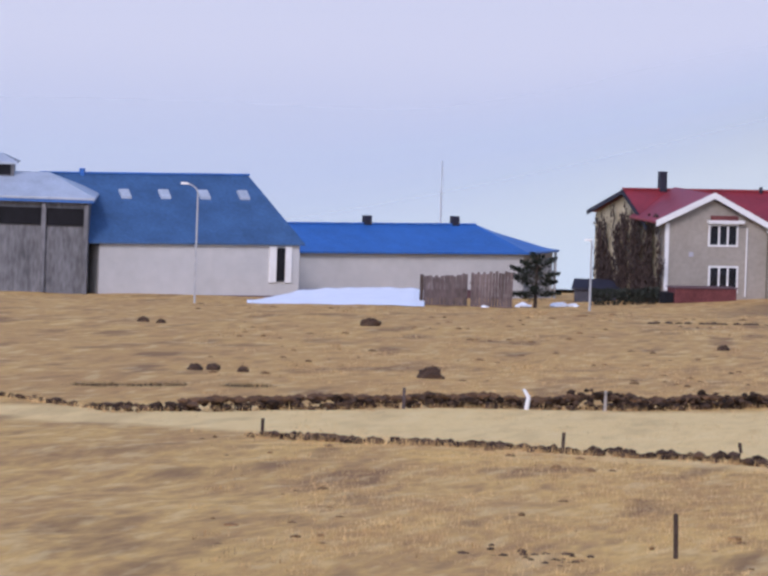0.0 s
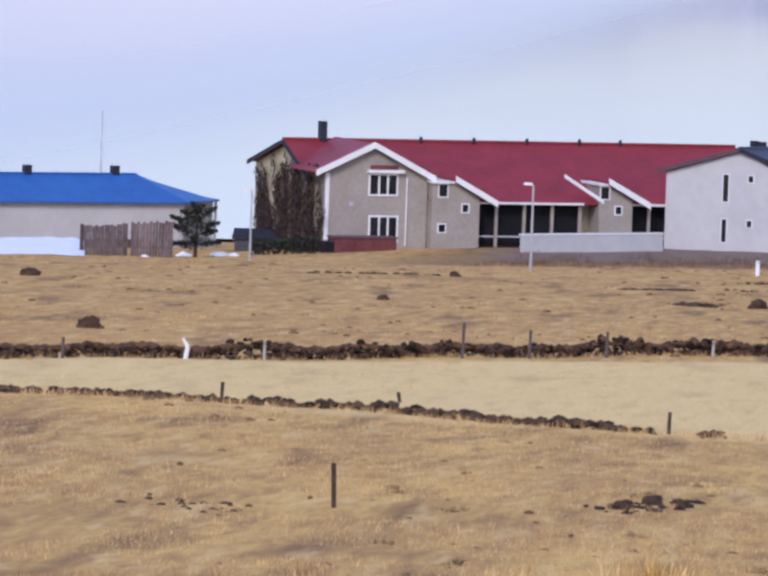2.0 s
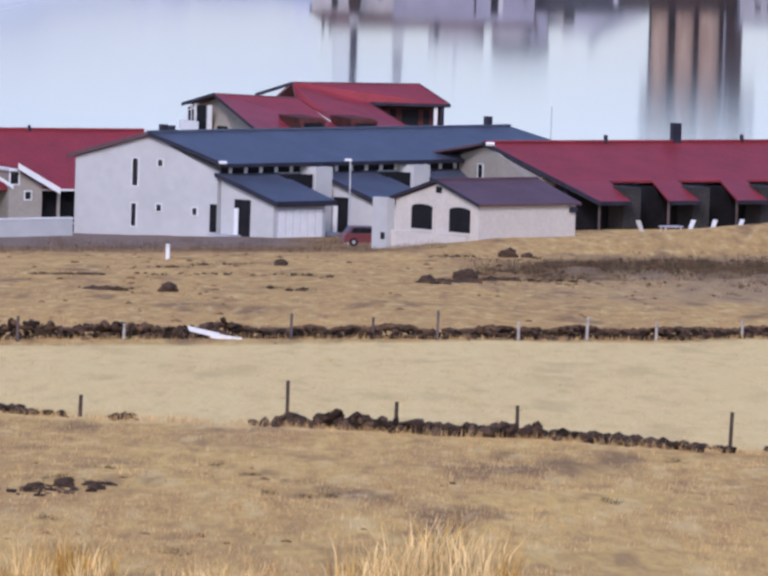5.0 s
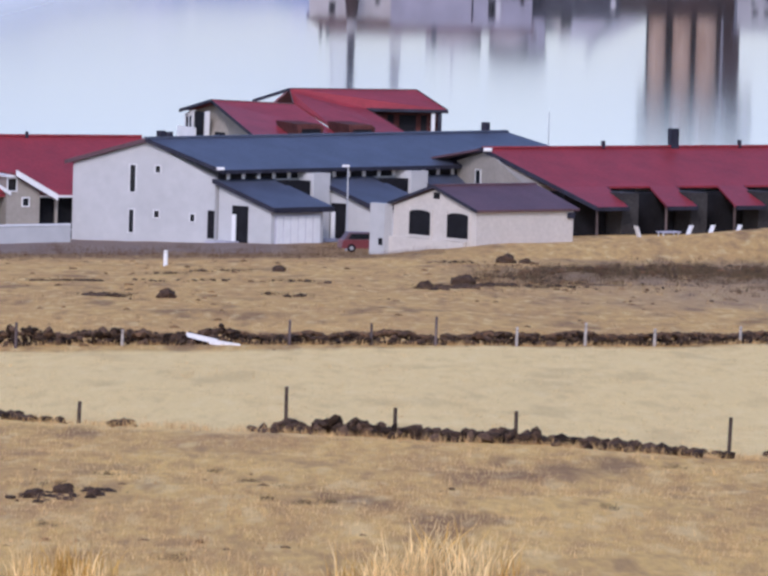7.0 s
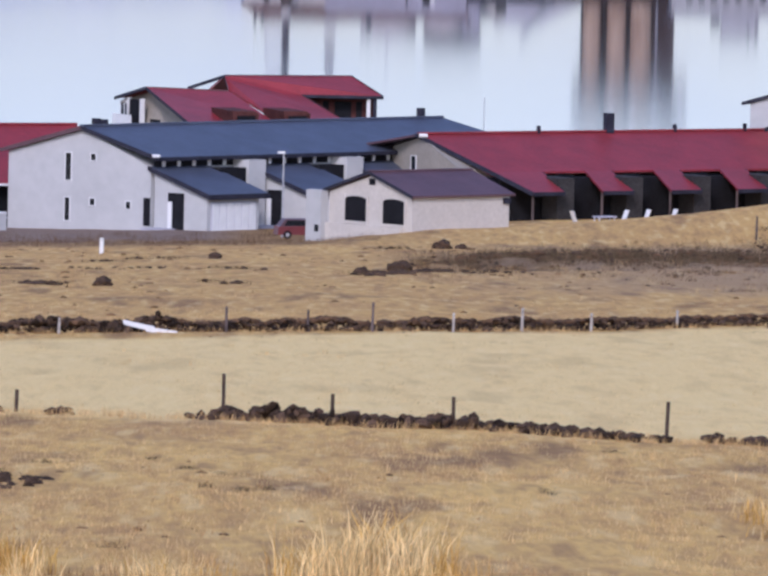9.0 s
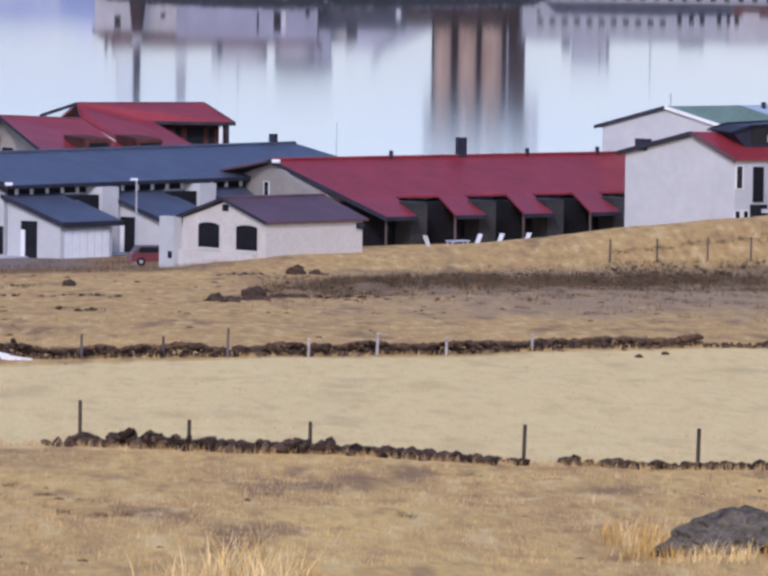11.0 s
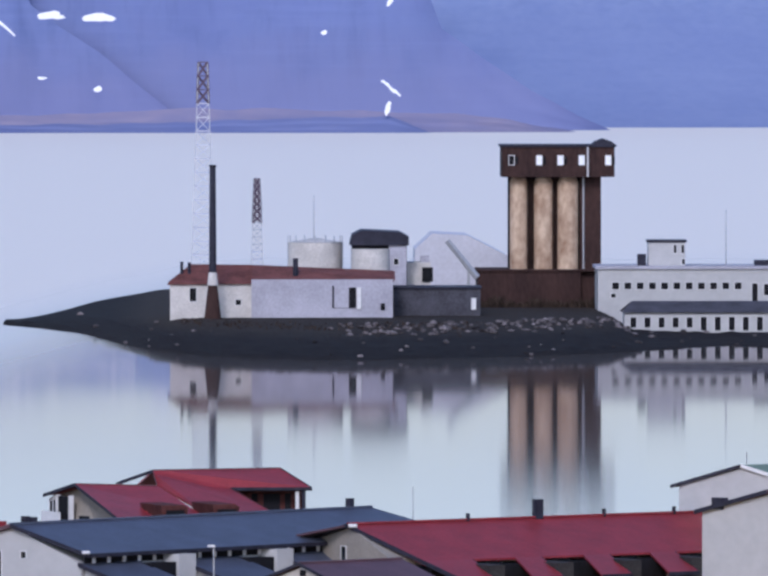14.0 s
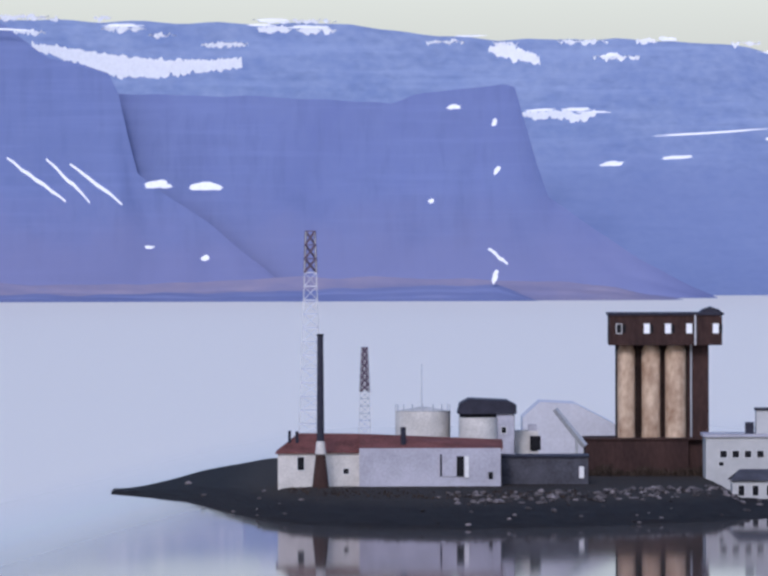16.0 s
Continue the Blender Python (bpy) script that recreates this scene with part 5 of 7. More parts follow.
def cream_garage():
    P = Plan(6.5, 700, 38, 132)
    t = thing("outbuilding", P(0, 0, 9), "small cream gabled outbuilding with plum brown roof", "house")
    part("wall", prism_a(P, [(0, 6), (8.9, 6), (8.9, 12.15), (4.44, 13.5), (0, 12.15)], 0, 8.9), CREAM_WALL, t)
    part("roof", pl([P(-0.25, -0.3, 12.3), P(9.2, -0.3, 12.3), P(9.2, 4.44, 13.8), P(-0.25, 4.44, 13.8)]), PLUM_ROOF, t)
    part("roof", pl([P(-0.25, 4.44, 13.8), P(9.2, 4.44, 13.8), P(9.2, 9.3, 12.25), P(-0.25, 9.3, 12.25)]), PLUM_ROOF, t)
    side_board(P, -0.3, 12.32, 4.44, 13.84, -0.26, 0.22, 0.07, t, DARK_TRIM)
    side_board(P, 4.44, 13.84, 9.3, 12.3, -0.26, 0.22, 0.07, t, DARK_TRIM)
    part("ridge_cap", bx(P, -0.2, 9.2, 4.3, 4.6, 13.78, 13.9), PLUM_ROOF, t)
    for b in (0.8, 4.85):
        o = part("opening", bx(P, -0.05, -0.003, b, b + 2.3, 10.15, 11.7), VOID, t, "dark unglazed window opening")
        bm = bmesh.new()
        n = 9
        f = [bm.verts.new(P(-0.05, b + 1.15 + 1.15 * math.cos(math.pi * k / n), 11.7 + 0.25 * math.sin(math.pi * k / n))) for k in range(n + 1)]
        bm.faces.new(f)
        part("arch", bm, VOID, o)
        for s0, s1, z0, z1 in ((b - 0.16, b, 9.9, 12.0), (b + 2.3, b + 2.46, 9.9, 12.0), (b, b + 2.3, 9.95, 10.14)):
            part("trim", bx(P, -0.09, -0.004, s0, s1, z0, z1), CREAM_WALL, o)
    part("vent", bx(P, -0.06, -0.003, 4.0, 4.6, 12.85, 13.3), VOID, t)
    part("pier", bx(P, -0.7, -0.01, 9.0, 10.6, 6, 12.2), WHITE_WALL, t, "white rendered corner pier")
    part("pier_hatch", bx(P, -0.75, -0.703, 9.2, 9.6, 9.2, 9.7), VOID, t)
    part("wall_bracket", bx(P, 8.3, 8.9, -0.2, -0.003, 11.6, 12.0), DARK_TRIM, t)
    part("yard_wall", bx(P, -0.3, -0.02, 1.0, 9.0, 6, 9.9), CREAM_WALL, t)


cream_garage()


# Grey wall colour darkened for the shade under the roof teeth.
SHADE_WALL = mat("grey_wall_painted_shade", (0.048, 0.045, 0.044), 0.85, 0.2, 0.6)


def red_row():
    P = Plan(16, 775, 33, 118)
    t = thing("house", P(6, 4, 5.5), "long beige row house with saw-toothed red sheet roof", "house")
    A0, A1 = -3.6, 31.8
    ZR, ZM, ZL, BM = 12.45, 9.75, 8.4, 4.5
    part("wall", prism_a(P, [(6.0, 3), (20.5, 3), (20.5, 10.3), (11.5, 12.2), (6.0, 9.9)], A0 + 0.6, A1), BEIGE_WALL, t)
    part("roof", pl([P(A0, 11.5, ZR), P(-0.84, BM, ZM), P(A1, BM, ZM), P(A1, 11.5, ZR)]), RED_ROOF, t)
    part("roof", pl([P(A0, 11.5, ZR), P(A1, 11.5, ZR), P(A1, 21.2, 10.6), P(A0 - 3.4, 21.2, 10.6)]), PLUM_ROOF, t)
    part("ridge_cap", bx(P, A0, A1, 11.3, 11.7, ZR - 0.02, ZR + 0.14), RED_ROOF, t)
    for k, a in enumerate((0.94, 7.6, 14.25, 20.8)):
        u = -0.84 if k == 0 else a + 0.9
        part("roof_tooth", pl([P(a, 0, ZL), P(a + 2.95, 0, ZL), P(a + 3.4, BM, ZM), P(u, BM, ZM)]), RED_ROOF, t)
        part("fascia", bx(P, a, a + 2.95, -0.06, -0.003, ZL - 0.3, ZL + 0.02), DARK_TRIM, t)
        hexa_bm = bmesh.new()
        hexa(hexa_bm, [P(a + 2.95, 0, ZL - 0.32), P(a + 3.05, 0, ZL - 0.32), P(a + 3.5, BM, ZM - 0.32), P(a + 3.4, BM, ZM - 0.32), P(a + 2.95, 0, ZL), P(a + 3.05, 0, ZL), P(a + 3.5, BM, ZM), P(a + 3.4, BM, ZM)])
        part("verge_board", hexa_bm, DARK_TRIM, t)
        # bay wall under each tooth, terraces between, shade painted into their dark colours
        part("bay_wall", bx(P, a + 3.0, a + 4.6, 1.2, 6.1, 3, 9.4), SHADE_WALL, t, "grey rendered bay wall with its shade painted in")
        part("terrace", bx(P, a - 1.2, a + 2.9, 3.6, 5.9, 4.5, 9.3), VOID, t, "deep terrace recess with its shade painted near-black")
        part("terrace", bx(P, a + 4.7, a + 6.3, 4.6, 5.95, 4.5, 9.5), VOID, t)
        part("terrace_post", bx(P, a + 0.2, a + 0.35, 0.5, 0.65, 3.5, 8.3), WOOD_OLD, t)
    part("gable_wall", prism_a(P, [(6.0, 3), (20.6, 3), (20.6, 10.3), (11.5, 12.2), (3.2, 9.3), (3.2, 3)], A0 + 0.35, A0 + 0.59), BEIGE_WALL, t)
    side_board(P, 11.5, ZR + 0.04, 21.2, 10.64, A0 - 0.02, 0.3, 0.1, t, DARK_TRIM)
    bm = bmesh.new()
    hexa(bm, [P(A0 - 0.1, 11.5, ZR - 0.3), P(A0, 11.5, ZR - 0.3), P(0.94, 0, ZL - 0.3), P(0.84, 0, ZL - 0.3), P(A0 - 0.1, 11.5, ZR + 0.03), P(A0, 11.5, ZR + 0.03), P(0.94, 0, ZL + 0.03), P(0.84, 0, ZL + 0.03)])
    part("verge_board", bm, DARK_TRIM, t)
    window(t, P, "a", 12.3, 9.1, 0.8, 1.5, A0 + 0.35, 1, 0.06)
    part("gutter_end", rd(P(A0 - 0.2, 11.0, ZR - 0.1), P(A0 + 0.4, 10.6, ZR - 0.1), 0.16), WHITE_PAINT, t)
    part("chimney", bx(P, 14.6, 15.3, 11.2, 11.9, 12.2, 13.95), DARK_TRIM, t)
    for a in (8.0, 21.4, 28.4):
        part("roof_vent", rd(P(a, 11.4, 12.2), P(a, 11.4, 13.0), 0.17), DARK_TRIM, t)
    # garden furniture on the terrace
    gz = 5.6
    Q = Plan(21.0, 768, 33, 118)
    tb = thing("garden_table", Q(1.6, 0, gz), "pale garden table on the terrace", "table")
    part("tabletop", bx(Q, 0.6, 2.4, -0.5, 0.5, gz + 1.35, gz + 1.45), LILAC_WALL, tb)
    for a in (0.75, 2.2):
        for b in (-0.4, 0.35):
            part("leg", rd(Q(a, b, gz - 0.5), Q(a, b, gz + 1.35), 0.05), WHITE_PAINT, tb)
    for a, f in ((-0.9, 1), (2.9, -1), (5.0, -1), (7.6, -1)):
        c = thing("garden_chair", Q(a, 0, gz), "white reclining garden chair on the terrace", "chair", "chairs on the terrace")
        part("seat", bx(Q, a - 0.35, a + 0.35, -0.3, 0.3, gz + 0.75, gz + 0.85), WHITE_PAINT, c)
        bm = bmesh.new()
        hexa(bm, [Q(a - 0.34 * f, -0.3, gz + 0.8), Q(a - 0.26 * f, -0.3, gz + 0.8), Q(a - 0.26 * f, 0.3, gz + 0.8), Q(a - 0.34 * f, 0.3, gz + 0.8), Q(a - 0.8 * f, -0.3, gz + 1.9), Q(a - 0.7 * f, -0.3, gz + 1.9), Q(a - 0.7 * f, 0.3, gz + 1.9), Q(a - 0.8 * f, 0.3, gz + 1.9)])
        part("backrest", bm, WHITE_PAINT, c)
        for da in (-0.3, 0.3):
            for db in (-0.25, 0.25):
                part("leg", rd(Q(a + da, db, gz - 0.6), Q(a + da, db, gz + 0.75), 0.045), WHITE_PAINT, c)


red_row()


def white_row():
    P = Plan(42.9, 750, 28, 140)
    Q = Plan(42.9, 750, 28, 118)
    t = thing("house", P(0, 0, 9), "white terraced row with red lean-to roofs and dark dormers", "house")
    part("wall", prism_a(P, [(0, 6), (10.6, 6), (10.6, 14.75), (3.92, 16.35), (0, 14.65)], 0, 3.6), WHITE_WALL, t)
    part("wall", prism_a(P, [(0.4, 6), (10.6, 6), (10.6, 14.75), (3.92, 16.35), (0.4, 14.75)], 3.6, 46), WHITE_WALL, t)
    part("roof", pl([P(-0.3, -0.35, 14.75), P(46, -0.35, 14.75), P(46, 3.92, 16.65), P(-0.3, 3.92, 16.65)]), RED_ROOF, t)
    part("roof", pl([P(-0.3, 3.92, 16.65), P(46, 3.92, 16.65), P(46, 11.0, 14.85), P(-0.3, 11.0, 14.85)]), RED_ROOF, t)
    side_board(P, -0.35, 14.8, 3.92, 16.7, -0.31, 0.34, 0.1, t, PLUM_ROOF)
    side_board(P, 3.92, 16.7, 11.0, 14.9, -0.31, 0.34, 0.1, t, DARK_TRIM)
    part("ridge_box", bx(P, -0.2, 0.4, 8.5, 9.5, 15.0, 15.9), DARK_TRIM, t)
    window(t, P, "b", 0.1, 12.45, 0.55, 1.7, 0.0, 1, 0.07)
    for a in (0.0, 0.75):
        window(t, P, "b", a + 0.02, 9.7, 0.45, 1.0, 0.0, 1, 0.06)
    part("door", bx(P, 1.6, 2.5, -0.1, -0.003, 11.4, 14.1), VOID, t, "dark balcony door")
    part("balcony", bx(P, 1.5, 3.6, -1.6, -0.003, 10.6, 10.9), LILAC_WALL, t)
    part("balcony_rail", bx(P, 1.5, 3.6, -1.65, -1.55, 10.9, 12.0), LILAC_WALL, t)
    # Near-black box paints the shade under the balcony.
    part("balcony_painted_shade", bx(P, 1.3, 2.9, -1.0, -0.103, 9.4, 11.2), VOID, t)
    for k in range(5):
        s = 8.75 * k
        # lean-to wing: red roof falling to the front, white walls
        part("wing_roof", pl([Q(s + 3.9, -5.2, 12.75), Q(s + 10.4, -5.2, 12.75), Q(s + 9.1, 0.6, 15.05), Q(s + 3.4, 0.6, 15.05)], 0.2), RED_ROOF, t)
        part("fascia", bx(Q, s + 3.9, s + 10.4, -5.28, -5.203, 12.45, 12.77), DARK_TRIM, t)
        part("wing_wall", prism_a(Q, [(-4.6, 6), (-0.2, 6), (-0.2, 14.65), (-4.6, 12.6)], s + 4.6, s + 9.9), WHITE_WALL, t)
        # Porch is a solid block, its shade put into the near-black colour.
        part("porch", bx(Q, s + 3.3, s + 4.55, -3.2, -0.4, 8, 12.9), VOID, t, "porch beside the wing with its shade painted near-black")
        window(t, Q, "b", s + 6.5, 10.3, 0.85, 1.75, -4.6, 1, 0.08)
        window(t, Q, "b", s + 7.7, 10.3, 1.45, 1.75, -4.6, 2, 0.05)
        part("yard_screen", bx(Q, s + 10.6, s + 12.0, -2.6, -2.4, 8, 14.1), WHITE_WALL, t, "white yard screen wall")
        part("yard_window", bx(Q, s + 10.9, s + 11.8, -2.66, -2.603, 10.2, 12.2), VOID, t)
        if k:
            window(t, P, "b", s + 2.0, 13.3, 0.9, 0.9, 0.4, 1, 0.1)
        # roof monitor with dark glazing
        d = part("dormer", prism(Q, [(s + 2.0, 15.2), (s + 6.75, 15.2), (s + 6.75, 17.3), (s + 2.0, 17.15), (s + 0.5, 16.75)], 1.3, 4.6), DARK_TRIM, t, "dark glazed roof monitor")
        part("dormer_roof", pl([Q(s + 0.3, 1.0, 16.8), Q(s + 2.0, 1.0, 17.28), Q(s + 6.85, 1.0, 17.45), Q(s + 6.85, 4.8, 17.45), Q(s + 2.0, 4.8, 17.28), Q(s + 0.3, 4.8, 16.8)], 0.12), DARK_TRIM, d)
        part("dormer_end", bx(Q, s + 6.77, s + 6.87, 1.2, 4.7, 15.3, 17.3), LILAC_WALL, d)
        part("dormer_glass", bx(Q, s + 2.2, s + 6.6, 1.22, 1.297, 15.8, 17.0), GLASS, d)
        for j in range(5 if k == 0 else 0):
            part("dormer_bar", bx(Q, s + 3.6 + 0.55 * j, s + 3.72 + 0.55 * j, 1.15, 1.218, 15.9, 16.5), LILAC_WALL, d)


white_row()


def green_hall():
    P = Plan(46.2, 800, 30, 165)
    t = thing("hall", P(0, 0, 10), "big pale hall with green and light blue sheet roof", "hall")
    part("wall", prism_a(P, [(0, 5), (11.6, 5), (11.6, 14.6), (6.1, 16.1), (0, 14.4)], 0, 36), WHITE_WALL, t)
    cuts = [(-0.3, 7.0, GREEN_ROOF), (7.0, 18.5, PALE_ROOF), (18.5, 36.3, GREEN_ROOF)]
    for a0, a1, m in cuts:
        part("roof", pl([P(a0, -0.4, 14.4), P(a1, -0.4, 14.4), P(a1, 6.1, 16.35), P(a0, 6.1, 16.35)]), m, t)
        part("roof", pl([P(a0, 6.1, 16.35), P(a1, 6.1, 16.35), P(a1, 12.0, 14.6), P(a0, 12.0, 14.6)]), m, t)
    side_board(P, 6.1, 16.4, 12.0, 14.65, -0.31, 0.28, 0.1, t, DARK_TRIM)
    side_board(P, -0.4, 14.45, 6.1, 16.4, -0.31, 0.28, 0.1, t, WHITE_PAINT)
    part("chimney", bx(P, 31.0, 31.6, 5.9, 6.6, 16.0, 17.9), DARK_TRIM, t)
    part("chimney", bx(P, 31.62, 32.2, 5.9, 6.6, 16.0, 17.7), WHITE_WALL, t)
    for a in (8.5, 14.8, 25.0):
        part("roof_vent", rd(P(a, 5.4, 15.9), P(a, 5.4, 16.6), 0.2), DARK_TRIM, t)
    part("aerial", rd(P(0.2, 6.1, 16.3), P(0.2, 6.1, 17.4), 0.05, n=5), STEEL, t)


green_hall()


RED_BROWN = mat("red_brown_boarding", (0.10, 0.035, 0.03), 0.8, 0.25, 1.5)


def upper_house():
    def V(x, y, z, k=1.0):
        """A corner, slid by k along its line to the hilltop."""
        return Vector((x * k, y * k, 53 - (53 - z) * k))

    t = thing("house", (-6, 822, 5), "red roofed house with stepped roofs behind the white row", "house")
    ea, lo = 0.996, 0.991
    A, B = V(-8.4, 821.5, 15.04), V(2.3, 825.3, 15.04)
    C, D = V(5.0, 824.5, 13.4, ea), V(-1.9, 824, 13.4, ea)
    E, F, G = V(1.8, 821.8, 11.4, lo), V(-3.6, 818.8, 11.4, lo), V(-8.0, 819.8, 13.9)
    H, I = V(-14.9, 817.4, 14.1), V(-8.0, 818.2, 13.9)
    J, K = V(-4.2, 818.5, 11.4, lo), V(-11.3, 814.5, 11.4, lo)
    S, M = V(-17.6, 820.5, 13.06), V(-11.5, 823, 13.9)
    back = Vector((-2.5, 9, -2.6))
    for corners in ((A, B, C, D), (A, D, E, F, G), (H, I, J, K), (A + back, B + back, B, A), (S, H, I + back * 0.7, S + Vector((2, 8, 0)))):
        part("roof", pl(list(corners), 0.2), RED_ROOF, t)
    for p, q, m in ((S, H, DARK_TRIM), (M, A, DARK_TRIM), (B, C, DARK_TRIM), (H, K, DARK_TRIM), (A, B, PLUM_ROOF), (H, I, PLUM_ROOF), (C, D, DARK_TRIM), (A, G, PLUM_ROOF), (D, E, PLUM_ROOF)):
        bm = bmesh.new()
        off, low = Vector((0, -0.16, 0.05)), Vector((0, 0, -0.26))
        hexa(bm, [p + off + low, q + off + low, q + low, p + low, p + off, q + off, q, p])
        part("verge_board", bm, m, t)
    # gabled bay with posts and dark glass under the west verge
    drop = Vector((0, 0, -0.35))
    rear = Vector((1.5, 4, 0))
    foot = [V(-17.2, 820.7, 4), V(-10.8, 814.8, 4, lo), V(-10.8, 814.8, 11.0, lo), H + drop + Vector((0.3, 0.5, 0)), V(-17.2, 820.7, 12.8)]
    bm = bmesh.new()
    f = [bm.verts.new(p + Vector((0.3, 0.8, 0))) for p in foot]
    g = [bm.verts.new(p + rear) for p in foot]
    fs = [bm.faces.new(f), bm.faces.new(g[::-1])] + [bm.faces.new((f[k], g[k], g[(k + 1) % 5], f[(k + 1) % 5])) for k in range(5)]
    bmesh.ops.recalc_face_normals(bm, faces=fs)
    part("wall", bm, BEIGE_WALL, t)
    a0, a1 = V(-17.2, 820.7, 0), V(-11.0, 815.2, 0, lo)
    run = (a1 - a0).length
    P = Plan(a0.x, a0.y, math.degrees(math.atan2(a1.y - a0.y, a1.x - a0.x)), math.degrees(math.atan2(a1.y - a0.y, a1.x - a0.x)) + 90)
    for u, w, z0, z1, m, name in ((0.0, 0.25, 10.5, 12.75, WHITE_PAINT, "post"), (0.75, 0.2, 10.5, 12.9, WHITE_PAINT, "post"), (1.35, 0.25, 10.5, 13.1, WHITE_PAINT, "post"), (0.25, 0.5, 10.6, 12.5, VOID, "window_bay"), (0.95, 0.4, 10.6, 12.6, VOID, "window_bay"), (1.9, 1.8, 10.6, 13.0, VOID, "window_bay"), (3.9, 0.2, 10.6, 13.1, WHITE_PAINT, "post"), (6.0, 1.2, 10.6, 11.5, VOID, "window_bay")):
        part(name, bx(P, u, u + w, 0.1, 0.5, z0, z1), m, t)
    part("balcony_rail", bx(P, -0.2, 3.4, -0.5, -0.4, 10.6, 11.7), WHITE_PAINT, t)
    # deep balcony under the east eaves
    b0, b1 = V(-2.6, 824, 0, ea), V(4.6, 824.5, 0, ea)
    Q = Plan(b0.x, b0.y, math.degrees(math.atan2(b1.y - b0.y, b1.x - b0.x)), math.degrees(math.atan2(b1.y - b0.y, b1.x - b0.x)) + 90)
    part("wall", bx(Q, 0, 7.0, 1.6, 6, 4, 13.5), RED_BROWN, t, "dark stained boarding in the balcony")
    for u, w in ((0.9, 1.1), (2.6, 0.5), (3.6, 1.4), (5.4, 0.5)):
        part("balcony_door", bx(Q, u, u + w, 1.45, 1.597, 10.8, 13.0), VOID, t)
    part("floor", bx(Q, 0, 7.0, 0.1, 1.6, 10.2, 10.7), WHITE_PAINT, t)
    part("post", bx(Q, 6.2, 6.5, 0.1, 0.4, 10.7, 13.3), WHITE_PAINT, t)
    part("corner_post", bx(Q, 6.75, 7.05, 0.0, 0.5, 4, 13.35), DARK_TRIM, t)
    part("balcony_rail", bx(Q, 0.2, 6.2, 0.1, 0.16, 11.6, 11.72), DARK_TRIM, t)
    part("wall", bx(Plan(-10.5, 818, 15, 105), 0, 11.5, 0, 6, 4, 11.3), BEIGE_WALL, t)
    R = Plan(-8.2, 806.6, 20, 110)
    for a in (0.9, 5.4):
        d = part("dormer", prism(R, [(a, 11.2), (a + 1.9, 11.2), (a + 2.1, 12.55), (a + 1.7, 12.8), (a - 0.3, 12.8), (a - 0.2, 12.4)], -0.2, 5.0), RED_BROWN, t)
        part("dormer_window", bx(R, a + 0.15, a + 1.75, -0.28, -0.204, 11.3, 12.4), VOID, d)


upper_house()


# ---- the fields ----
def stone_mesh(seed):
    bm = bmesh.new()
    lump(bm, (0, 0, 0), 1.0, seed, 0.75)
    me = bpy.data.meshes.new("stone")
    bm.normal_update()
    bm.to_mesh(me)
    bm.free()
    me.materials.append(STONE_PIECE)
    return me


def piece_material():
    m = mat("fieldstone", (0.095, 0.058, 0.036), 0.95, 0.2, 2.5, second=(0.022, 0.015, 0.012))
    nt, b = m.node_tree, m.node_tree.nodes["Principled BSDF"]
    old = b.inputs["Base Color"].links[0].from_socket
    info, mr, hsv = nt.nodes.new("ShaderNodeObjectInfo"), nt.nodes.new("ShaderNodeMapRange"), nt.nodes.new("ShaderNodeHueSaturation")
    mr.inputs[3].default_value, mr.inputs[4].default_value = 0.2, 2.1
    nt.links.new(info.outputs["Random"], mr.inputs[0])
    nt.links.new(mr.outputs[0], hsv.inputs["Value"])
    nt.links.new(old, hsv.inputs["Color"])
    nt.links.new(hsv.outputs[0], b.inputs["Base Color"])
    return m


STONE_PIECE = piece_material()
STONES = [stone_mesh(100 + k) for k in range(8)]
WALL_UP = [(-44, 318), (-37.5, 304), (-33.8, 313.5), (-29.5, 322), (-24.8, 333), (-19.5, 345.5), (-14.4, 358), (-7, 369.5), (0.4, 378), (8.1, 389), (16, 402), (27.5, 415.5)]
WALL_LOW = [(-31, 283), (-25.4, 280.5), (-20.3, 280.5), (-15.4, 276), (-11, 270), (-8.5, 268), (-3.2, 265.5), (-1, 262.5), (1.6, 260.5), (4.2, 259), (6.7, 256), (8.8, 252.5), (12.6, 250), (16, 248.5), (24, 246)]


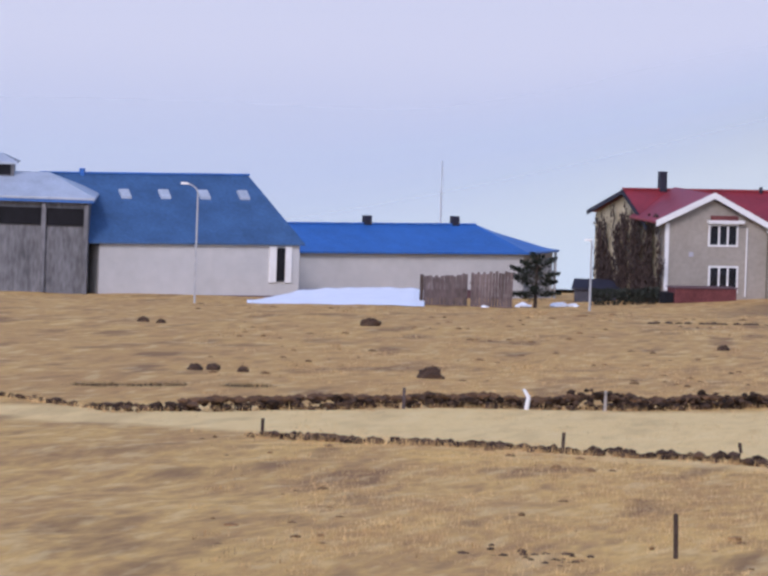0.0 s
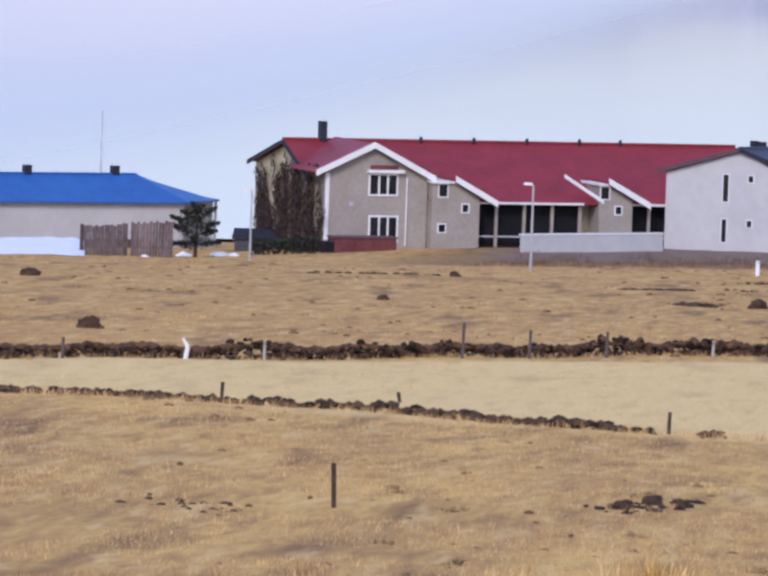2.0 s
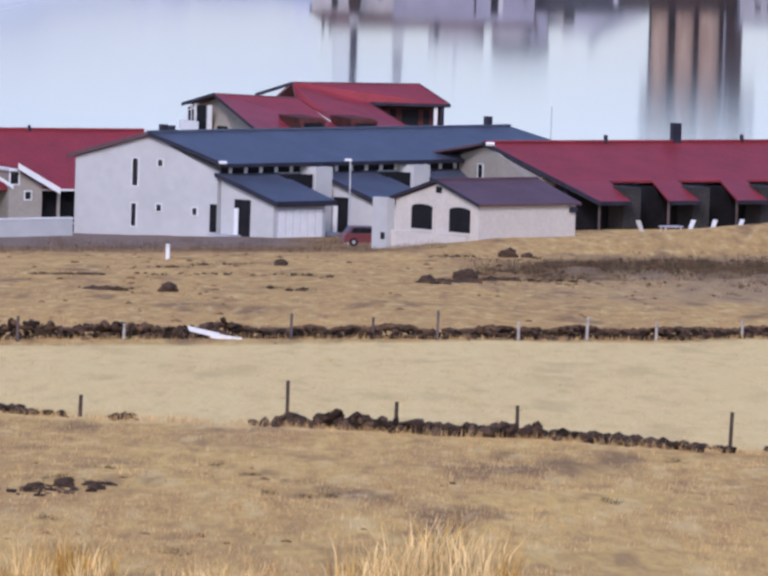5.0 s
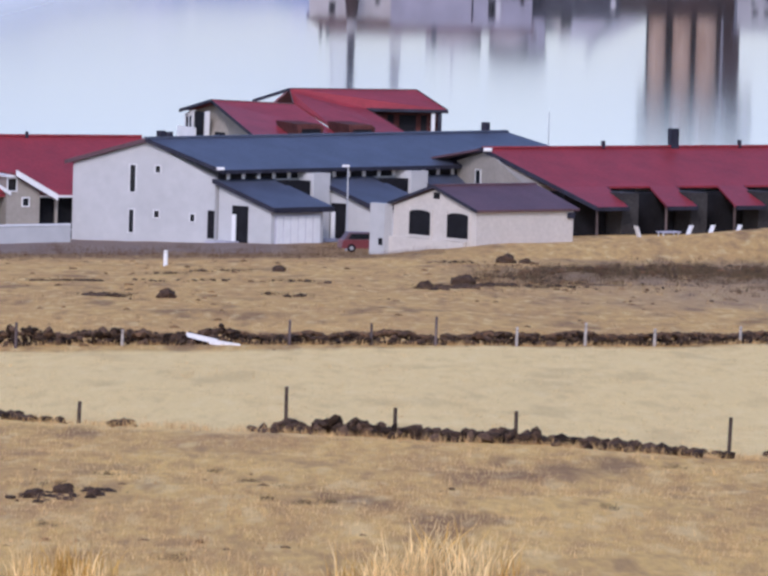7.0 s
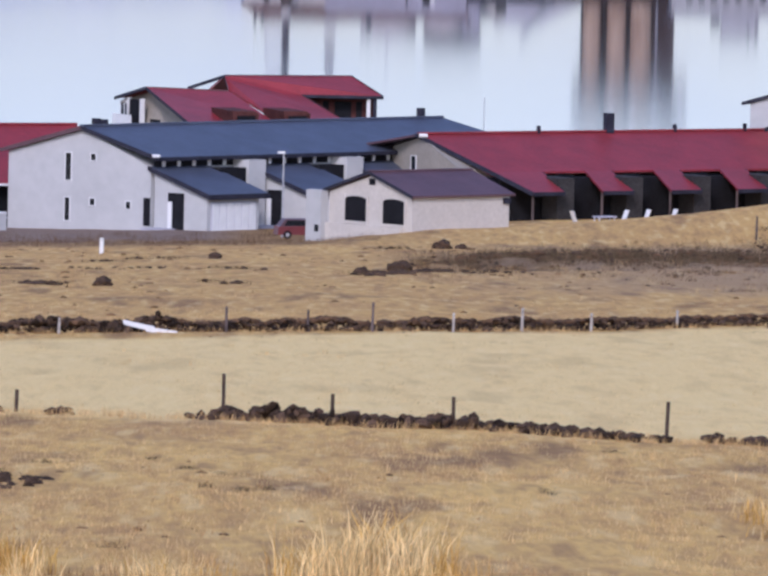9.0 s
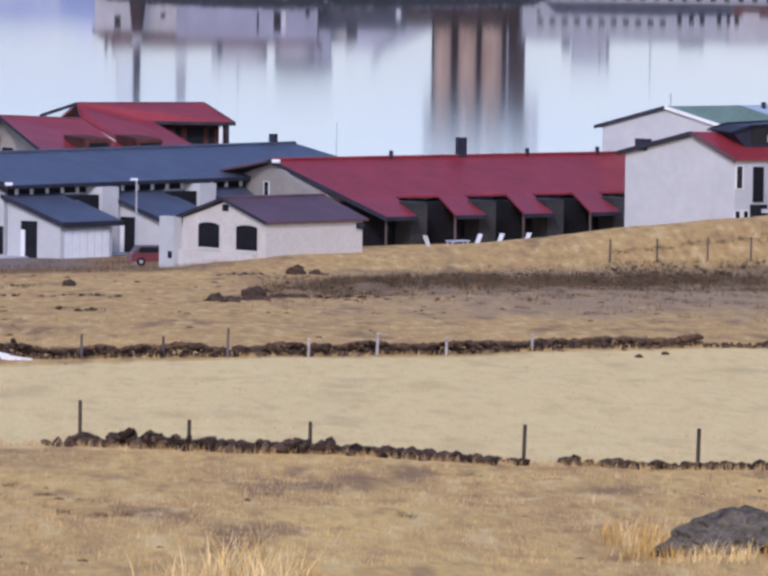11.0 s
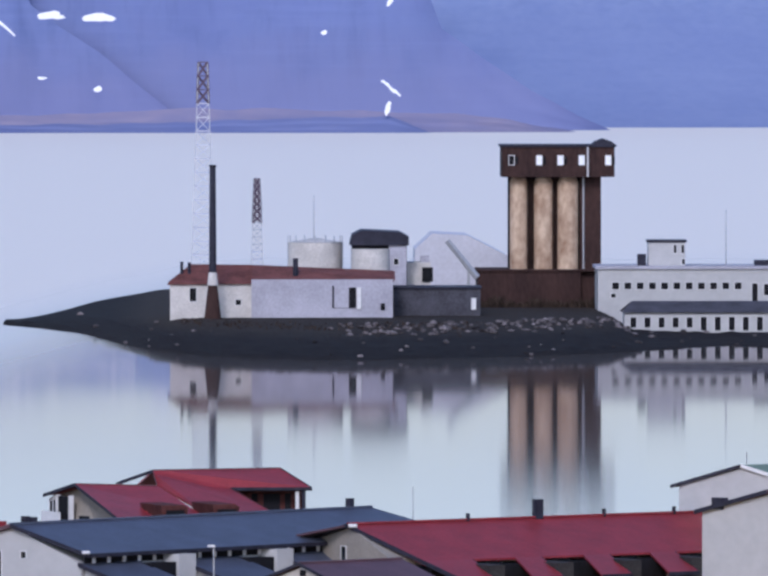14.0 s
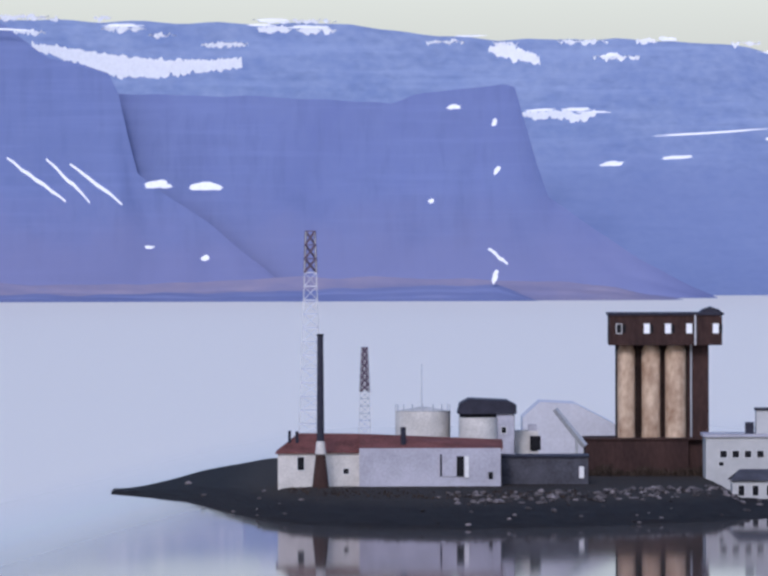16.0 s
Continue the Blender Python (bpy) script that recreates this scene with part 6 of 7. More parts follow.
def drystone_wall(name, label, line, spans, near, seed):
    """A tumbled wall: stones heaped along a line. spans: (x0, x1, height, stones a metre)."""
    rng = random.Random(seed)
    w = thing(name, (line[0][0], line[0][1], ground_z(*line[0])), label, "stone wall")
    root = ROOT[w.name]
    rest, count = bmesh.new(), 0
    for x0, x1, high, dens in spans:
        for _ in range(int((x1 - x0) * dens * 2.6)):
            x = rng.uniform(x0, x1)
            bump = 0.55 + 0.9 * abs(noise.noise(Vector((x * 0.55, seed, 0.3))))
            hill = high * min(1.25, bump)
            lift = rng.random() ** 1.3 * hill
            r = rng.uniform(0.05, 0.17) * (1.2 if lift < 0.2 else 1.0)
            y = lerp(line, x) + rng.gauss(0, 0.55) * (1 - 0.6 * lift / max(high, 0.1))
            c = (x, y, ground_z(x, y) + lift + r * 0.25)
            if near[0] < x < near[1] and count < 300:
                ob = new("stone", rng.choice(STONES))
                ob.parent = w
                ob.location = Vector(c) - root
                ob.scale = (r * rng.uniform(0.8, 1.3), r * rng.uniform(0.8, 1.2), r * rng.uniform(0.8, 1.2))
                ob.rotation_euler = (rng.uniform(-1.2, 1.2), rng.uniform(-1.2, 1.2), rng.uniform(0, 6.28))
                count += 1
            else:
                lump(rest, c, r * rng.uniform(0.7, 1.25), rng.randint(0, 99999), 0.6)
    part("rubble", rest, STONE, w)["kind"] = "stuff"
    return w


drystone_wall("drystone_wall", "tumbled dark drystone wall with turf on top", WALL_UP, ((-44, -38, 0.12, 4), (-38, -34, 0.3, 10), (-34, -26, 0.45, 18), (-26, -6, 0.62, 24), (-6, 2, 0.5, 21), (2, 16, 0.5, 21), (16, 21, 0.38, 14), (21, 28, 0.2, 8)), (-16, -4.5), 21)
drystone_wall("drystone_wall", "low collapsed drystone wall half sunk in grass", WALL_LOW, ((-31, -25, 0.14, 9), (-25, -16, 0.16, 9), (-16, -9.5, 0.22, 13), (-9.5, -8.6, 0.1, 5), (-7.6, -6.6, 0.06, 4), (-3.6, -2.8, 0.12, 8), (-2.8, 4.2, 0.34, 24), (4.2, 6.8, 0.26, 20), (6.8, 9.0, 0.15, 11), (10, 16, 0.14, 8), (16, 24, 0.2, 10)), (-3.2, 9.2), 22)

TURF = mat("brown_turf_top", (0.16, 0.09, 0.045), 0.95, 0.3, 2.0, second=(0.07, 0.04, 0.025), island=0.3)


def wall_turf():
    """Withered turf hanging over the long wall."""
    rng = random.Random(40)
    bm = bmesh.new()
    for _ in range(900):
        x = rng.uniform(-36, 22)
        y = lerp(WALL_UP, x) + rng.uniform(-0.1, 0.8)
        lump(bm, (x, y, ground_z(x, y) + 0.3 + 0.28 * abs(noise.noise(Vector((x * 0.55, 21, 0.3))))), rng.uniform(0.12, 0.3), rng.randint(0, 99999), 0.5)
    solo("turf", bm, TURF, "withered brown turf along the wall top", "turf", kind="stuff")


wall_turf()


def fence_post(x, y, h, lean=0.0, r=0.055, material=None, label="weathered dark timber fence post standing in grass"):
    t = thing("fence_post", (x, y, ground_z(x, y)), label, "post", "fence posts in the field")
    z = ground_z(x, y)
    rng = random.Random(int(x * 100) + int(y))
    bm = bmesh.new()
    top = Vector((x + lean * h, y, z + h))
    rod(bm, (x, y, z - 0.3), top, r, r * 0.9, 7)
    for v in bm.verts:
        v.co += Vector((rng.uniform(-1, 1), rng.uniform(-1, 1), rng.uniform(-1, 1))) * r * 0.15
    part("post", bm, material or WOOD_POST, t)
    part("staple", rd(top + Vector((-r, -r, -0.12)), top + Vector((r, -r, -0.12)), 0.008, n=5), WOOD_POST, t)


for px, py, ph, pn in ((-13.3, 205, 0.95, -0.05), (-22, 286, 0.52, 0.06), (-30.8, 285.2, 0.5, 0.03), (-16.7, 286, 0.28, -0.35), (-8.3, 268.4, 0.66, 0.04), (-2.63, 272, 1.1, 0.0), (0.4, 270, 0.6, 0.02), (3.73, 268, 0.62, 0.0), (9.1, 254.5, 1.02, 0.03), (13.5, 251.7, 0.98, 0.02), (17.6, 249, 0.7, 0.02)):
    fence_post(px, py, ph, pn)
PALE_POST = mat("bleached_post_timber", (0.42, 0.38, 0.34), 0.9, 0.2, 5)
for px, py, ph, c in ((-13.4, 357, 0.95, 0), (-9.7, 364, 0.6, 1), (-3.56, 372, 1.0, 0), (-0.45, 376, 0.85, 0), (2.05, 378, 1.15, 0), (5.25, 383, 0.75, 1), (8.03, 387.5, 0.9, 1), (10.9, 392, 0.75, 1), (-24.2, 333, 0.7, 1), (-18.1, 346, 1.25, 0), (-16.0, 352, 1.05, 0), (-29.9, 320, 0.7, 0), (27.0, 414.5, 1.0, 0), (14.6, 399, 0.7, 1)):
    fence_post(px, py, ph, 0.02, 0.06, PALE_POST if c else WOOD_OLD, "bleached fence post set in the drystone wall" if c else "brown fence post beside the drystone wall")
for px in (29.6, 32.8, 36.25, 39.2, 43.0, 46.3, 49.7, 52.8, 60.4, 64.0):
    fence_post(px, 665, 1.6, 0.01, 0.07, WOOD_OLD, "thin brown fence post on the mound")
fence_post(-13.8, 616, 1.0, 0.0, 0.14, WHITE_PAINT, "short white painted marker post")


def a_frame():
    x, y = 56.6, 665
    z = ground_z(x, y)
    t = thing("trestle", (x, y, z), "brown timber A-frame stile on the mound", "stile")
    for s in (-1, 1):
        part("leg", rd((x + s * 0.95, y, z - 0.2), (x, y + 0.1, z + 2.15), 0.12), WOOD_POST, t)
    part("crossbar", rd((x - 0.5, y, z + 1.0), (x + 0.5, y, z + 1.0), 0.06), WOOD_OLD, t)
    part("board", bx(Plan(x, y, 0, 90), -0.15, 0.15, -0.1, -0.04, z + 0.1, z + 1.1), BEIGE_WALL, t)


a_frame()


def boulder(x, y, r, label, seed, squash=0.75, material=None):
    bm = bmesh.new()
    made = bmesh.ops.create_icosphere(bm, subdivisions=4 if r > 0.8 else 3, radius=1.0)
    rng = random.Random(seed)
    off = Vector((rng.uniform(0, 50), rng.uniform(0, 50), 0))
    z = ground_z(x, y)
    for v in made["verts"]:
        n = 1 + 0.35 * noise.noise(v.co * 1.3 + off) + 0.16 * noise.noise(v.co * 3.7 + off) - 0.3 * abs(noise.noise(v.co * 2.3 + off)) + 0.1 * noise.noise(v.co * 8 + off)
        v.co = Vector((v.co.x * r * n + x, v.co.y * r * n + y, v.co.z * r * squash * n + z + r * 0.15))
    solo("boulder", bm, material or STONE, label, "boulder", "boulders in the field")


for k, (bx_, by_, br) in enumerate(((-46.8, 482, 0.5), (-42.3, 367.5, 0.32), (-41.7, 368.5, 0.3), (-40.4, 367, 0.25), (-33.4, 368.5, 0.52), (-56.8, 471, 0.3), (-55.7, 469, 0.25), (-29.6, 555, 0.35), (-27.6, 455, 0.3), (-6.3, 584, 0.42), (4.4, 546, 0.72), (8.0, 640, 0.7), (9.2, 642, 0.4), (2.2, 522, 0.45), (-10.5, 472, 0.5), (-6.3, 580, 0.4), (19.9, 396, 0.16), (18.6, 391, 0.16), (-7.5, 212, 0.22), (-6.9, 214.5, 0.26), (-6.2, 214, 0.2))):
    boulder(bx_, by_, br, "dark lichened boulder lying in dry grass", 60 + k)


def streak(x0, y0, x1, y1, n, r, label, seed):
    """A broken line of dark clods and stones."""
    rng = random.Random(seed)
    bm = bmesh.new()
    for k in range(n):
        f = rng.random()
        x, y = x0 + (x1 - x0) * f + rng.gauss(0, 0.15), y0 + (y1 - y0) * f + rng.gauss(0, 1.2)
        lump(bm, (x, y, ground_z(x, y) + r * 0.1), r * rng.uniform(0.5, 1.3), rng.randint(0, 99999), 0.5)
    solo("clods", bm, STONE, label, "stones", kind="stuff")


streak(-37.0, 543, -30.8, 565, 46, 0.2, "broken line of dark turf clods", 1)
streak(-18.5, 522, -15.0, 524, 34, 0.22, "dark clods in a hollow", 2)
streak(-14.4, 471, -12.6, 472, 26, 0.24, "dark clods in dry grass", 3)
streak(-13.5, 530, -8.5, 532, 26, 0.16, "scattered dark clods", 4)
streak(-8.0, 210, -6.0, 216, 40, 0.14, "dark stones round a bare hole", 5)
streak(-17.8, 206, -15.0, 203, 30, 0.1, "thin dark scrape in the turf", 6)
streak(2.4, 515, 7.0, 548, 60, 0.3, "dark broken turf edge", 7)


HEATH = mat("dark_heath_grass", (0.13, 0.088, 0.046), 0.95, 0.3, 0.35, second=(0.045, 0.034, 0.022), bump=0.0, island=0.5)


def blades(name, label, spots, material, seed):
    """Tufts of grass: spots are (x, y, height, spread, blades)."""
    rng = random.Random(seed)
    verts, faces = [], []
    for x, y, h, w, n in spots:
        for _ in range(n):
            bx0, by0 = x + rng.gauss(0, w), y + rng.gauss(0, w)
            z = ground_z(bx0, by0) - 0.02
            hh = h * rng.uniform(0.55, 1.15)
            a, lean = rng.uniform(0, math.pi), rng.gauss(0.05, 0.28) * hh
            t = 0.005 + 0.011 * hh
            dx, dy = math.cos(a) * t, math.sin(a) * t
            i = len(verts)
            mx = bx0 + lean * 0.35
            verts += [(bx0 - dx, by0 - dy, z), (bx0 + dx, by0 + dy, z), (mx + dx * 0.7, by0 + dy * 0.7, z + hh * 0.6), (mx - dx * 0.7, by0 - dy * 0.7, z + hh * 0.6), (bx0 + lean, by0, z + hh)]
            faces += [(i, i + 1, i + 2, i + 3), (i + 3, i + 2, i + 4)]
    me = bpy.data.meshes.new(name)
    me.from_pydata(verts, [], faces)
    me.materials.append(material)
    tagged(new(name, me), label, "grass", kind="stuff")


def turf_bank():
    """The dark broken bank that runs below the mound."""
    rng = random.Random(12)
    bm, gm = bmesh.new(), bmesh.new()
    rough = []
    for k in range(4200):
        x = 5 + 60 * rng.random() ** 0.85
        core = k % 5
        taper = 0.25 + 0.75 * smooth01((x - 5) / 14)
        off = rng.gauss(-4, 30) * taper - 22 * (1 - taper) if core else rng.gauss(-50, 40)
        y = min(min(575 + 2.0 * x, 638) + off, 660 + rng.gauss(0, 1.5))
        d = max(0.35, 1 - abs(off) / 60)
        gap = noise.noise(Vector((x * 0.35, y * 0.03, 0)))
        if gap < (-0.25 if core else 0.0):
            continue
        low = rng.uniform(0, 0.6) * taper * d * (1 if core else 0.1)
        for _ in range(2 if core else 1):
            rough.append((x + rng.gauss(0, 0.3), y + rng.gauss(0, 1.5), rng.uniform(0.2, 0.55) * d + low, 0.25, 7))
        if k % 3 == 0:
            r = rng.uniform(0.12, 0.34) * d if core else rng.uniform(0.06, 0.17)
            lump(bm if rng.random() < 0.3 else gm, (x, y, ground_z(x, y) + low), r, rng.randint(0, 99999), 0.5)
    solo("turf_bank", bm, mat("dark_peat", (0.105, 0.068, 0.045), 0.95, 0.3, 1.2, second=(0.035, 0.024, 0.018), island=0.5), "dark eroded peat bank with stones", "bank", kind="stuff")
    solo("turf_bank", gm, TURF, "brown turf hummocks on the eroded bank", "bank", kind="stuff")
    blades("bank_grass", "dark olive brown heather tufts on the bank", rough, HEATH, 19)


turf_bank()


def heath_clumps():
    """Dark heather clumps in the upper field, with a few low stones in each."""
    rng = random.Random(52)
    tufts, bm = [], bmesh.new()
    for x, y, w in ((-18.2, 522, 0.6), (-16.9, 522, 0.6), (-13.8, 472, 0.8), (-12.8, 474, 0.5), (-12.6, 559, 0.7), (-10.8, 573, 0.5), (-9.1, 580, 0.6), (-4.8, 532, 0.9), (-5.5, 492, 0.4), (-4.2, 488, 0.5), (5.0, 642, 1.0), (2.1, 518, 0.6), (3.4, 530, 0.9), (5.2, 542, 1.0), (7.5, 540, 1.1), (9.5, 543, 1.1)):
        for _ in range(int(46 * w)):
            px, py = x + rng.gauss(0, w), y + rng.gauss(0, 2.2)
            tufts.append((px, py, rng.uniform(0.08, 0.3), 0.16, 7))
        for _ in range(int(9 * w)):
            px, py = x + rng.gauss(0, w * 0.8), y + rng.gauss(0, 1.6)
            lump(bm, (px, py, ground_z(px, py) + 0.05), rng.uniform(0.08, 0.24), rng.randint(0, 99999), 0.5)
    for x0, y0, x1, y1, n, h in ((30.0, 672, 41.8, 678, 260, 0.35), (-45.5, 331, -42.8, 336, 260, 0.2), (-42.8, 336, -37.0, 343, 360, 0.2)):
        for _ in range(n):
            f = rng.random()
            px, py = x0 + (x1 - x0) * f + rng.gauss(0, 0.2), y0 + (y1 - y0) * f + rng.gauss(0, 1.0)
            if noise.noise(Vector((px * 0.4, py * 0.05, 3))) > -0.25:
                tufts.append((px, py, rng.uniform(0.3, 1.0) * h, 0.15, 7))
    for x, y, w in ((-11.3, 190, 0.12), (-9.3, 175, 0.25), (-9.5, 182, 0.1), (-10.8, 206, 0.15), (-7.2, 218, 0.35), (-6.4, 216, 0.3), (-6.8, 198, 0.2), (-3.0, 225, 0.15), (-2.4, 213, 0.08), (-1.6, 211, 0.1), (-1.0, 212, 0.1), (-2.0, 222, 0.2), (5.1, 214, 0.1), (-3.9, 184, 0.2), (-3.9, 232, 0.08), (-6.4, 227, 0.2), (7.3, 244, 0.15)):
        for _ in range(int(14 + 60 * w)):
            tufts.append((x + rng.gauss(0, w), y + rng.gauss(0, 0.8), rng.uniform(0.04, 0.14), 0.06, 6))
    solo("clods", bm, STONE, "low dark stones among heather clumps", "stones", kind="stuff")
    blades("heather", "dark brown heather clumps in the dry field", tufts, HEATH, 53)


heath_clumps()


def outcrop():
    MOSSY = mat("grey_lichen_rock", (0.20, 0.16, 0.115), 0.95, 0.3, 1.3, fine=5.0, second=(0.026, 0.021, 0.018), bump=0.6)
    for k, (x, y, r, s) in enumerate(((11.3, 198, 1.15, 0.62), (13.3, 201, 1.2, 0.95), (10.1, 196.5, 0.5, 0.6), (14.7, 203, 1.05, 0.6), (16.6, 205, 1.3, 0.8), (15.6, 197, 0.9, 0.6), (18.8, 206, 1.4, 0.8))):
        boulder(x, y, r, "grey lichened rock outcrop grown with dry grass", 300 + k, s, MOSSY)


outcrop()


STRAW = mat("tall_straw", (0.76, 0.58, 0.29), 0.9, 0.2, 0.5, second=(0.58, 0.38, 0.14), bump=0.0, island=0.45)
OCHRE = mat("golden_ochre_grass", (0.58, 0.36, 0.09), 0.9, 0.2, 0.5, second=(0.36, 0.19, 0.045), bump=0.0, island=0.45)
THATCH = mat("dead_brown_grass", (0.36, 0.21, 0.085), 0.9, 0.2, 0.6, second=(0.19, 0.105, 0.045), bump=0.0, island=0.5)
SHORT = mat("short_dry_grass", (0.68, 0.48, 0.22), 0.9, 0.2, 0.4, second=(0.40, 0.24, 0.10), bump=0.0, island=0.35)


def meadow():
    rng = random.Random(77)
    tall, short = [], []
    for _ in range(5200):
        x, y = rng.uniform(-22, 11), rng.uniform(142, 176)
        edge = 168 + 7 * noise.noise(Vector((x * 0.3, 3.1, 0))) + (3 if -8 < x < 3 else 0)
        if y > edge or noise.noise(Vector((x * 0.45, y * 0.12, 9))) < 0.0:
            continue
        tall.append((x, y, (0.3 + 0.62 * max(0.0, noise.noise(Vector((x * 0.5, y * 0.15, 4))) + 0.25) + rng.uniform(-0.08, 0.12)) * (1 - 0.45 * smooth01((-x - 6.5) / 4)), 0.2, 11))
    for cx, cy, n, h in ((1.3, 174, 70, 1.15), (0.2, 173, 70, 0.85), (2.0, 173, 30, 0.6), (-5.6, 174, 60, 0.7), (-2.6, 172, 30, 0.5), (-8.0, 173, 30, 0.45)):
        for _ in range(n):
            tall.append((cx + rng.gauss(0, 0.45), cy + rng.gauss(0, 1.0), h * rng.uniform(0.6, 1.1), 0.1, 8))
    for _ in range(30000):
        y = 150 + 270 * rng.random() ** 1.4
        x = rng.uniform(-0.105, 0.075) * y
        if noise.noise(Vector((x * 0.3, y * 0.1, 2))) < -0.2:
            continue
        pasture = 264 - 0.78 * x < y < 370 + 1.6 * x
        short.append((x, y, (0.05 if pasture else 0.10) + 0.10 * rng.random() ** 3, 0.18, 5))
    for wall in (WALL_UP, WALL_LOW):
        for _ in range(1500):
            x = rng.uniform(wall[0][0], wall[-1][0])
            short.append((x, lerp(wall, x) + rng.gauss(-0.6, 0.7), rng.uniform(0.12, 0.3), 0.12, 5))
    weeds = []
    for _ in range(1500):
        x, y = rng.uniform(-36, 6), rng.uniform(700, 760)
        if noise.noise(Vector((x * 0.3, y * 0.08, 11))) > 0.0:
            weeds.append((x, y, rng.uniform(0.2, 0.55), 0.3, 6))
    for _ in range(2600):
        x = rng.uniform(5, 64)
        weeds.append((x, min(min(568 + 2.0 * x, 632) + rng.gauss(0, 28), 664), rng.uniform(0.1, 0.45), 0.3, 6))
    for _ in range(140):
        cx, cy = rng.uniform(18, 66), rng.uniform(470, 640)
        for _ in range(6):
            weeds.append((cx + rng.gauss(0, 0.35), cy + rng.gauss(0, 0.8), rng.uniform(0.15, 0.4), 0.2, 8))
    for _ in range(900):
        x = rng.uniform(-36, 4)
        weeds.append((x, 700 + rng.gauss(0, 20), rng.uniform(0.15, 0.5), 0.35, 6))
    for _ in range(700):
        x, y = rng.uniform(9, 19.5), rng.uniform(192, 206)
        if x > 14.2 and rng.random() < 0.8:
            weeds.append((x, y, rng.uniform(0.2, 0.5), 0.15, 9))
        else:
            tall.append((x, y, rng.uniform(0.2, 0.45), 0.15, 8))
    blades("weeds", "withered brown weeds below houses and bank", weeds, TURF, 3)
    thatch, tussock, bleached = [], [], []
    for _ in range(4600):
        x, y = rng.uniform(-22, 11), rng.uniform(142, 177)
        if y < 171 + 7 * noise.noise(Vector((x * 0.3, 3.1, 0))) and noise.noise(Vector((x * 0.8, y * 0.2, 14))) > -0.15:
            thatch.append((x, y, rng.uniform(0.12, 0.38), 0.2, 7))
    for _ in range(9000):
        y = 176 + 480 * rng.random() ** 1.25
        x = rng.uniform(-0.115, 0.09) * y
        grown = noise.noise(Vector((x * 0.12, y * 0.03, 21))) + 0.5 * noise.noise(Vector((x * 0.6, y * 0.1, 8)))
        if 262 - 0.78 * x < y < 372 + 1.6 * x and rng.random() > 0.06 or grown < 0.02:
            continue
        k = 0.7 + y / 480
        (tussock if rng.random() < 0.5 else bleached).append((x, y, k * rng.uniform(0.06, 0.17), 0.13 * k, 8))
    blades("thatch", "matted brown dead grass under the tall straw", thatch, THATCH, 31)
    blades("tussocks", "low brown tussocks over the rough pasture", tussock, THATCH, 32)
    blades("tussocks", "low bleached tussocks over the rough pasture", bleached, SHORT, 33)
    golden = [q for q in tall if noise.noise(Vector((q[0] * 0.7, q[1] * 0.2, 30))) + rng.uniform(-0.3, 0.3) > 0.0]
    pale = [q for q in tall if q not in set(golden)]
    blades("tall_grass", "tall bleached straw grass on the near slope", pale, STRAW, 1)
    blades("tall_grass", "tall golden ochre grass on the near slope", golden, OCHRE, 4)
    blades("grass", "short dry grass tufts over the fields", short, SHORT, 2)


meadow()


def clods():
    rng = random.Random(91)
    bm = bmesh.new()
    for _ in range(1100):
        y = 170 + 480 * rng.random()
        x = rng.uniform(-0.115, 0.085) * y
        if noise.noise(Vector((x * 0.15, y * 0.05, 6))) < 0.0 or 264 - 0.78 * x < y < 370 + 1.6 * x:
            continue
        lump(bm, (x, y, ground_z(x, y)), rng.uniform(0.04, 0.12) * (1 + y / 500), rng.randint(0, 99999), 0.5)
    solo("clods", bm, mat("dry_clod", (0.26, 0.15, 0.065), 0.95, 0.3, 2.0, second=(0.12, 0.07, 0.035), island=0.3), "small brown clods scattered over rough grass", "clods", kind="stuff")


clods()


# ---- things round the houses ----
def board_fence():
    rng = random.Random(14)
    P = Plan(-68.0, 742, 3, 93)
    t = thing("board_fence", P(3, 0, ground_z(-65, 742)), "weathered upright board fence with a gap", "fence")
    z = ground_z(-65, 742)
    a = 0.0
    while a < 6.7:
        w = rng.uniform(0.17, 0.26)
        if not 3.2 < a < 3.5:
            top = 6.75 + 0.09 * a + rng.uniform(-0.12, 0.12)
            part("board", bx(P, a, a + w, rng.uniform(0, 0.04), 0.07 + rng.uniform(0, 0.03), z - 0.3, top), WOOD_OLD, t)
        a += w + rng.uniform(0.005, 0.03)
    for zz in (z + 0.6, z + 1.7):
        part("rail", bx(P, 0, 3.3, 0.12, 0.2, zz, zz + 0.1), WOOD_OLD, t)
        part("rail", bx(P, 3.5, 6.8, 0.12, 0.2, zz, zz + 0.1), WOOD_OLD, t)
    part("post", bx(P, -0.3, -0.02, 0, 0.25, z - 0.3, 6.9), WOOD_POST, t)


board_fence()


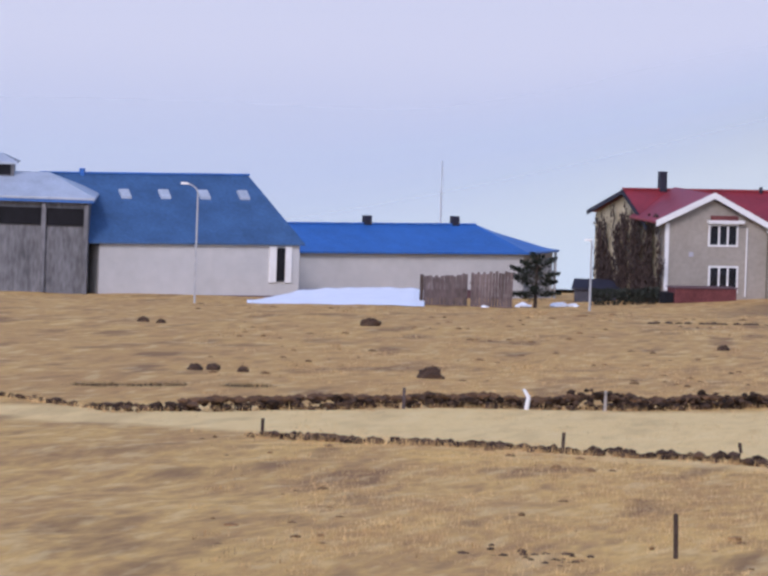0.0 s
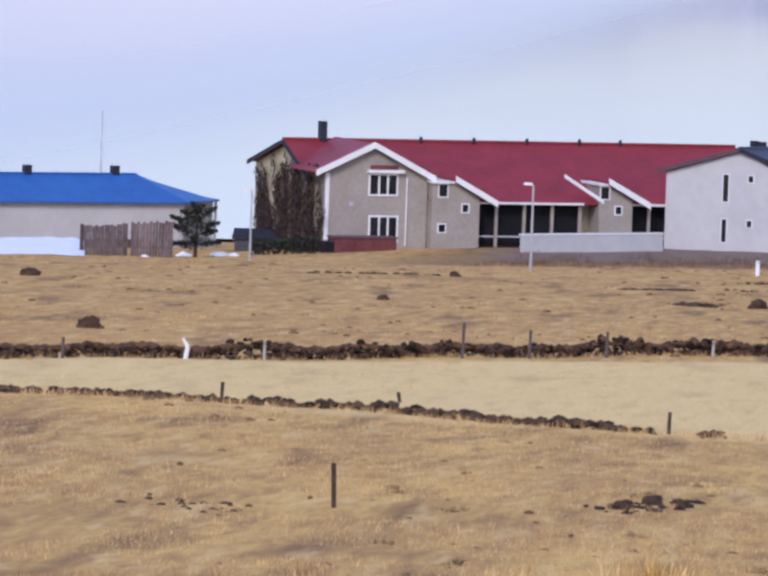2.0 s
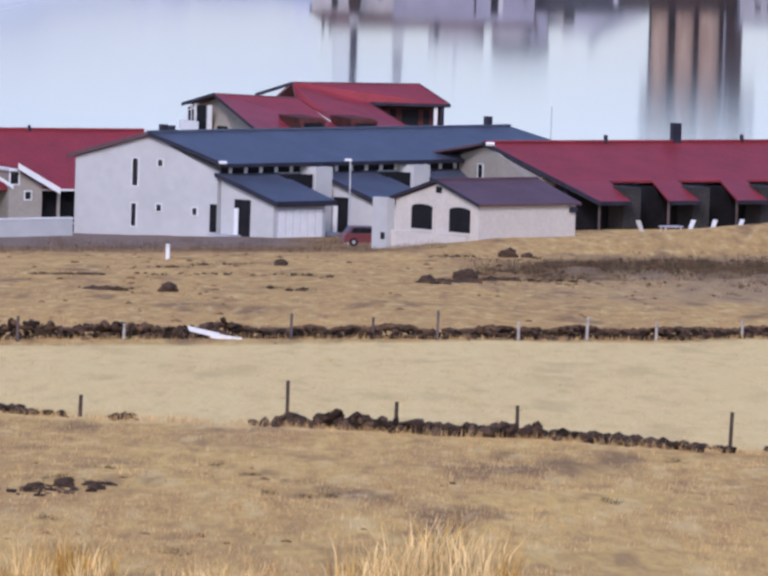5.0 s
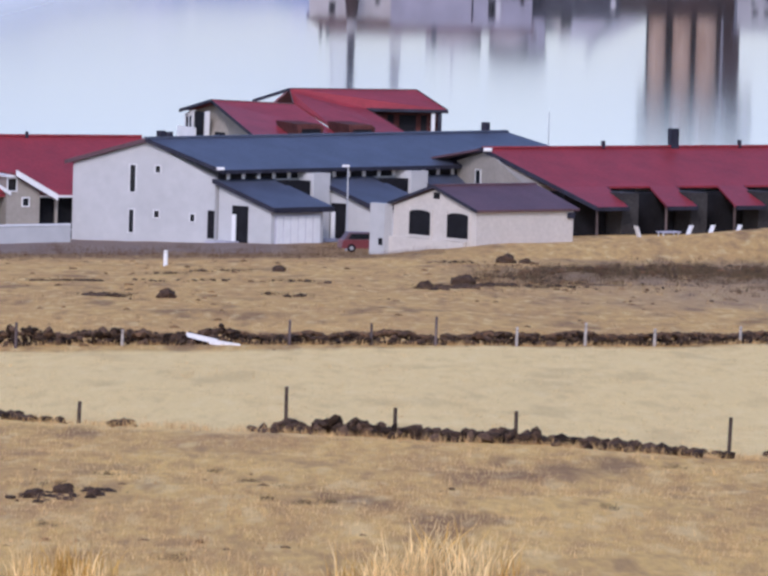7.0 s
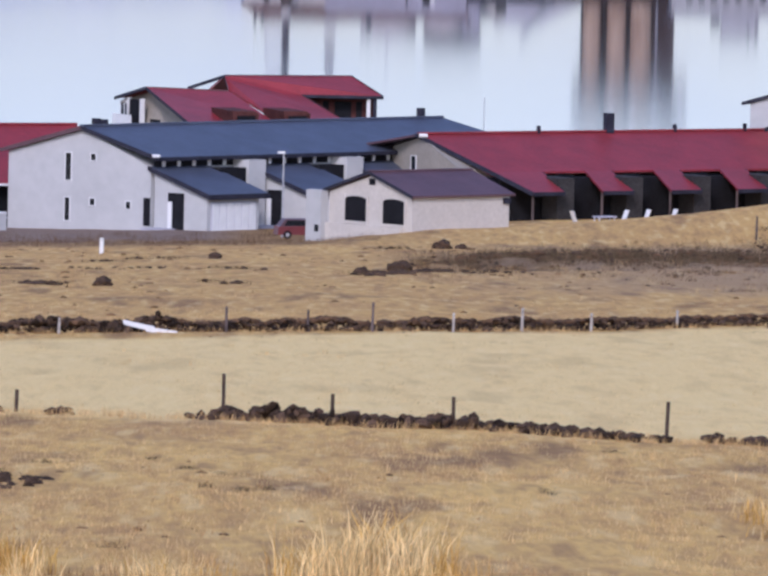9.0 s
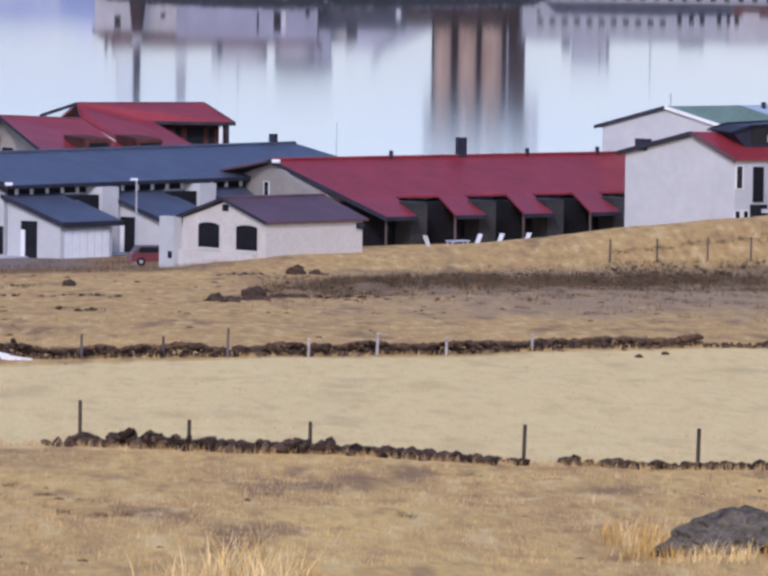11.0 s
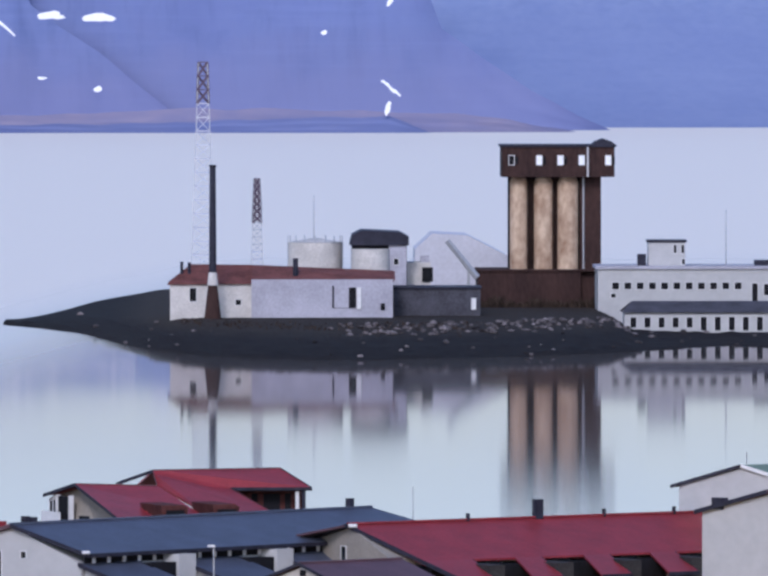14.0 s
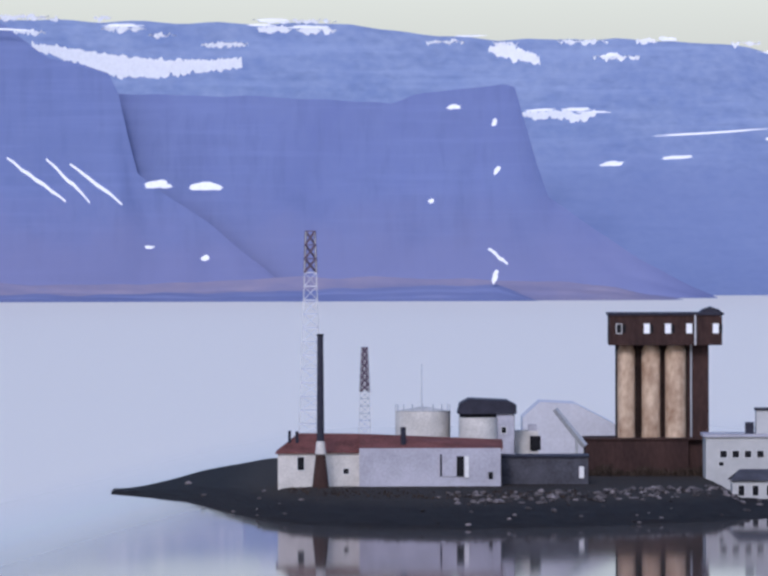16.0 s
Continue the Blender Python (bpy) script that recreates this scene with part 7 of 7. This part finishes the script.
def conifer():
    x, y = -59.7, 745
    z = ground_z(x, y)
    rng = random.Random(6)
    t = thing("pine", (x, y, z), "small dark windblown pine beside the board fence", "tree")
    part("trunk", rd((x, y, z - 0.2), (x + 0.1, y, z + 4.0), 0.16, 0.05), WOOD_POST, t)
    crown = bmesh.new()
    for h, a, L, up in ((0.9, 3.3, 1.9, 0.1), (1.1, 0.1, 1.7, 0.05), (1.3, 4.6, 1.3, 0.2), (1.7, 2.9, 2.1, 0.35), (1.8, 0.4, 1.5, 0.15), (2.2, 5.9, 1.7, 0.3), (2.3, 3.6, 1.9, 0.4), (2.6, 1.6, 1.2, 0.3), (2.8, 2.7, 1.3, 0.5), (3.0, 0.2, 1.3, 0.6), (3.3, 4.5, 0.7, 0.5), (3.5, 0.8, 0.6, 0.7), (3.7, 2.5, 0.5, 0.8)):
        p = Vector((x + 0.02 * h, y, z + h))
        q = p + Vector((math.cos(a) * L, math.sin(a) * L, up * L))
        part("limb", rd(p, q, 0.06, 0.02, 5), WOOD_POST, t)
        for m in range(int(300 * L)):
            f = rng.uniform(0.2, 1.12)
            w = 0.24 * (1.25 - f)
            c = p + (q - p) * f + Vector((rng.gauss(0, w), rng.gauss(0, w), rng.gauss(0, w * 0.9) + 0.04))
            r = rng.uniform(0.06, 0.16)
            v = [crown.verts.new(c + Vector((rng.uniform(-r, r), rng.uniform(-r, r), rng.uniform(-r, r)))) for _ in range(3)]
            crown.faces.new(v)
    part("crown", crown, mat("dark_needles", (0.025, 0.032, 0.024), 0.9, 0.3, 2.0, island=0.3), t)


conifer()


def snow_field():
    bm = bmesh.new()
    n, rows = 40, 8
    grid = []
    for j in range(rows):
        row = []
        for i in range(n):
            f = i / (n - 1)
            x = -81.5 + 13.6 * f
            lo = 734 - 4 * f + 1.5 * noise.noise(Vector((x * 0.8, 1, 0)))
            hi = 740 + 31 * smooth01(f * 2.5) + 2 * noise.noise(Vector((x * 0.5, 5, 0)))
            y = lo + (hi - lo) * j / (rows - 1)
            row.append(bm.verts.new((x * y / 742, y, ground_z(x, y) + 0.05 + (0.12 + 0.75 * smooth01(f * 2.2)) * (1 + 0.35 * noise.noise(Vector((x * 0.7, 9, 0)))) * (j / (rows - 1)) ** 0.8)))
        grid.append(row)
    for j in range(rows - 1):
        for i in range(n - 1):
            bm.faces.new((grid[j][i], grid[j][i + 1], grid[j + 1][i + 1], grid[j + 1][i]))
    solo("snow_drift", bm, SNOW, "old white snow drift lying below the hall", "snow", smooth=True)
    for k, (x, y, r) in enumerate(((-58.2, 750, 0.75), (-61.0, 750, 0.6), (-57.0, 748, 0.5), (-63.2, 741, 0.3))):
        boulder(x, y, r, "small heap of old snow by the pine", 500 + k, 0.4, SNOW)
    boulder(-68.6, 738, 0.3, "dark round stone beside the board fence", 520, 0.9)
    # Made-up dark box and roof in place of vague bushes.
    sh = thing("shed", (-55.6, 775, 4), "small dark shed shape standing in for bushes between the houses", "shed")
    P = Plan(-59.0, 775, 0, 90)
    part("wall", bx(P, 0, 3.4, 0, 4, 0.5, 4.3), FAR_DARK, sh)
    part("roof", pl([P(-0.2, -0.2, 4.3), P(3.6, -0.2, 4.3), P(3.6, 2, 4.9), P(-0.2, 2, 4.9)]), DARK_TRIM, sh)


snow_field()


def hedge():
    """A low dark hedge along the foot of the yellow gable."""
    rng = random.Random(71)
    t = thing("hedge", (-53.5, 756, ground_z(-53.5, 756)), "low dark evergreen hedge below the gable wall", "hedge")
    leaves = bmesh.new()
    for k in range(9):
        x = -55.9 + 0.58 * k
        z = ground_z(x, 756)
        part("stem", rd((x, 756, z - 0.2), (x + rng.uniform(-0.2, 0.2), 756, z + 1.1), 0.05, 0.02, 5), WOOD_POST, t)
    for _ in range(2600):
        x = rng.uniform(-56.2, -51.0)
        top = 1.25 + 0.35 * noise.noise(Vector((x * 0.9, 4, 0)))
        c = Vector((x, 756 + rng.gauss(0, 0.4), ground_z(x, 756) + top * rng.random() ** 0.7))
        r = rng.uniform(0.06, 0.15)
        leaves.faces.new([leaves.verts.new(c + Vector((rng.uniform(-r, r), rng.uniform(-r, r), rng.uniform(-r, r)))) for _ in range(4)])
    part("leaves", leaves, mat("dark_hedge_leaves", (0.04, 0.045, 0.035), 0.9, 0.3, 2.0, island=0.4), t)["kind"] = "stuff"


hedge()


def lamp_post(x, y, h, arm, label, curved=False):
    z = ground_z(x, y)
    t = thing("street_lamp", (x, y, z), label, "street lamp", "street lamps")
    part("pole", rd((x, y, z - 0.3), (x, y, z + h), 0.09, 0.06), STEEL, t)
    bm = bmesh.new()
    if curved:
        p = Vector((x, y, z + h))
        for k in range(1, 9):
            a = math.pi / 2 * k / 8
            q = Vector((x - arm * (1 - math.cos(a)), y, z + h + arm * 0.8 * math.sin(a)))
            rod(bm, p, q, 0.06, 0.06, 6)
            p = q
    else:
        rod(bm, (x, y, z + h), (x - arm, y, z + h + 0.1), 0.06, 0.05, 6)
        p = Vector((x - arm, y, z + h + 0.1))
    part("arm", bm, STEEL, t)
    part("lamp_head", bx(Plan(p.x, p.y, 0, 90), -0.35, 0.2, -0.1, 0.1, p.z - 0.06, p.z + 0.1), WHITE_PAINT, t)


lamp_post(-28.35, 621, 5.4, 0.25, "slim grey street lamp with pale head")
lamp_post(-80.7, 700, 8.2, 0.9, "slim street lamp with a curved arm", True)
lamp_post(-2.9, 727, 6.2, 0.1, "thin pale pole beside the garages")
lamp_post(-52.3, 702, 5.0, 0.2, "thin grey pole by the beige house")


def masts():
    t = thing("radio_mast", (-77.7, 862, 0), "thin grey mast behind the blue hall", "mast")
    part("pole", rd((-77.7, 862, 0), (-77.7, 862, 9.6), 0.12, 0.05, 6), STEEL, t)
    for x, y, z0, z1 in ((13.1, 800, 10, 14.7),):
        m = thing("aerial", (x, y, z0), "thin roof aerial above the row houses", "aerial")
        part("pole", rd((x, y, z0), (x, y, z1), 0.05, 0.03, 6), STEEL, m)
        part("bar", rd((x - 0.15, y, z1 - 0.4), (x + 0.15, y, z1 - 0.4), 0.02, n=5), STEEL, m)


masts()


def parked_car():
    P = Plan(-3.2, 718, 12, 102)
    z = ground_z(-2, 718)
    t = thing("car", P(1.4, 0, z), "dull red parked car beside the outbuilding", "car")
    RED = mat("dull_red_car_paint", (0.16, 0.035, 0.04), 0.35, 0.1, 1.5)
    part("body", prism(P, [(0, z + 0.3), (3.9, z + 0.3), (4.0, z + 0.85), (2.9, z + 0.95), (0.1, z + 0.9)], 0, 1.65), RED, t)
    part("cabin", prism(P, [(0.2, z + 0.9), (2.9, z + 0.94), (2.3, z + 1.45), (0.6, z + 1.45)], 0.1, 1.55), PLUM_ROOF, t)
    part("window", prism(P, [(0.5, z + 0.97), (2.5, z + 0.99), (2.15, z + 1.36), (0.75, z + 1.36)], 0.07, 0.098), GLASS, t)
    for a in (0.75, 3.1):
        w = part("wheel", rd(P(a, -0.02, z + 0.31), P(a, 0.2, z + 0.31), 0.31, n=16), VOID, t)
        part("hub", rd(P(a, -0.04, z + 0.31), P(a, -0.021, z + 0.31), 0.15, n=12), STEEL, w)
    part("headlight", rd(P(3.98, 0.3, z + 0.7), P(4.02, 0.3, z + 0.7), 0.1, n=10), WHITE_PAINT, t)
    b = thing("bin", P(4.6, -1, z), "dark refuse bin beside the parked car", "bin")
    part("body", bx(P, 4.4, 5.0, -1.4, -0.9, z - 0.2, z + 1.0), DARK_TRIM, b)
    part("lid", bx(P, 4.35, 5.05, -1.45, -0.85, z + 1.0, z + 1.08), VOID, b)


parked_car()


def white_boards():
    P = Plan(-7.3, 369.5, -8, 82)
    z = ground_z(-6.5, 369)
    t = thing("loose_boards", (-6.5, 369, z), "white boards leaning against the drystone wall", "boards")
    for a0, a1, z0, z1, b in ((0, 1.2, 0.42, 0.16, -0.8), (0.9, 2.1, 0.2, 0.02, -0.95)):
        bm = bmesh.new()
        hexa(bm, [P(a0, b, z + z0 - 0.12), P(a1, b, z + z1 - 0.1), P(a1, b + 0.06, z + z1 - 0.1), P(a0, b + 0.06, z + z0 - 0.12), P(a0, b, z + z0 + 0.06), P(a1, b, z + z1 + 0.1), P(a1, b + 0.06, z + z1 + 0.1), P(a0, b + 0.06, z + z0 + 0.06)])
        part("board", bm, WHITE_PAINT, t)
    x, y = -26.4, 327.5
    z = ground_z(x, y)
    t = thing("loose_sheet", (x, y, z), "bent white plastic strip caught on the wall", "sheet")
    bm = bmesh.new()
    rod(bm, (x - 0.05, y, z), (x + 0.02, y, z + 0.42), 0.09, 0.08, 6)
    rod(bm, (x + 0.02, y, z + 0.42), (x - 0.16, y, z + 0.7), 0.08, 0.05, 6)
    part("strip", bm, WHITE_PAINT, t)


white_boards()
